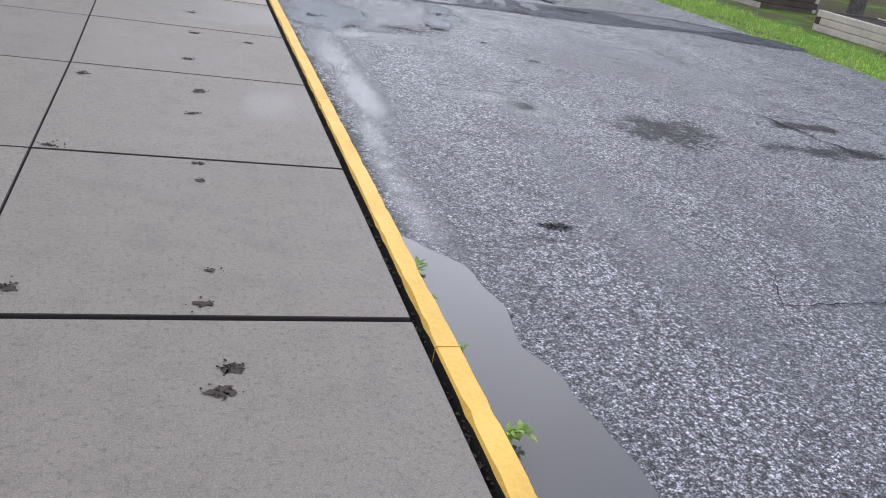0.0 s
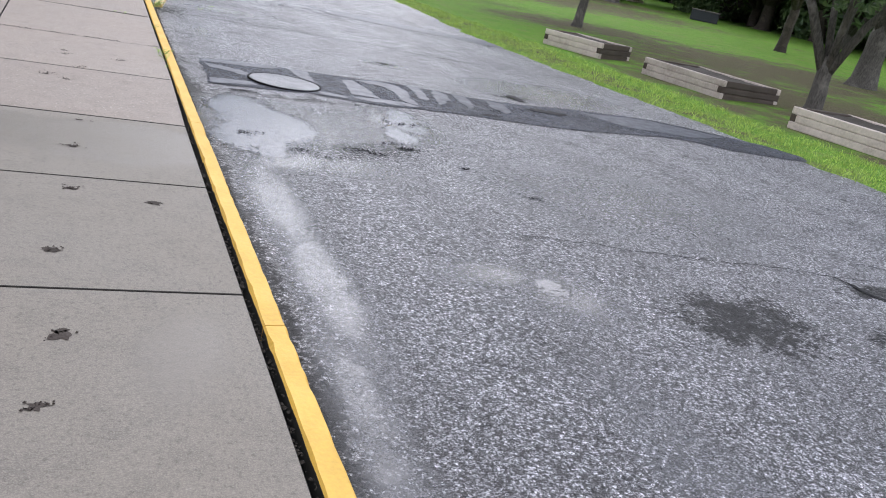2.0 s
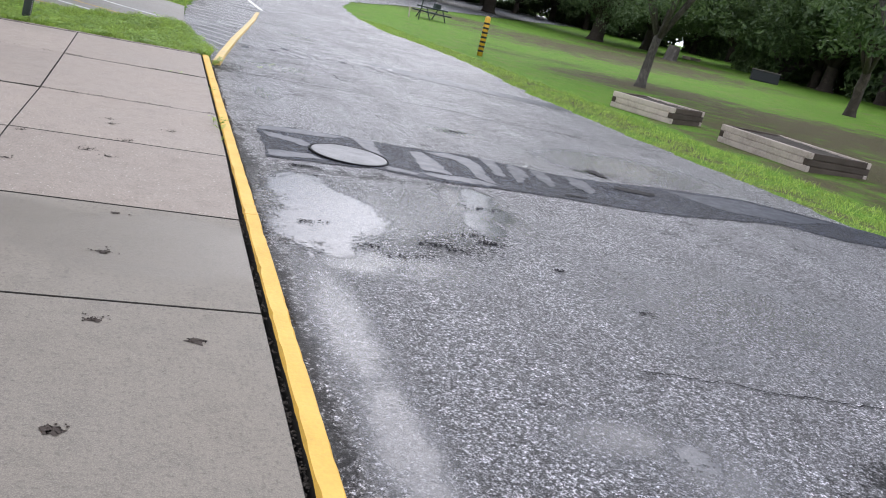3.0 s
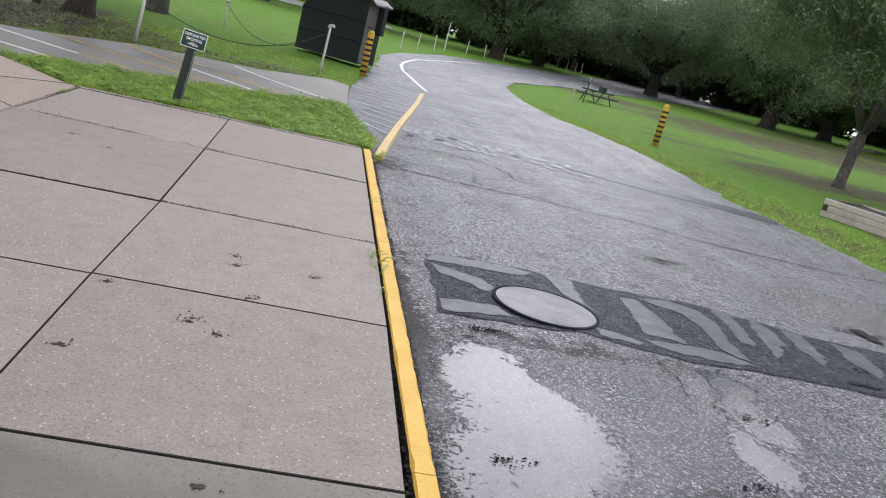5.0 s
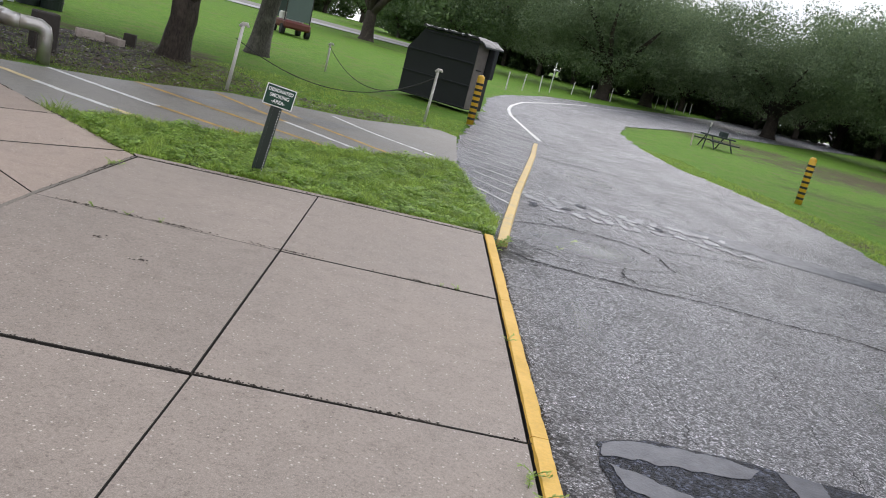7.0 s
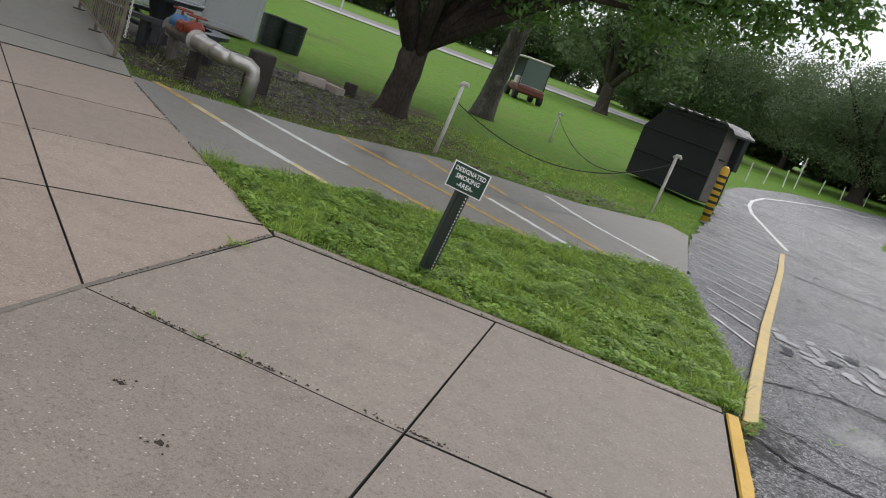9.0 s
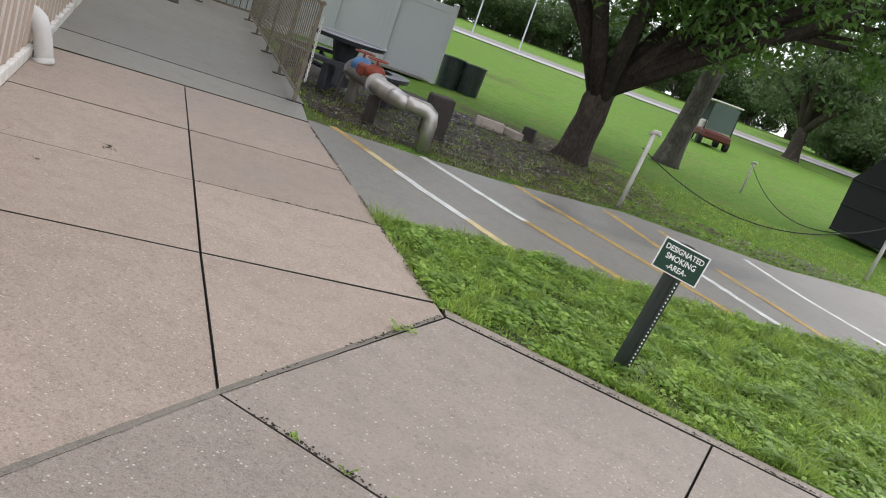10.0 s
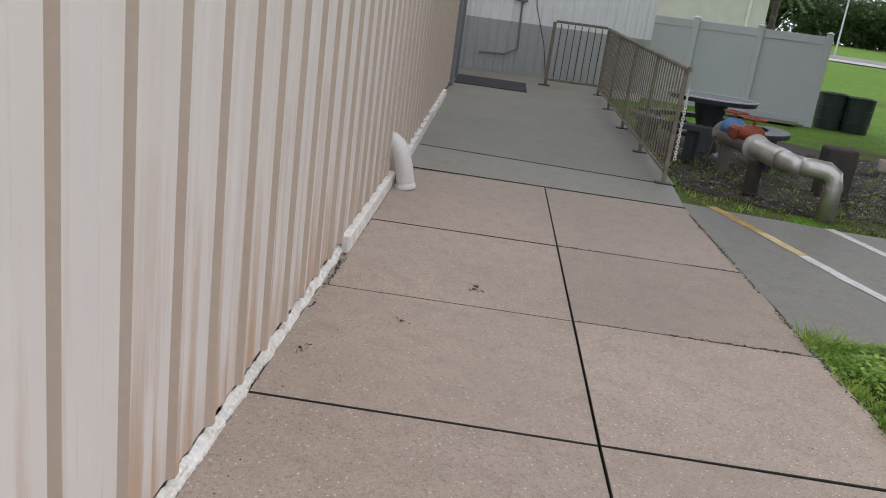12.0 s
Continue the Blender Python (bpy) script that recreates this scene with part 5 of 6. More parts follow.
planter(8.60, 13.85, -64, "weathered timber planter box on the lawn edge", 1.5, 1.3)
planter(9.36, 11.05, -83, "weathered timber planter box with a dark wet end", 2.1, 1.55)
planter(9.15, 6.80, -82, "long weathered timber planter beside a forked tree", 2.1, 1.45)
planter(8.66, 2.65, -76, "weathered timber planter near the road edge", 1.95)

# ---- pipework, table, bins ----


def pipework():
    ob = thing("backflow_pipe", "silver jacketed water pipe with red and blue valves above the soil", "pipe", WALK)
    g = land(*uv(13.5, 6.1)[:2])
    leg = [(6.12, 13.5, g - 0.05), (6.12, 13.5, g + 0.34), (6.10, 13.505, g + 0.42), (6.03, 13.52, g + 0.465), (5.90, 13.545, g + 0.475), (5.78, 13.57, g + 0.475)]
    part("leg", tube(leg, [0.088, 0.088, 0.094, 0.094, 0.09, 0.09], 16), CHROME_WRAP, ob, smooth=True)
    part("band", tube([(6.12, 13.5, g + 0.30), (6.12, 13.5, g + 0.33)], [0.093, 0.093], 16), CHROME_WRAP, ob)
    part("elbow", tube([(5.80, 13.565, g + 0.475), (5.74, 13.60, g + 0.475), (5.705, 13.70, g + 0.475), (5.70, 13.86, g + 0.475)], [0.094, 0.10, 0.105, 0.11], 16), CHROME_WRAP, ob, smooth=True)
    part("main_pipe", tube([(5.70, 13.82, g + 0.475), (5.66, 14.6, g + 0.47), (5.56, 15.6, g + 0.47)], [0.115, 0.118, 0.115], 20), CHROME_WRAP, ob, smooth=True)
    for u in (14.55, 15.58):
        c = Vector((5.70 - 0.14 * (u - 13.8) / 1.8, u, g + 0.472))
        part("flange", tube([c - Vector((0, 0.018, 0)), c + Vector((0, 0.018, 0))], [0.15, 0.15], 20), CHROME_WRAP, ob)
    for u, m, nm in ((14.75, RED_PAINT, "red valve body"), (15.35, BLUE_PAINT, "blue valve body")):
        c = Vector((5.70 - 0.14 * (u - 13.8) / 1.8, u, g + 0.47))
        va = part("valve", tube([c + Vector((0, 0, 0.06)), c + Vector((0, 0, 0.17)), c + Vector((0, 0, 0.22))], [0.15, 0.13, 0.07], 14), m, ob, nm, True)
        part("stem", tube([c + Vector((0, 0, 0.2)), c + Vector((0, 0, 0.31))], [0.02, 0.016], 8), RED_PAINT, va)
        part("handwheel", tube([c + Vector((0.13 * math.cos(a), 0.13 * math.sin(a), 0.29)) for a in np.linspace(0, 6.283, 25)], [0.012] * 25, 6, False), RED_PAINT, va)
        bm = bmesh.new()
        box(bm, c + Vector((0, 0, 0.29)), (0.25, 0.018, 0.012))
        box(bm, c + Vector((0, 0, 0.29)), (0.018, 0.25, 0.012))
        part("spoke", bm, RED_PAINT, va)
    bm = bmesh.new()
    box(bm, (5.63, 15.05, g + 0.56), (0.30, 0.30, 0.16), bevel=0.03)
    part("valve_block", bm, RED_PAINT, ob, "red housing between the valves")
    bm = bmesh.new()
    box(bm, (5.76, 15.1, g + 0.60), (0.10, 0.26, 0.10), bevel=0.02)
    part("tag", bm, BLUE_PAINT, ob, "blue cover")
    for u in (15.5, 14.3):
        bm = tube([(5.60, u, g - 0.05), (5.60, u, g + 0.36)], [0.08, 0.08], 10)
        part("support", bm, CONCRETE_GREY if u > 15 else STUMP, ob)
    part("strut", tube([(5.32, 15.3, g), (5.40, 15.36, g + 0.45)], [0.02, 0.02], 6), DARKSTEEL, ob)


pipework()
bm = bmesh.new()
_g = land(*uv(13.9, 6.45)[:2])
box(bm, (0, 0, 0.27), (0.33, 0.33, 0.68), bevel=0.02)
ob = tagged(part("timber_stub", bm, STUMP, None), "short dark square timber post stub in the soil", "post")
ob.matrix_world = Matrix.Translation((-6.5, 14.9, _g - 0.05)) @ Matrix.Rotation(radians(40), 4, "Z")


def round_table():
    x, y = -8.55, 15.35
    ob = thing("round_table", "dark round outdoor table with curved benches on bare soil", "table", Matrix.Translation((x, y, land(x, y) - 0.03)))
    bm = bmesh.new()
    bmesh.ops.create_cone(bm, cap_ends=True, segments=40, radius1=0.56, radius2=0.58, depth=0.06, matrix=Matrix.Translation((0, 0, 0.74)))
    part("tabletop", bm, TABLE, ob)
    # pale ring that colours in the highlight along the table edge
    part("rim", tube([(0.58 * math.cos(a), 0.58 * math.sin(a), 0.775) for a in np.linspace(0, 6.283, 41)], [0.012] * 41, 6, False), VINYL, ob, "pale rim standing in for an edge highlight", True)
    part("pedestal", tube([(0, 0, 0), (0, 0, 0.06), (0, 0, 0.4), (0, 0, 0.74)], [0.34, 0.2, 0.15, 0.24], 12), TABLE, ob)
    for k in range(3):
        a0 = k * 2.094 + 0.5
        arc = np.linspace(a0 - 0.72, a0 + 0.72, 11)
        vs, fs = [], []
        for a in arc:
            for r, z in ((0.78, 0.40), (0.78, 0.46), (1.05, 0.46), (1.05, 0.40)):
                vs.append((r * math.cos(a), r * math.sin(a), z))
        for i in range(10):
            for j in range(4):
                fs.append((i * 4 + j, i * 4 + (j + 1) % 4, (i + 1) * 4 + (j + 1) % 4, (i + 1) * 4 + j))
        fs += [(3, 2, 1, 0), (40, 41, 42, 43)]
        put("bench", mesh_from("bench", vs, fs, TABLE), ob)
        for s in (-0.45, 0.45):
            bm = bmesh.new()
            c = (0.92 * math.cos(a0 + s), 0.92 * math.sin(a0 + s))
            box(bm, (c[0], c[1], 0.2), (0.12, 0.12, 0.4), bevel=0.01)
            part("bench_leg", bm, TABLE, ob)
        part("brace", tube([(0.1 * math.cos(a0), 0.1 * math.sin(a0), 0.22), (0.9 * math.cos(a0), 0.9 * math.sin(a0), 0.36)], [0.04, 0.04], 8), TABLE, ob)


round_table()


def litter_bin(x, y, hgt):
    ob = thing("litter_bin", "dark round litter bin standing on the grass by the fence", "bin", Matrix.Translation((x, y, land(x, y) - 0.03)), "bins by the fence")
    part("body", tube([(0, 0, 0), (0, 0, hgt * 0.5), (0, 0, hgt)], [0.25, 0.27, 0.28], 20), BIN, ob)
    part("rim", tube([(0.28 * math.cos(a), 0.28 * math.sin(a), hgt) for a in np.linspace(0, 6.283, 31)], [0.02] * 31, 6, False), BIN, ob)
    for z in (0.2, 0.45):
        part("hoop", tube([(0.275 * math.cos(a), 0.275 * math.sin(a), z) for a in np.linspace(0, 6.283, 31)], [0.012] * 31, 5, False), BIN, ob)


litter_bin(-10.12, 21.75, 0.68)
litter_bin(-9.70, 21.98, 0.66)
pad = flat_blob("concrete_pad", [(-11.6, 20.4), (-10.4, 21.2), (-10.2, 20.7), (-11.2, 19.9)], CONCRETE_GREY, 0.02)
tagged(pad, "pale concrete pad at the foot of the fence", "pad", "", "structure")

for k, (x, y, s, rz) in enumerate(((-7.1, 18.0, (0.5, 0.16, 0.18), 30), (-6.75, 18.2, (0.45, 0.2, 0.14), -25), (-6.55, 18.5, (0.22, 0.2, 0.26), 12))):
    bm = bmesh.new()
    box(bm, (0, 0, s[2] / 2), s, bevel=0.012)
    ob = tagged(part("block", bm, TIMBER if k < 2 else STUMP, None), "broken grey block lying in the leaf litter", "block", "blocks under the tree")
    ob.matrix_world = Matrix.Translation((x, y, land(x, y) - 0.04)) @ Matrix.Rotation(radians(rz), 4, "Z")


def picnic_table(x, y, rz):
    ob = thing("picnic_table", "small dark green picnic table with benches on the lawn", "picnic table", Matrix.Translation((x, y, land(x, y) - 0.03)) @ Matrix.Rotation(radians(rz), 4, "Z") @ Matrix.Diagonal((0.8, 0.8, 0.75, 1)))
    for nm, c, s in (("tabletop", (0, 0, 0.72), (1.8, 0.8, 0.09)), ("bench", (0, 0.7, 0.43), (1.8, 0.28, 0.08)), ("bench", (0, -0.7, 0.43), (1.8, 0.28, 0.08))):
        bm = bmesh.new()
        box(bm, c, s, bevel=0.01)
        part(nm, bm, BIN, ob)
    for sx in (-0.6, 0.6):
        for sy in (-1, 1):
            part("leg", tube([(sx, 0.7 * sy, 0.0), (sx, 0.25 * sy, 0.7)], [0.035, 0.035], 8), BIN, ob)
    bm = bmesh.new()
    box(bm, (0.3, 0, 0.9), (0.4, 0.3, 0.32), bevel=0.02)
    part("box", bm, BIN, ob, "dark box on the table top")


picnic_table(11.7, 37.8, 20)
ob = thing("marker_post", "thin dark marker post on the lawn", "post", pose(10.5, 35.8, land(10.5, 35.8) - 0.03, 0, 4, 0))
part("shaft", tube([(0, 0, 0), (0, 0, 0.95)], [0.025, 0.025], 8), POST_GREEN, ob)
part("cap", tube([(0, 0, 0.95), (0, 0, 1.15)], [0.03, 0.03], 8), POST_WHITE, ob)
ob = thing("stake", "short wooden stake with a small yellow tag", "post", pose(10.2, 36.4, land(10.2, 36.4) - 0.03, 0, -3, 0))
part("shaft", tube([(0, 0, 0), (0, 0, 0.5)], [0.03, 0.03], 6), TIMBER, ob)
for i, (x, y, hh) in enumerate(((2.7, 42.9, 0.85), (3.9, 47.0, 0.85), (5.3, 51.0, 0.9), (6.26, 53.8, 1.8), (8.6, 59.9, 0.9), (10.4, 62.5, 0.9), (12.6, 66.0, 1.0), (18.6, 75.5, 1.0), (20.2, 78.0, 1.0), (21.8, 80.5, 1.0), (23.4, 83, 1.0), (24.8, 85.5, 1.0))):
    ob = thing("verge_post", "slim white post along the road verge", "post", pose(x, y, land(x, y) - 0.05, 0, 3 * math.sin(i * 2.1), 0), "verge posts")
    part("shaft", tube([(0, 0, 0), (0, 0, hh)], [0.035, 0.03], 6), POST_WHITE, ob)
    part("cap", tube([(0, 0, hh), (0.02, 0, hh + 0.06)], [0.04, 0.03], 6), POST_WHITE, ob)


def utility_cart(x, y, rz):
    ob = thing("utility_cart", "small red utility cart under a clear weather cover", "cart", Matrix.Translation((x, y, land(x, y) - 0.03)) @ Matrix.Rotation(radians(rz), 4, "Z"))
    bm = bmesh.new()
    box(bm, (0, 0, 0.45), (1.2, 2.2, 0.34), bevel=0.08)
    part("body", bm, CART_RED, ob)
    bm = bmesh.new()
    box(bm, (0, 0.2, 0.75), (1.05, 0.5, 0.4), bevel=0.06)
    part("seat", bm, POST_WHITE, ob)
    bm = bmesh.new()
    box(bm, (0, 0, 1.78), (1.25, 1.9, 0.08), bevel=0.03)
    part("roof", bm, POST_WHITE, ob)
    for sx in (-0.56, 0.56):
        for sy in (-0.85, 0.85):
            part("roof_post", tube([(sx, sy, 0.5), (sx, sy * 0.95, 1.76)], [0.025, 0.025], 6), DARKSTEEL, ob)
            w = part("wheel", tube([(sx - 0.09, sy * 0.9, 0.22), (sx + 0.09, sy * 0.9, 0.22)], [0.22, 0.22], 16), RUBBER, ob)
    for sy in (-0.88, 0.88):
        bm = bmesh.new()
        box(bm, (0, sy, 1.2), (1.05, 0.012, 1.05))
        part("cover_panel", bm, PLASTIC, ob, "cloudy clear cover panel")


utility_cart(-7.5, 40.0, 25)



def lawn_box():
    ob = thing("storage_box", "dark low storage box far out on the lawn", "box", Matrix.Translation(at_lawn(35.3, 42.0)) @ Matrix.Rotation(radians(-35), 4, "Z"))
    bm = bmesh.new()
    box(bm, (0, 0, 0.32), (1.7, 1.0, 0.64), bevel=0.03)
    part("body", bm, DUMP_BLACK, ob)
    bm = bmesh.new()
    box(bm, (0, 0, 0.67), (1.78, 1.08, 0.06), bevel=0.02)
    part("lid", bm, DUMP_GREY, ob, "dull grey lid")


def at_lawn(x, y):
    return (x, y, land(x, y) - 0.04)


lawn_box()
ob = part("tree_stump", tube([(0, 0, -0.1), (0, 0, 0.1), (0.03, 0, 0.6), (0.06, 0.02, 1.0)], [0.62, 0.48, 0.42, 0.38], 14, True, 0.1, random.Random(5)), BARK_GREY, None)
tagged(ob, "weathered grey tree stump on bare earth", "tree stump").matrix_world = Matrix.Translation(at_lawn(32.0, 47.8))
bm = bmesh.new()
box(bm, (0, 0, 0.12), (1.5, 0.8, 0.26), bevel=0.03)
tagged(part("concrete_block", bm, CONCRETE_PINK, None), "pale concrete block lying on the far lawn", "block").matrix_world = Matrix.Translation(at_lawn(40.0, 57.0)) @ Matrix.Rotation(0.4, 4, "Z")

# ---- trees ----


def leaf_cloud(name, centres, radii, count, size, material, seed, flat=0.75, droop=0.0):
    """Many small folded leaves scattered through overlapping clumps."""
    rs = np.random.RandomState(seed)
    cs, rr = np.array(centres, float), np.array(radii, float)
    pick = rs.choice(len(cs), count, p=rr**2 / (rr**2).sum())
    d = rs.normal(size=(count, 3))
    d /= np.linalg.norm(d, axis=1, keepdims=True)
    rad = rr[pick] * rs.uniform(0.45, 1.08, count) ** 0.6
    p = cs[pick] + d * rad[:, None] * [1, 1, flat]
    p[:, 2] -= droop * rs.uniform(0, 1, count) ** 2
    n = d * 1.1 + rs.normal(size=(count, 3)) * 0.55 + [0, 0, 0.35]
    n /= np.linalg.norm(n, axis=1, keepdims=True)
    a = np.cross(n, rs.normal(size=(count, 3)))
    a /= np.linalg.norm(a, axis=1, keepdims=True)
    b = np.cross(n, a)
    s = size * rs.uniform(0.6, 1.35, count)[:, None]
    v0, v2 = p - a * s, p + a * s
    v1, v3 = p + b * s * 0.45 + n * s * 0.18, p - b * s * 0.45 + n * s * 0.18
    vs = np.stack([v0, v1, v2, v3], 1).reshape(-1, 3)
    k = np.arange(count) * 4
    fs = np.concatenate([np.stack([k, k + 1, k + 2], 1), np.stack([k, k + 2, k + 3], 1)])
    return mesh_from(name, vs.tolist(), fs.tolist(), material)


def tree(label, at, hgt, rad, crown_r, crown_base, leaves, leaf_size, leaf_mat, bark, seed, lean=(0, 0), fork=1.6, group="", limbs=7, category="tree", boughs=()):
    rng = random.Random(seed)
    ob = thing("tree", label, category, Matrix.Translation(at), group)
    top = Vector((lean[0] * fork, lean[1] * fork, fork))
    pts = [Vector((lean[0] * fork * t + 0.04 * rng.uniform(-1, 1) * t, lean[1] * fork * t + 0.04 * rng.uniform(-1, 1) * t, -0.15 + (fork + 0.15) * t)) for t in (0, 0.08, 0.2, 0.4, 0.6, 0.8, 1.0)]
    pts[-1] = top
    trunk = part("trunk", tube(pts, [rad * q for q in (1.75, 1.35, 1.1, 1.0, 0.95, 0.92, 0.75)], 16, True, 0.07, rng), bark, ob, smooth=True)
    centres, radii = [], []
    for k in range(limbs):
        a = 2 * math.pi * (k + rng.uniform(-0.3, 0.3)) / limbs
        reach = crown_r * rng.uniform(0.5, 0.85) if k else crown_r * 0.15
        up = rng.uniform(0.25, 0.95) * (hgt - max(fork, crown_base)) + max(0, crown_base - fork) * 0.7
        tip = top + Vector((math.cos(a) * reach, math.sin(a) * reach, up))
        mid = top.lerp(tip, 0.5) + Vector((rng.uniform(-0.2, 0.2), rng.uniform(-0.2, 0.2), rng.uniform(-0.1, 0.25))) * crown_r * 0.3
        r0 = rad * rng.uniform(0.45, 0.7)
        part("limb", tube([top - Vector((0, 0, 0.4)), top.lerp(mid, 0.5), mid, mid.lerp(tip, 0.5), tip], [r0, r0 * 0.85, r0 * 0.6, r0 * 0.4, r0 * 0.15], 9, True, 0.06, rng), bark, ob, smooth=True)
        for q, w in ((mid, 0.42), (mid.lerp(tip, 0.6), 0.5), (tip, 0.45)):
            for _ in range(6):
                c = q + Vector((rng.uniform(-1, 1), rng.uniform(-1, 1), rng.uniform(-0.5, 0.7))) * crown_r * 0.42
                r = crown_r * w * rng.uniform(0.25, 0.62)
                c.z = max(c.z, crown_base + r * 0.5)
                centres.append(c)
                radii.append(r)
    for (x, y, z), r in boughs:
        tip = Vector((x, y, z)) - Vector(at)
        mid = top.lerp(tip, 0.55) + Vector((0, 0, 0.12 * tip.length))
        r0 = rad * 0.42
        part("limb", tube([top - Vector((0, 0, 0.15)), top.lerp(mid, 0.5), mid, mid.lerp(tip, 0.6), tip], [r0, r0 * 0.8, r0 * 0.6, r0 * 0.4, r0 * 0.15], 9, True, 0.06, rng), bark, ob, smooth=True)
        for k in range(7):
            centres.append(tip + Vector((rng.uniform(-1, 1), rng.uniform(-1, 1), rng.uniform(-0.3, 1.0))) * r * 0.9)
            radii.append(r * rng.uniform(0.4, 0.75))
    put("crown", leaf_cloud("crown", centres, radii, leaves, leaf_size, leaf_mat, seed), ob)
    return ob


def at_land(x, y):
    return (x, y, land(x, y) - 0.03)


tree("broad magnolia with a dark forked trunk and glossy leaves", at_land(-5.7, 18.5), 7.5, 0.27, 4.4, 2.45, 62000, 0.075, LEAF_MAG, BARK, 11, (0.10, -0.03), 1.4, "lawn trees",
     boughs=(((-3.4, 18.6, 3.4), 1.0), ((-2.2, 18.9, 3.2), 1.0), ((-1.3, 19.0, 3.1), 0.95), ((-0.6, 19.1, 4.0), 1.1), ((0.2, 19.0, 4.6), 1.1), ((-1.6, 19.5, 5.2), 1.6), ((-3.2, 20.0, 5.6), 1.7), ((-8.1, 17.7, 3.3), 0.6), ((-7.5, 17.6, 3.2), 0.6), ((0.0, 20.0, 6.0), 1.4), ((0.5, 19.0, 3.8), 0.8), ((1.0, 18.9, 4.1), 0.7), ((-0.3, 18.9, 3.5), 0.7), ((1.3, 19.4, 5.2), 1.0)))
tree("grey-barked tree leaning over the lawn", at_land(-5.57, 25.1), 9.0, 0.25, 3.6, 4.0, 14000, 0.10, LEAF_OAK, BARK_GREY, 12, (0.09, 0.0), 3.0, "lawn trees")
tree("dark-trunked tree far across the lawn", at_land(-6.0, 60.0), 9.0, 0.42, 4.5, 2.6, 7000, 0.2, LEAF_OAK, BARK, 13, (0, 0), 2.2, "lawn trees")
tree("forked young tree behind a timber planter", at_land(12.1, 9.2), 6.0, 0.15, 2.6, 2.0, 8000, 0.09, LEAF_OAK, BARK_GREY, 14, (0.05, 0.05), 1.0, "lawn trees", 5)
tree("stout grey tree beside a dark box on the lawn", at_land(20.0, 15.2), 8.0, 0.34, 3.6, 2.4, 8000, 0.12, LEAF_OAK, BARK_GREY, 15, (0.05, 0), 1.8, "lawn trees")
tree("slim tree on the mown lawn", at_land(13.75, 21.2), 7.5, 0.14, 4.6, 1.75, 60000, 0.06, LEAF_OAK, BARK_GREY, 16, (0.08, 0), 1.9, "lawn trees", 9)
tree("slim tree on the mown lawn", at_land(26.0, 25.0), 7.0, 0.2, 3.0, 2.3, 6000, 0.13, LEAF_OAK, BARK, 17, (0.05, 0), 2.0, "lawn trees", 5)
OAKS = "roadside oaks"
tree("spreading oak with low pale foliage beyond the lawn", at_land(31.0, 57.0), 10.0, 0.55, 8.0, 1.0, 85000, 0.095, LEAF_PALE, BARK, 18, (0.1, 0), 2.0, OAKS, 10)
tree("spreading oak with low foliage beside another oak", at_land(37.5, 60.0), 9.5, 0.5, 7.5, 1.2, 75000, 0.095, LEAF_OAK, BARK, 24, (0.1, 0), 2.0, OAKS, 10)
tree("round dense oak where the road bends", at_land(12.0, 66.5), 8.0, 0.5, 7.4, 1.5, 85000, 0.095, LEAF_PALE, BARK, 19, (0, 0), 2.2, OAKS, 10)
tree("dense oak on the verge beyond the bend", at_land(17.8, 76.0), 8.8, 0.5, 7.6, 1.5, 75000, 0.10, LEAF_PALE, BARK, 20, (0, 0), 2.2, OAKS, 10)
tree("wide oak with drooping pale foliage past the picnic table", at_land(26.0, 68.0), 10.0, 0.5, 8.0, 0.8, 85000, 0.10, LEAF_PALE, BARK, 21, (0, 0), 2.2, OAKS, 10)
tree("tall dark oak at the edge of the lawn", at_land(43.0, 45.0), 12.0, 0.45, 7.0, 1.6, 45000, 0.11, LEAF_OAK, BARK, 22, (0, 0), 2.0, OAKS, 10)
tree("dark oak behind the dumpster", at_land(0.5, 72.0), 10.0, 0.5, 7.5, 1.8, 55000, 0.12, LEAF_OAK, BARK, 23, (0, 0), 2.4, OAKS, 10)

WOODS = "woodland edge"
woods = [tree("tall dense woodland tree at the edge of the lawns", (0, 0, 0), 13, 0.35, 6.5, 0.3, 9000, 0.27, LEAF_OAK, BARK, 31, (0, 0), 2.2, WOODS, 10),
         tree("tall paler woodland tree at the edge of the lawns", (0, 0, 0), 15, 0.33, 6.2, 0.5, 9000, 0.27, LEAF_PALE, BARK, 32, (0, 0), 2.6, WOODS, 10),
         tree("bushy woodland tree at the edge of the lawns", (0, 0, 0), 10, 0.3, 6.0, 0.1, 9000, 0.26, LEAF_OAK, BARK_GREY, 33, (0, 0), 1.4, WOODS, 10)]
rng = random.Random(77)
first = [True] * 3
hedge_c, hedge_r = [], []
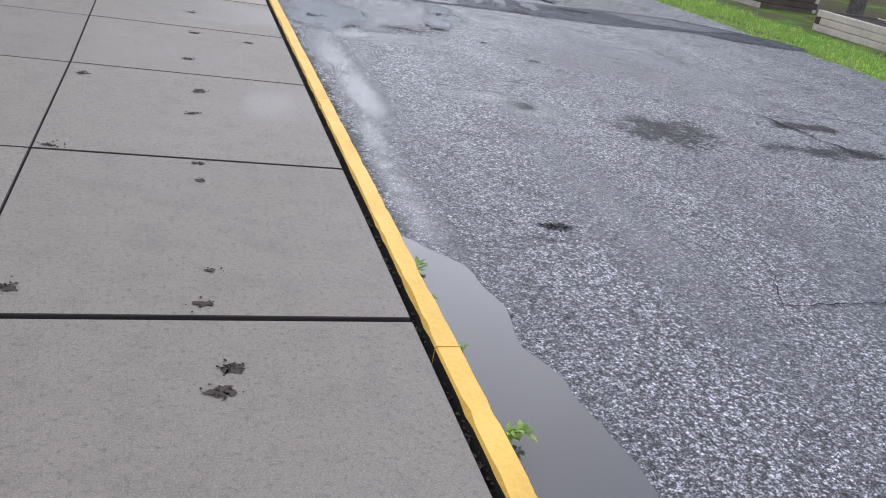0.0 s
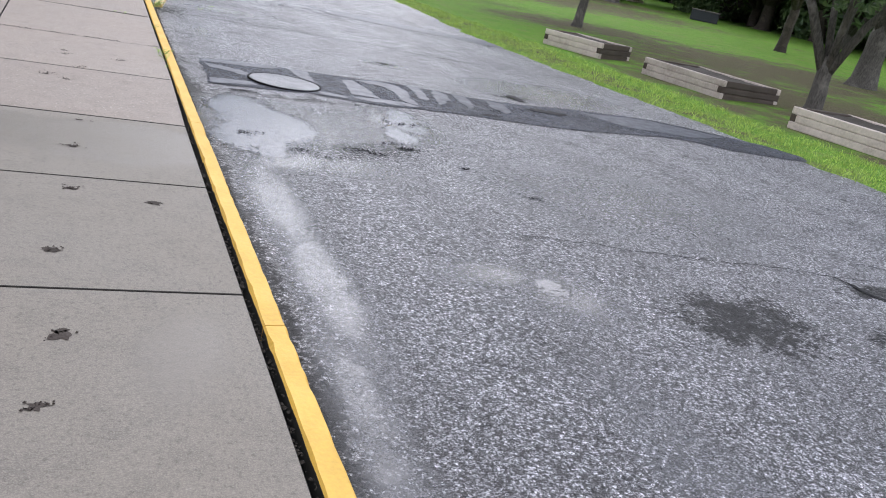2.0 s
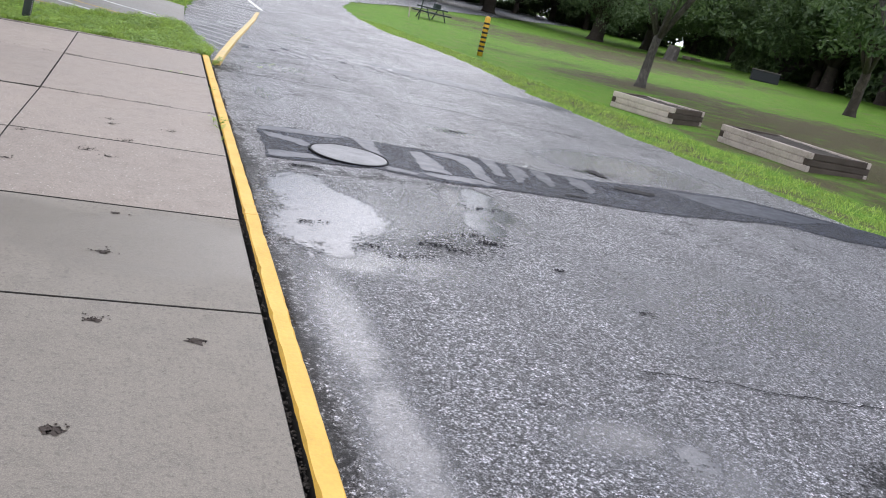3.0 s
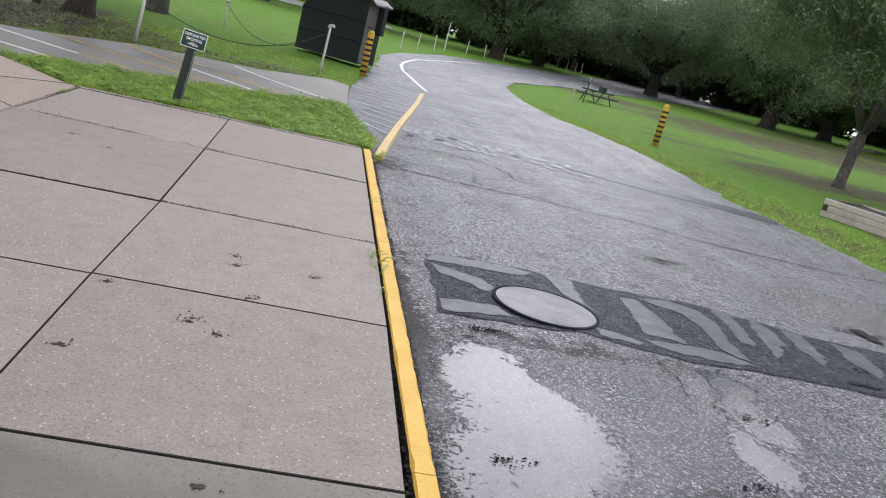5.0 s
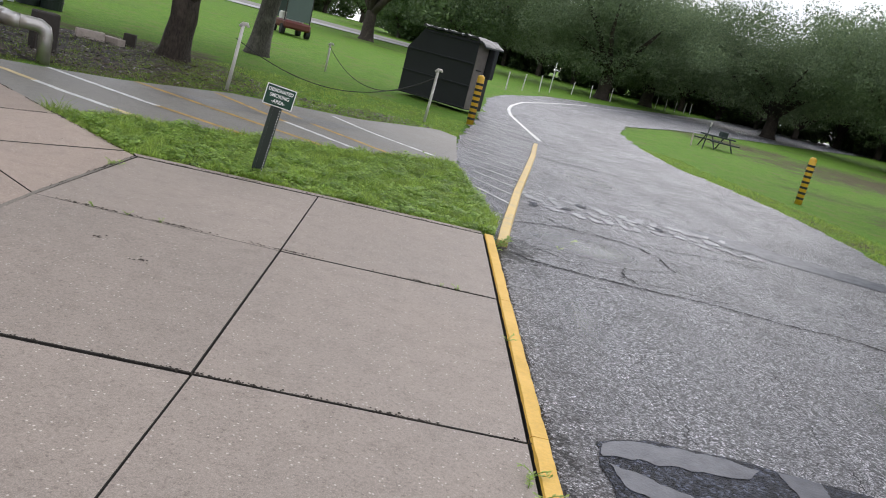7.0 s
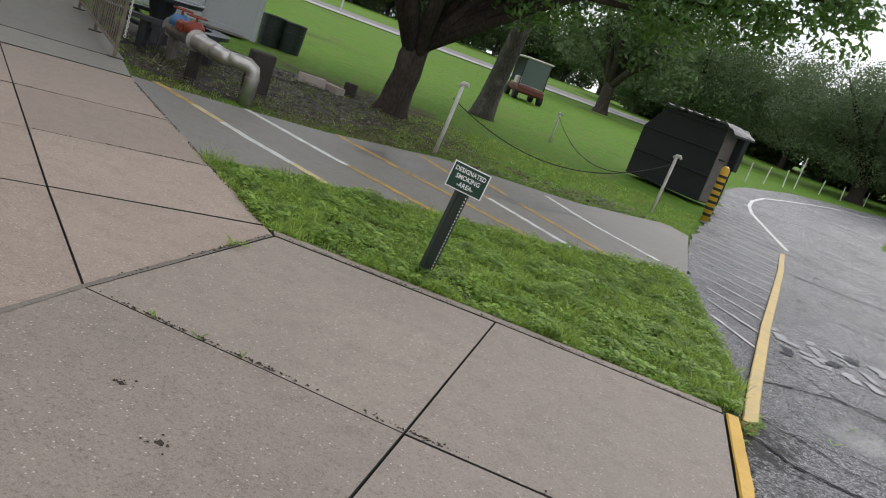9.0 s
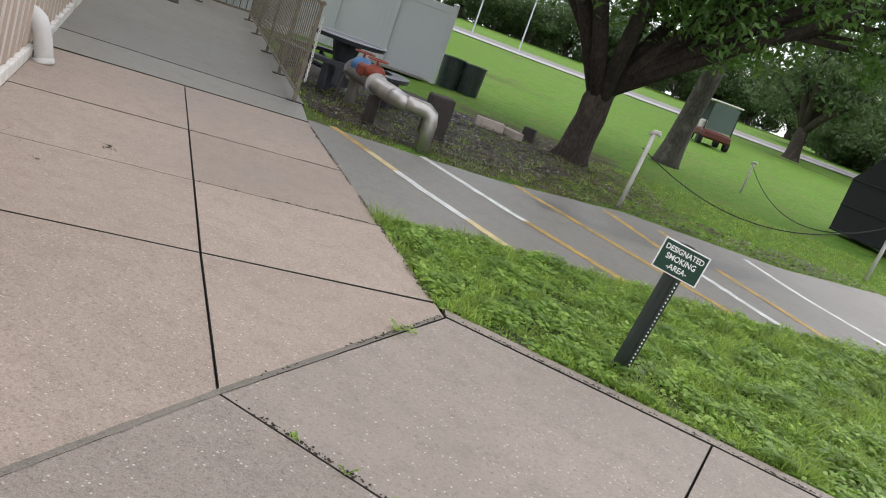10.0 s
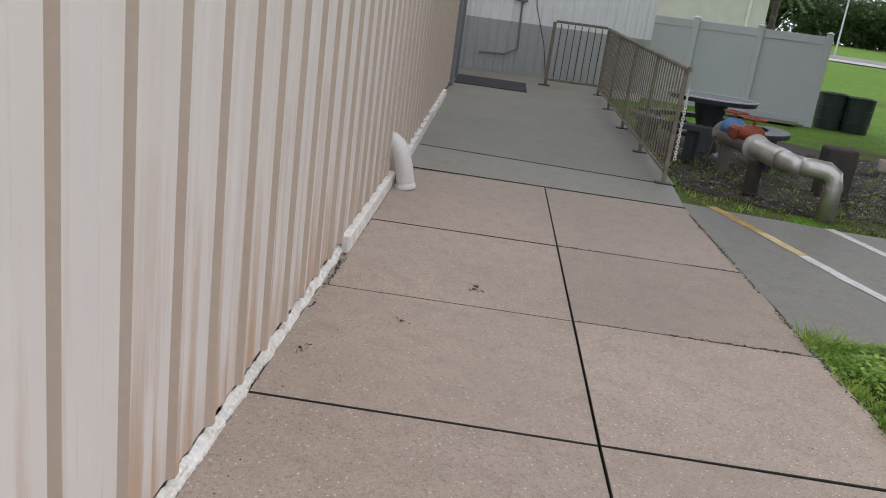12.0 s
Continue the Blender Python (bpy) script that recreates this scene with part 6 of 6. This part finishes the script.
for k in range(52):
    bearing = radians(82 - k * 2.6)
    near = 52 if k < 12 else (60 if k < 15 else (88 if k < 34 else 125))
    size = 1.0 if k < 12 else (0.8 if k < 22 else (0.68 if k < 34 else 0.72))
    for row in range(2 if 10 < k < 34 else 1):
        r = near + 10 * row + rng.uniform(-3, 3)
        x, y = r * math.sin(bearing), 8 + r * math.cos(bearing)
        m = Matrix.Translation((x, y, land(x, y) - 0.3)) @ Matrix.Rotation(rng.uniform(0, 6.28), 4, "Z") @ Matrix.Diagonal((size * 1.15, size * 1.15, size, 1))
        w = (k * 2 + row + k // 3) % 3
        if first[w]:
            woods[w].matrix_world = m
            first[w] = False
        else:
            copy_thing(woods[w], m)
    for q in range(3):
        r = near + 4 + 4 * q
        b = bearing + radians(rng.uniform(-1.3, 1.3))
        x, y = r * math.sin(b), 8 + r * math.cos(b)
        hedge_c.append((x, y, land(x, y) + rng.uniform(0.8, 2.4)))
        hedge_r.append(rng.uniform(2.0, 3.2))
ob = new("undergrowth", leaf_cloud("undergrowth", hedge_c, hedge_r, 150000, 0.30, LEAF_OAK, 55, 0.9))
tagged(ob, "dark dense undergrowth along the woodland edge", "bushes", "", "stuff")

# ---- far field edge ----
FARROAD = [(-80, 40), (-52, 48), (-27, 57), (-8, 66), (4, 74)]
sheet("far_road", FARROAD, [(x, y + 5) for x, y in FARROAD], 12, 1, 0.03, FAR_PALE, 0, "pale concrete road at the far side of the field", "road")


sheet("far_verge", [(x, y + 5) for x, y in FARROAD], [(x, y + 15) for x, y in FARROAD], 12, 1, 0.03, FAR_VERGE, 0, "grey gravelly verge beyond the far road", "verge")


def lamp_post(x, y, hgt):
    ob = thing("street_lamp", "tall grey street lamp beside the far road", "street lamp", pose(x, y, land(x, y) - 0.1), "far street lamps")
    part("pole", tube([(0, 0, 0), (0, 0, hgt)], [0.07, 0.045], 8), VINYL, ob)
    part("arm", tube([(0, 0, hgt), (0.9, 0, hgt + 0.15)], [0.05, 0.04], 6), VINYL, ob)
    bm = bmesh.new()
    box(bm, (1.1, 0, hgt + 0.15), (0.6, 0.25, 0.12), bevel=0.03)
    part("lamp_head", bm, VINYL, ob)


lamp_post(-31.0, 62.5, 7.0)
lamp_post(-27.5, 64.0, 6.0)


def far_building():
    ob = thing("building", "cream two-storey building standing beyond the fence", "building", WALK @ pose(10.8, 43.0, 0.55))
    bm = bmesh.new()
    box(bm, (-3.0, 4.0, 3.2), (12.0, 8.0, 6.4), bevel=0.03)
    w = part("wall", bm, BUILDING_FAR, ob)
    bm = bmesh.new()
    box(bm, (-3.0, 4.0, 6.55), (12.8, 8.8, 0.3), bevel=0.05)
    part("roof", bm, ROOF, ob)
    part("drainpipe", tube([(2.2, -0.06, 0.0), (2.2, -0.06, 6.3)], [0.07, 0.07], 8), PVC, ob, "white drainpipe")
    for x in (-6.5, -3.0):
        for z in (1.9, 4.8):
            bm = bmesh.new()
            box(bm, (x, -0.03, z), (1.3, 0.08, 1.3), bevel=0.01)
            wd = part("window", bm, PVC, ob, "white framed window")
            bm = bmesh.new()
            box(bm, (x, -0.075, z), (1.1, 0.02, 1.1))
            part("pane", bm, GLASS, wd)


far_building()


def palm(x, y, hgt):
    ob = thing("palm_tree", "small palm with drooping fronds behind the fence", "palm tree", Matrix.Translation((x, y, land(x, y) - 0.1)))
    part("trunk", tube([(0, 0, 0), (0.1, 0, hgt * 0.5), (0.15, 0, hgt)], [0.22, 0.17, 0.15], 10, True, 0.08, random.Random(3)), BARK_GREY, ob, smooth=True)
    rs = random.Random(8)
    for k in range(16):
        a, up = k * 2.4, rs.uniform(-0.1, 0.9)
        vs, fs = [], []
        for i in range(10):
            t = i / 9
            c = Vector((0.15 + math.cos(a) * 1.7 * t, math.sin(a) * 1.7 * t, hgt + up * t * 1.2 - 1.3 * t * t))
            s = Vector((-math.sin(a), math.cos(a), -0.35)) * 0.32 * math.sin(math.pi * min(1, t * 0.9 + 0.1))
            b = len(vs)
            vs += [c, c + s, c + s * 0.2 + Vector((0, 0, 0.02)) + Vector((math.cos(a), math.sin(a), 0)) * 0.16, c - s, c - s * 0.2 + Vector((math.cos(a), math.sin(a), 0)) * 0.16]
            fs += [(b, b + 1, b + 2), (b, b + 4, b + 3)]
            if i:
                fs += [(b - 5, b, b + 2), (b - 5, b + 4, b)]
        put("frond", mesh_from("frond", vs, fs, LEAF_PALE), ob)


palm(-25.6, 44.6, 3.4)

# ---- leaf litter, grass blades and weeds ----


def blades(name, spots, hgt, width, material, seed, label, category, lean=0.5):
    """Bent grass blades, three triangles each."""
    rs = np.random.RandomState(seed)
    p = np.array(spots, float)
    n = len(p)
    clump = np.array([0.7 + 1.15 * max(-0.42, noise.noise(Vector((x * 3.4, y * 3.4, seed))) + 0.5 * noise.noise(Vector((x * 9, y * 9, seed)))) for x, y, _ in spots])[:, None]
    hh = hgt * rs.uniform(0.45, 1.3, n)[:, None] * clump
    a = rs.uniform(0, 6.283, n)
    side = np.stack([np.cos(a), np.sin(a), 0 * a], 1) * width * rs.uniform(0.7, 1.3, n)[:, None]
    tilt = rs.normal(size=(n, 2)) * lean
    tilt3 = np.stack([tilt[:, 0], tilt[:, 1], 0 * a], 1) * hh
    upv = np.array([0, 0, 1.0]) * hh
    v = np.stack([p - side, p + side, p + tilt3 * 0.35 + upv * 0.6 + side * 0.7, p + tilt3 * 0.35 + upv * 0.6 - side * 0.7, p + tilt3 + upv * 0.95], 1).reshape(-1, 3)
    k = np.arange(n) * 5
    fs = [t for i in k.tolist() for t in ((i, i + 1, i + 2, i + 3), (i + 3, i + 2, i + 4))]
    ob = new(name, mesh_from(name, v.tolist(), fs, material))
    return tagged(ob, label, category, "", "stuff")


def inside(p, poly):
    x, y, c = p[0], p[1], False
    for i in range(len(poly)):
        (x0, y0), (x1, y1) = poly[i], poly[i - 1]
        if (y0 > y) != (y1 > y) and x < (x1 - x0) * (y - y0) / (y1 - y0) + x0:
            c = not c
    return c


def scatter(poly, count, seed, z, clump=0.0, scale=2.2):
    rs = random.Random(seed)
    x0, x1 = min(p[0] for p in poly), max(p[0] for p in poly)
    y0, y1 = min(p[1] for p in poly), max(p[1] for p in poly)
    out = []
    while len(out) < count:
        p = (rs.uniform(x0, x1), rs.uniform(y0, y1))
        if inside(p, poly) and noise.noise(Vector((*p, 0)) * scale) > clump - rs.uniform(0, 0.6):
            out.append((*p, z(*p)))
    return out


STRIP = [(0.0, 9.09), (-1.38, 8.985), (-2.87, 8.79), tuple(uv(8.15, 4.53)[:2]), tuple(uv(9.75, 4.53)[:2]), (-3.43, 11.0), (-2.66, 11.7), (-1.83, 12.35), (-0.15, 13.95), (0.03, 12.4), (0.12, 11.1), (0.2, 9.9), (0.12, 9.15)]


def strip_z(x, y):
    d = min(max((y - 8.9) / 2.8, 0), 1)
    return -0.015 - 0.10 * d + 0.018 * noise.noise(Vector((x, y, 0)) * 2.3)


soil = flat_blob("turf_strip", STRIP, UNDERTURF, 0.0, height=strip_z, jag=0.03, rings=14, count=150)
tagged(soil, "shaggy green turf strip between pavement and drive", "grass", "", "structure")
blades("grass_strip", scatter(STRIP, 52000, 1, strip_z, 0.02, 4.5), 0.060, 0.0034, BLADE, 1, "shaggy unmown grass and clover on the strip", "grass", 0.8)
blades("grass_tufts", scatter(STRIP, 11000, 2, strip_z, 0.5, 2.6), 0.11, 0.0032, BLADE, 2, "taller tufts of grass on the strip", "grass", 0.6)


def clover(name, spots, seed, size, label):
    rs = np.random.RandomState(seed)
    p = np.array(spots, float)
    p[:, 2] += rs.uniform(0.01, 0.095, len(p)) * np.array([0.6 + 1.2 * max(-0.3, noise.noise(Vector((x * 4, y * 4, 5)))) for x, y, _ in spots])
    a = rs.uniform(0, 6.283, len(p))
    s = size * rs.uniform(0.6, 1.4, len(p))[:, None]
    e = np.stack([np.cos(a), np.sin(a), rs.uniform(-0.35, 0.35, len(p))], 1) * s
    f = np.stack([-np.sin(a), np.cos(a), rs.uniform(-0.35, 0.35, len(p))], 1) * s
    v = np.stack([p - e, p - f * 0.7, p + e, p + f * 0.7], 1).reshape(-1, 3)
    k = np.arange(len(p)) * 4
    ob = new(name, mesh_from(name, v.tolist(), np.stack([k, k + 1, k + 2, k + 3], 1).tolist(), WEED))
    return tagged(ob, label, "weeds", "", "stuff")


clover("clover", scatter(STRIP, 42000, 3, strip_z, 0.10, 3.0), 3, 0.018, "low clover and broadleaf weeds in the strip")
EDGE_R = [(7.2, -8), (6.95, 0), (6.8, 3.9), (6.55, 7.0), (6.35, 9.1), (6.15, 12.3), (6.3, 14.0), (6.55, 17.2), (6.35, 20.6), (5.9, 23.4), (5.77, 27.3), (6.9, 27), (7.6, 20.5), (8.0, 15.5), (8.3, 12), (8.5, 9), (8.7, 4), (8.9, 0), (8.9, -8)]
blades("verge_grass", scatter(EDGE_R, 30000, 4, lambda x, y: land(x, y) - 0.03, -0.2), 0.06, 0.005, BLADE, 4, "rough grass verge along the road", "grass", 0.7)
LAWN_L = [(-6.7, 12.7), (-5.75, 13.2), (-4.9, 13.9), (-3.75, 15.6), (-1.77, 16.7), (-0.43, 18.4), (-0.05, 18.0), (0.25, 21.5), (-1.3, 22.2), (-4, 21), (-7, 18.5), (-9, 15.5), (-8.2, 13.2)]
blades("lawn_grass", scatter(LAWN_L, 22000, 5, lambda x, y: land(x, y) - 0.03, -0.1), 0.05, 0.005, BLADE, 5, "mown grass at the edge of the drive", "grass", 0.7)
LITTER = [(-7.1, 13.0), (-5.2, 13.7), (-3.8, 15.6), (-1.8, 16.7), (-0.5, 18.3), (-1.0, 18.6), (-3.2, 17.4), (-4.6, 19.0), (-6.5, 20.0), (-8.2, 17.6), (-8.4, 14.8)]
dirt = flat_blob("bare_soil", [(-7.2, 13.1), (-6.0, 13.7), (-5.2, 14.9), (-4.9, 17.0), (-5.6, 19.0), (-7.0, 19.0), (-8.4, 18.4), (-9.9, 18.0), (-10.0, 16.0), (-8.5, 14.4)], SOIL, -0.022, jag=0.25, freq=2.5, rings=6)
tagged(dirt, "bare dark soil under the tree and table", "soil", "", "structure")


def litter(name, spots, seed, size, material=DRYLEAF, label="fallen brown leaves lying under the trees"):
    rs = np.random.RandomState(seed)
    p = np.array(spots, float)
    p[:, 2] += 0.012
    a = rs.uniform(0, 6.283, len(p))
    s = size * rs.uniform(0.5, 1.4, len(p))[:, None]
    e = np.stack([np.cos(a), np.sin(a), rs.uniform(-0.3, 0.3, len(p))], 1) * s
    f = np.stack([-np.sin(a), np.cos(a), rs.uniform(-0.3, 0.3, len(p))], 1) * s * 0.45
    v = np.stack([p - e, p - f, p + e, p + f], 1).reshape(-1, 3)
    k = np.arange(len(p)) * 4
    ob = new(name, mesh_from(name, v.tolist(), np.concatenate([np.stack([k, k + 1, k + 2], 1), np.stack([k, k + 2, k + 3], 1)]).tolist(), material))
    return tagged(ob, label, "leaf litter", "", "stuff")


litter("pale_leaf_litter", scatter(LITTER, 1300, 16, lambda x, y: land(x, y) + 0.012, 0.1, 1.7), 16, 0.026, PALELEAF, "pale grey fallen leaves on dark soil")
litter("leaf_litter", scatter(LITTER, 6000, 6, lambda x, y: land(x, y) + 0.0, 0.05, 1.4), 6, 0.037)


def weed(x, y, z, r, n, seed, label="small green weed growing from a joint"):
    rs = random.Random(seed)
    ob = thing("weed", label, "weed", pose(x, y, z), "joint weeds")
    vs, fs = [], []
    for k in range(max(3, n // 5)):
        a = rs.uniform(0, 6.283)
        out, up = r * rs.uniform(0.5, 1.25), r * rs.uniform(0.35, 1.1)
        pts = [Vector((math.cos(a) * out * t, math.sin(a) * out * t, up * (1.6 * t - 0.75 * t * t))) for t in (0, 0.3, 0.6, 0.85, 1.0)]
        part("stem", tube(pts, [0.0016, 0.0014, 0.0012, 0.001, 0.0006], 4), WEED, ob)
        for t in (0.3, 0.45, 0.6, 0.72, 0.85, 0.97):
            c = Vector((math.cos(a) * out * t, math.sin(a) * out * t, up * (1.6 * t - 0.75 * t * t)))
            for sg in (-1, 1):
                b2 = a + sg * rs.uniform(0.5, 1.3)
                d = Vector((math.cos(b2), math.sin(b2), rs.uniform(-0.2, 0.6))) * r * rs.uniform(0.22, 0.42)
                w = Vector((-math.sin(b2), math.cos(b2), 0)) * d.length * 0.24
                b = len(vs)
                vs += [c, c + d * 0.5 + w, c + d, c + d * 0.5 - w]
                fs += [(b, b + 1, b + 2), (b, b + 2, b + 3)]
    put("leaves", mesh_from("weed_leaves", vs, fs, WEED), ob)


for i, (x, y, r) in enumerate(((0.0, 4.8, 0.07), (0.01, 4.6, 0.05), (0.0, 4.98, 0.05), (-0.03, 4.88, 0.05), (0.0, 4.3, 0.035), (0.012, 6.4, 0.04), (-2.81, 8.24, 0.055), (-2.78, 8.28, 0.045), (-2.83, 8.2, 0.04), (-2.45, 7.04, 0.04), (-2.25, 7.04, 0.035), (-2.05, 7.045, 0.025), (-0.25, 7.13, 0.035), (-0.35, 7.13, 0.02),
                         (0.15, 9.12, 0.12), (0.2, 9.3, 0.09), (0.28, 9.5, 0.07), (0.1, 9.0, 0.08), (0.135, -2.62, 0.06), (0.145, -2.05, 0.08), (0.135, -3.0, 0.09), (0.14, -2.3, 0.05), (0.135, -1.1, 0.035), (0.8, 9.7, 0.04), (1.0, 10.2, 0.04), (0.3, 10.6, 0.06))):
    weed(x, y, 0.0 if x < 0.05 else land(x, y), r, 26 if r > 0.07 else 14, i)

# ---- pits and specks in the pavement ----
PITS = [(-0.60, -2.28), (-0.62, -2.49), (-0.56, -2.82), (-0.59, -2.92), (-1.17, -0.16), (-1.19, -1.25), (-0.59, -0.26), (-0.61, 1.08), (-0.65, 0.37), (-0.27, 0.97), (-1.15, -2.41), (-0.61, -1.53), (-0.62, -1.34), (-0.64, -0.68), (-0.6, -0.29), (-0.82, 3.47), (-0.76, 4.39), (-0.74, 4.25), (-0.83, 3.43), (-0.70, 3.35), (-1.19, 3.02), (-1.21, 3.70), (-0.63, 3.82), (-0.35, 4.3), (-5.27, 8.57), (-5.24, 8.53), (-5.01, 7.88), (-4.92, 7.30), (-1.9, 6.3), (-2.2, 6.5), (-0.62, 1.75), (-0.6, 2.3)]
for i, (x, y) in enumerate(PITS):
    r = 0.011 + 0.012 * abs(math.sin(i * 3.7)) if y < 2.2 else 0.008 + 0.007 * abs(math.sin(i * 2.9))
    ring = [(x + r * 1.5 * math.cos(a), y + r * math.sin(a)) for a in np.linspace(0, 6.283, 9)[:-1]]
    flat_blob("pit", ring, RUSTY, 0.003, height=lambda a, b: 0.0, jag=r * 1.1, freq=60, count=32, rings=1, parent=PAVE)


def debris(name, lines, per_metre, spread, seed, size, material, label, category):
    """Small crumbs gathered along lines in the plan."""
    rs = np.random.RandomState(seed)
    vs, fs = [], []
    for (ax, ay, az), (bx, by, bz) in lines:
        ln = math.hypot(bx - ax, by - ay)
        for _ in range(int(ln * per_metre)):
            t = rs.rand()
            x, y, z = ax + (bx - ax) * t, ay + (by - ay) * t, az + (bz - az) * t
            if noise.noise(Vector((x, y, 3)) * 2.7) < rs.uniform(-0.5, 0.5):
                continue
            c = np.array([x, y, z + 0.003]) + np.append(rs.normal(size=2) * spread, 0)
            r = size * rs.uniform(0.4, 1.5)
            b = len(vs)
            q = rs.uniform(0.6, 1.3, 4)
            a0 = rs.uniform(0, 6.28)
            vs += [tuple(c + [r * q[i] * math.cos(a0 + i * 1.571), r * q[i] * math.sin(a0 + i * 1.571), 0]) for i in range(4)] + [tuple(c + [0, 0, r * 0.7])]
            fs += [(b, b + 1, b + 4), (b + 1, b + 2, b + 4), (b + 2, b + 3, b + 4), (b + 3, b, b + 4)]
    return tagged(new(name, mesh_from(name, vs, fs, material)), label, category, "", "stuff")


def on_walk(u, v):
    return tuple(uv(u, v, 0.0))


debris("joint_crumbs", [((-2.79, 7.03, 0), (-0.01, 7.14, 0)), ((-2.84, 8.72, 0), (-1.38, 8.90, 0)), ((-1.38, 8.90, 0), (0, 9.0, 0)), ((-2.8, 7.03, 0), (-2.82, 8.69, 0)), ((-1.3, 5.168, 0), (0, 5.238, 0)), ((-2.7, 5.09, 0), (-1.3, 5.168, 0)),
                        (on_walk(8.15, 4.53), on_walk(12.4, 4.53)), (on_walk(12.67, 2.1), on_walk(12.67, 4.5)), (on_walk(12.67, 2.1), on_walk(12.67, 4.5)), (on_walk(10.745, 3.3), on_walk(10.745, 4.5)), (on_walk(9.355, 3.3), on_walk(9.355, 4.5)), (on_walk(9.0, 2.03), on_walk(12.4, 2.03))],
       260, 0.008, 21, 0.0055, SOIL, "dark crumbs of soil and leaf along the joints", "debris")
debris("kerb_crumbs", [((0.005, -5, -0.03), (0.005, 9, -0.03)), ((0.135, -5, -0.125), (0.135, 9.0, -0.125)), ((0.15, 1.5, -0.125), (0.15, 9.0, -0.125)), ((0.15, 4.0, -0.125), (0.17, 9.0, -0.125))], 300, 0.014, 22, 0.006, SOIL, "dark grit and crumbs gathered along the kerb", "debris")
debris("path_crumbs", [(on_walk(6.5, 2.12), on_walk(9.0, 2.2)), (on_walk(8.0, 2.3), on_walk(12.0, 2.25)), ((-3.45, 8.68, 0), (-3.3, 8.74, 0)), ((-3.45, 8.70, 0), (-3.3, 8.73, 0)), ((-3.42, 8.70, 0), (-3.33, 8.73, 0))], 45, 0.09, 23, 0.0035, DRYLEAF, "pale and brown bits scattered by the wall", "debris")

CLOTS = [(x + r * (k % 3 - 1), y + 0.35 * r * (k // 3 - 1), r) for x, y, r in ((0.48, 2.95, 0.05), (0.78, 2.6, 0.05), (1.2, 2.75, 0.06), (1.04, 2.5, 0.04), (1.5, 3.03, 0.06), (0.9, 2.48, 0.04), (1.9, 3.75, 0.1), (3.95, 5.1, 0.16), (3.35, 4.84, 0.08), (0.94, -1.55, 0.03), (2.72, 7.02, 0.09), (1.95, 2.5, 0.03), (2.2, 1.9, 0.03), (0.62, 4.35, 0.07), (1.62, 2.9, 0.05), (1.35, 2.68, 0.04)) for k in range(9)]
debris("wet_debris", [((x - r, y, land(x, y) + 0.002), (x + r, y + 0.3 * r, land(x, y) + 0.002)) for x, y, r in CLOTS], 110, 0.014, 31, 0.0065, SEALANT, "black clots of wet leaf and twig on the asphalt", "debris")
debris("pavement_crumbs", [((x - 0.03, y, 0.001), (x + 0.03, y + 0.01, 0.001)) for x, y in PITS], 420, 0.02, 32, 0.0042, RUSTY, "dark crumbs around chipped holes in the pavement", "debris")
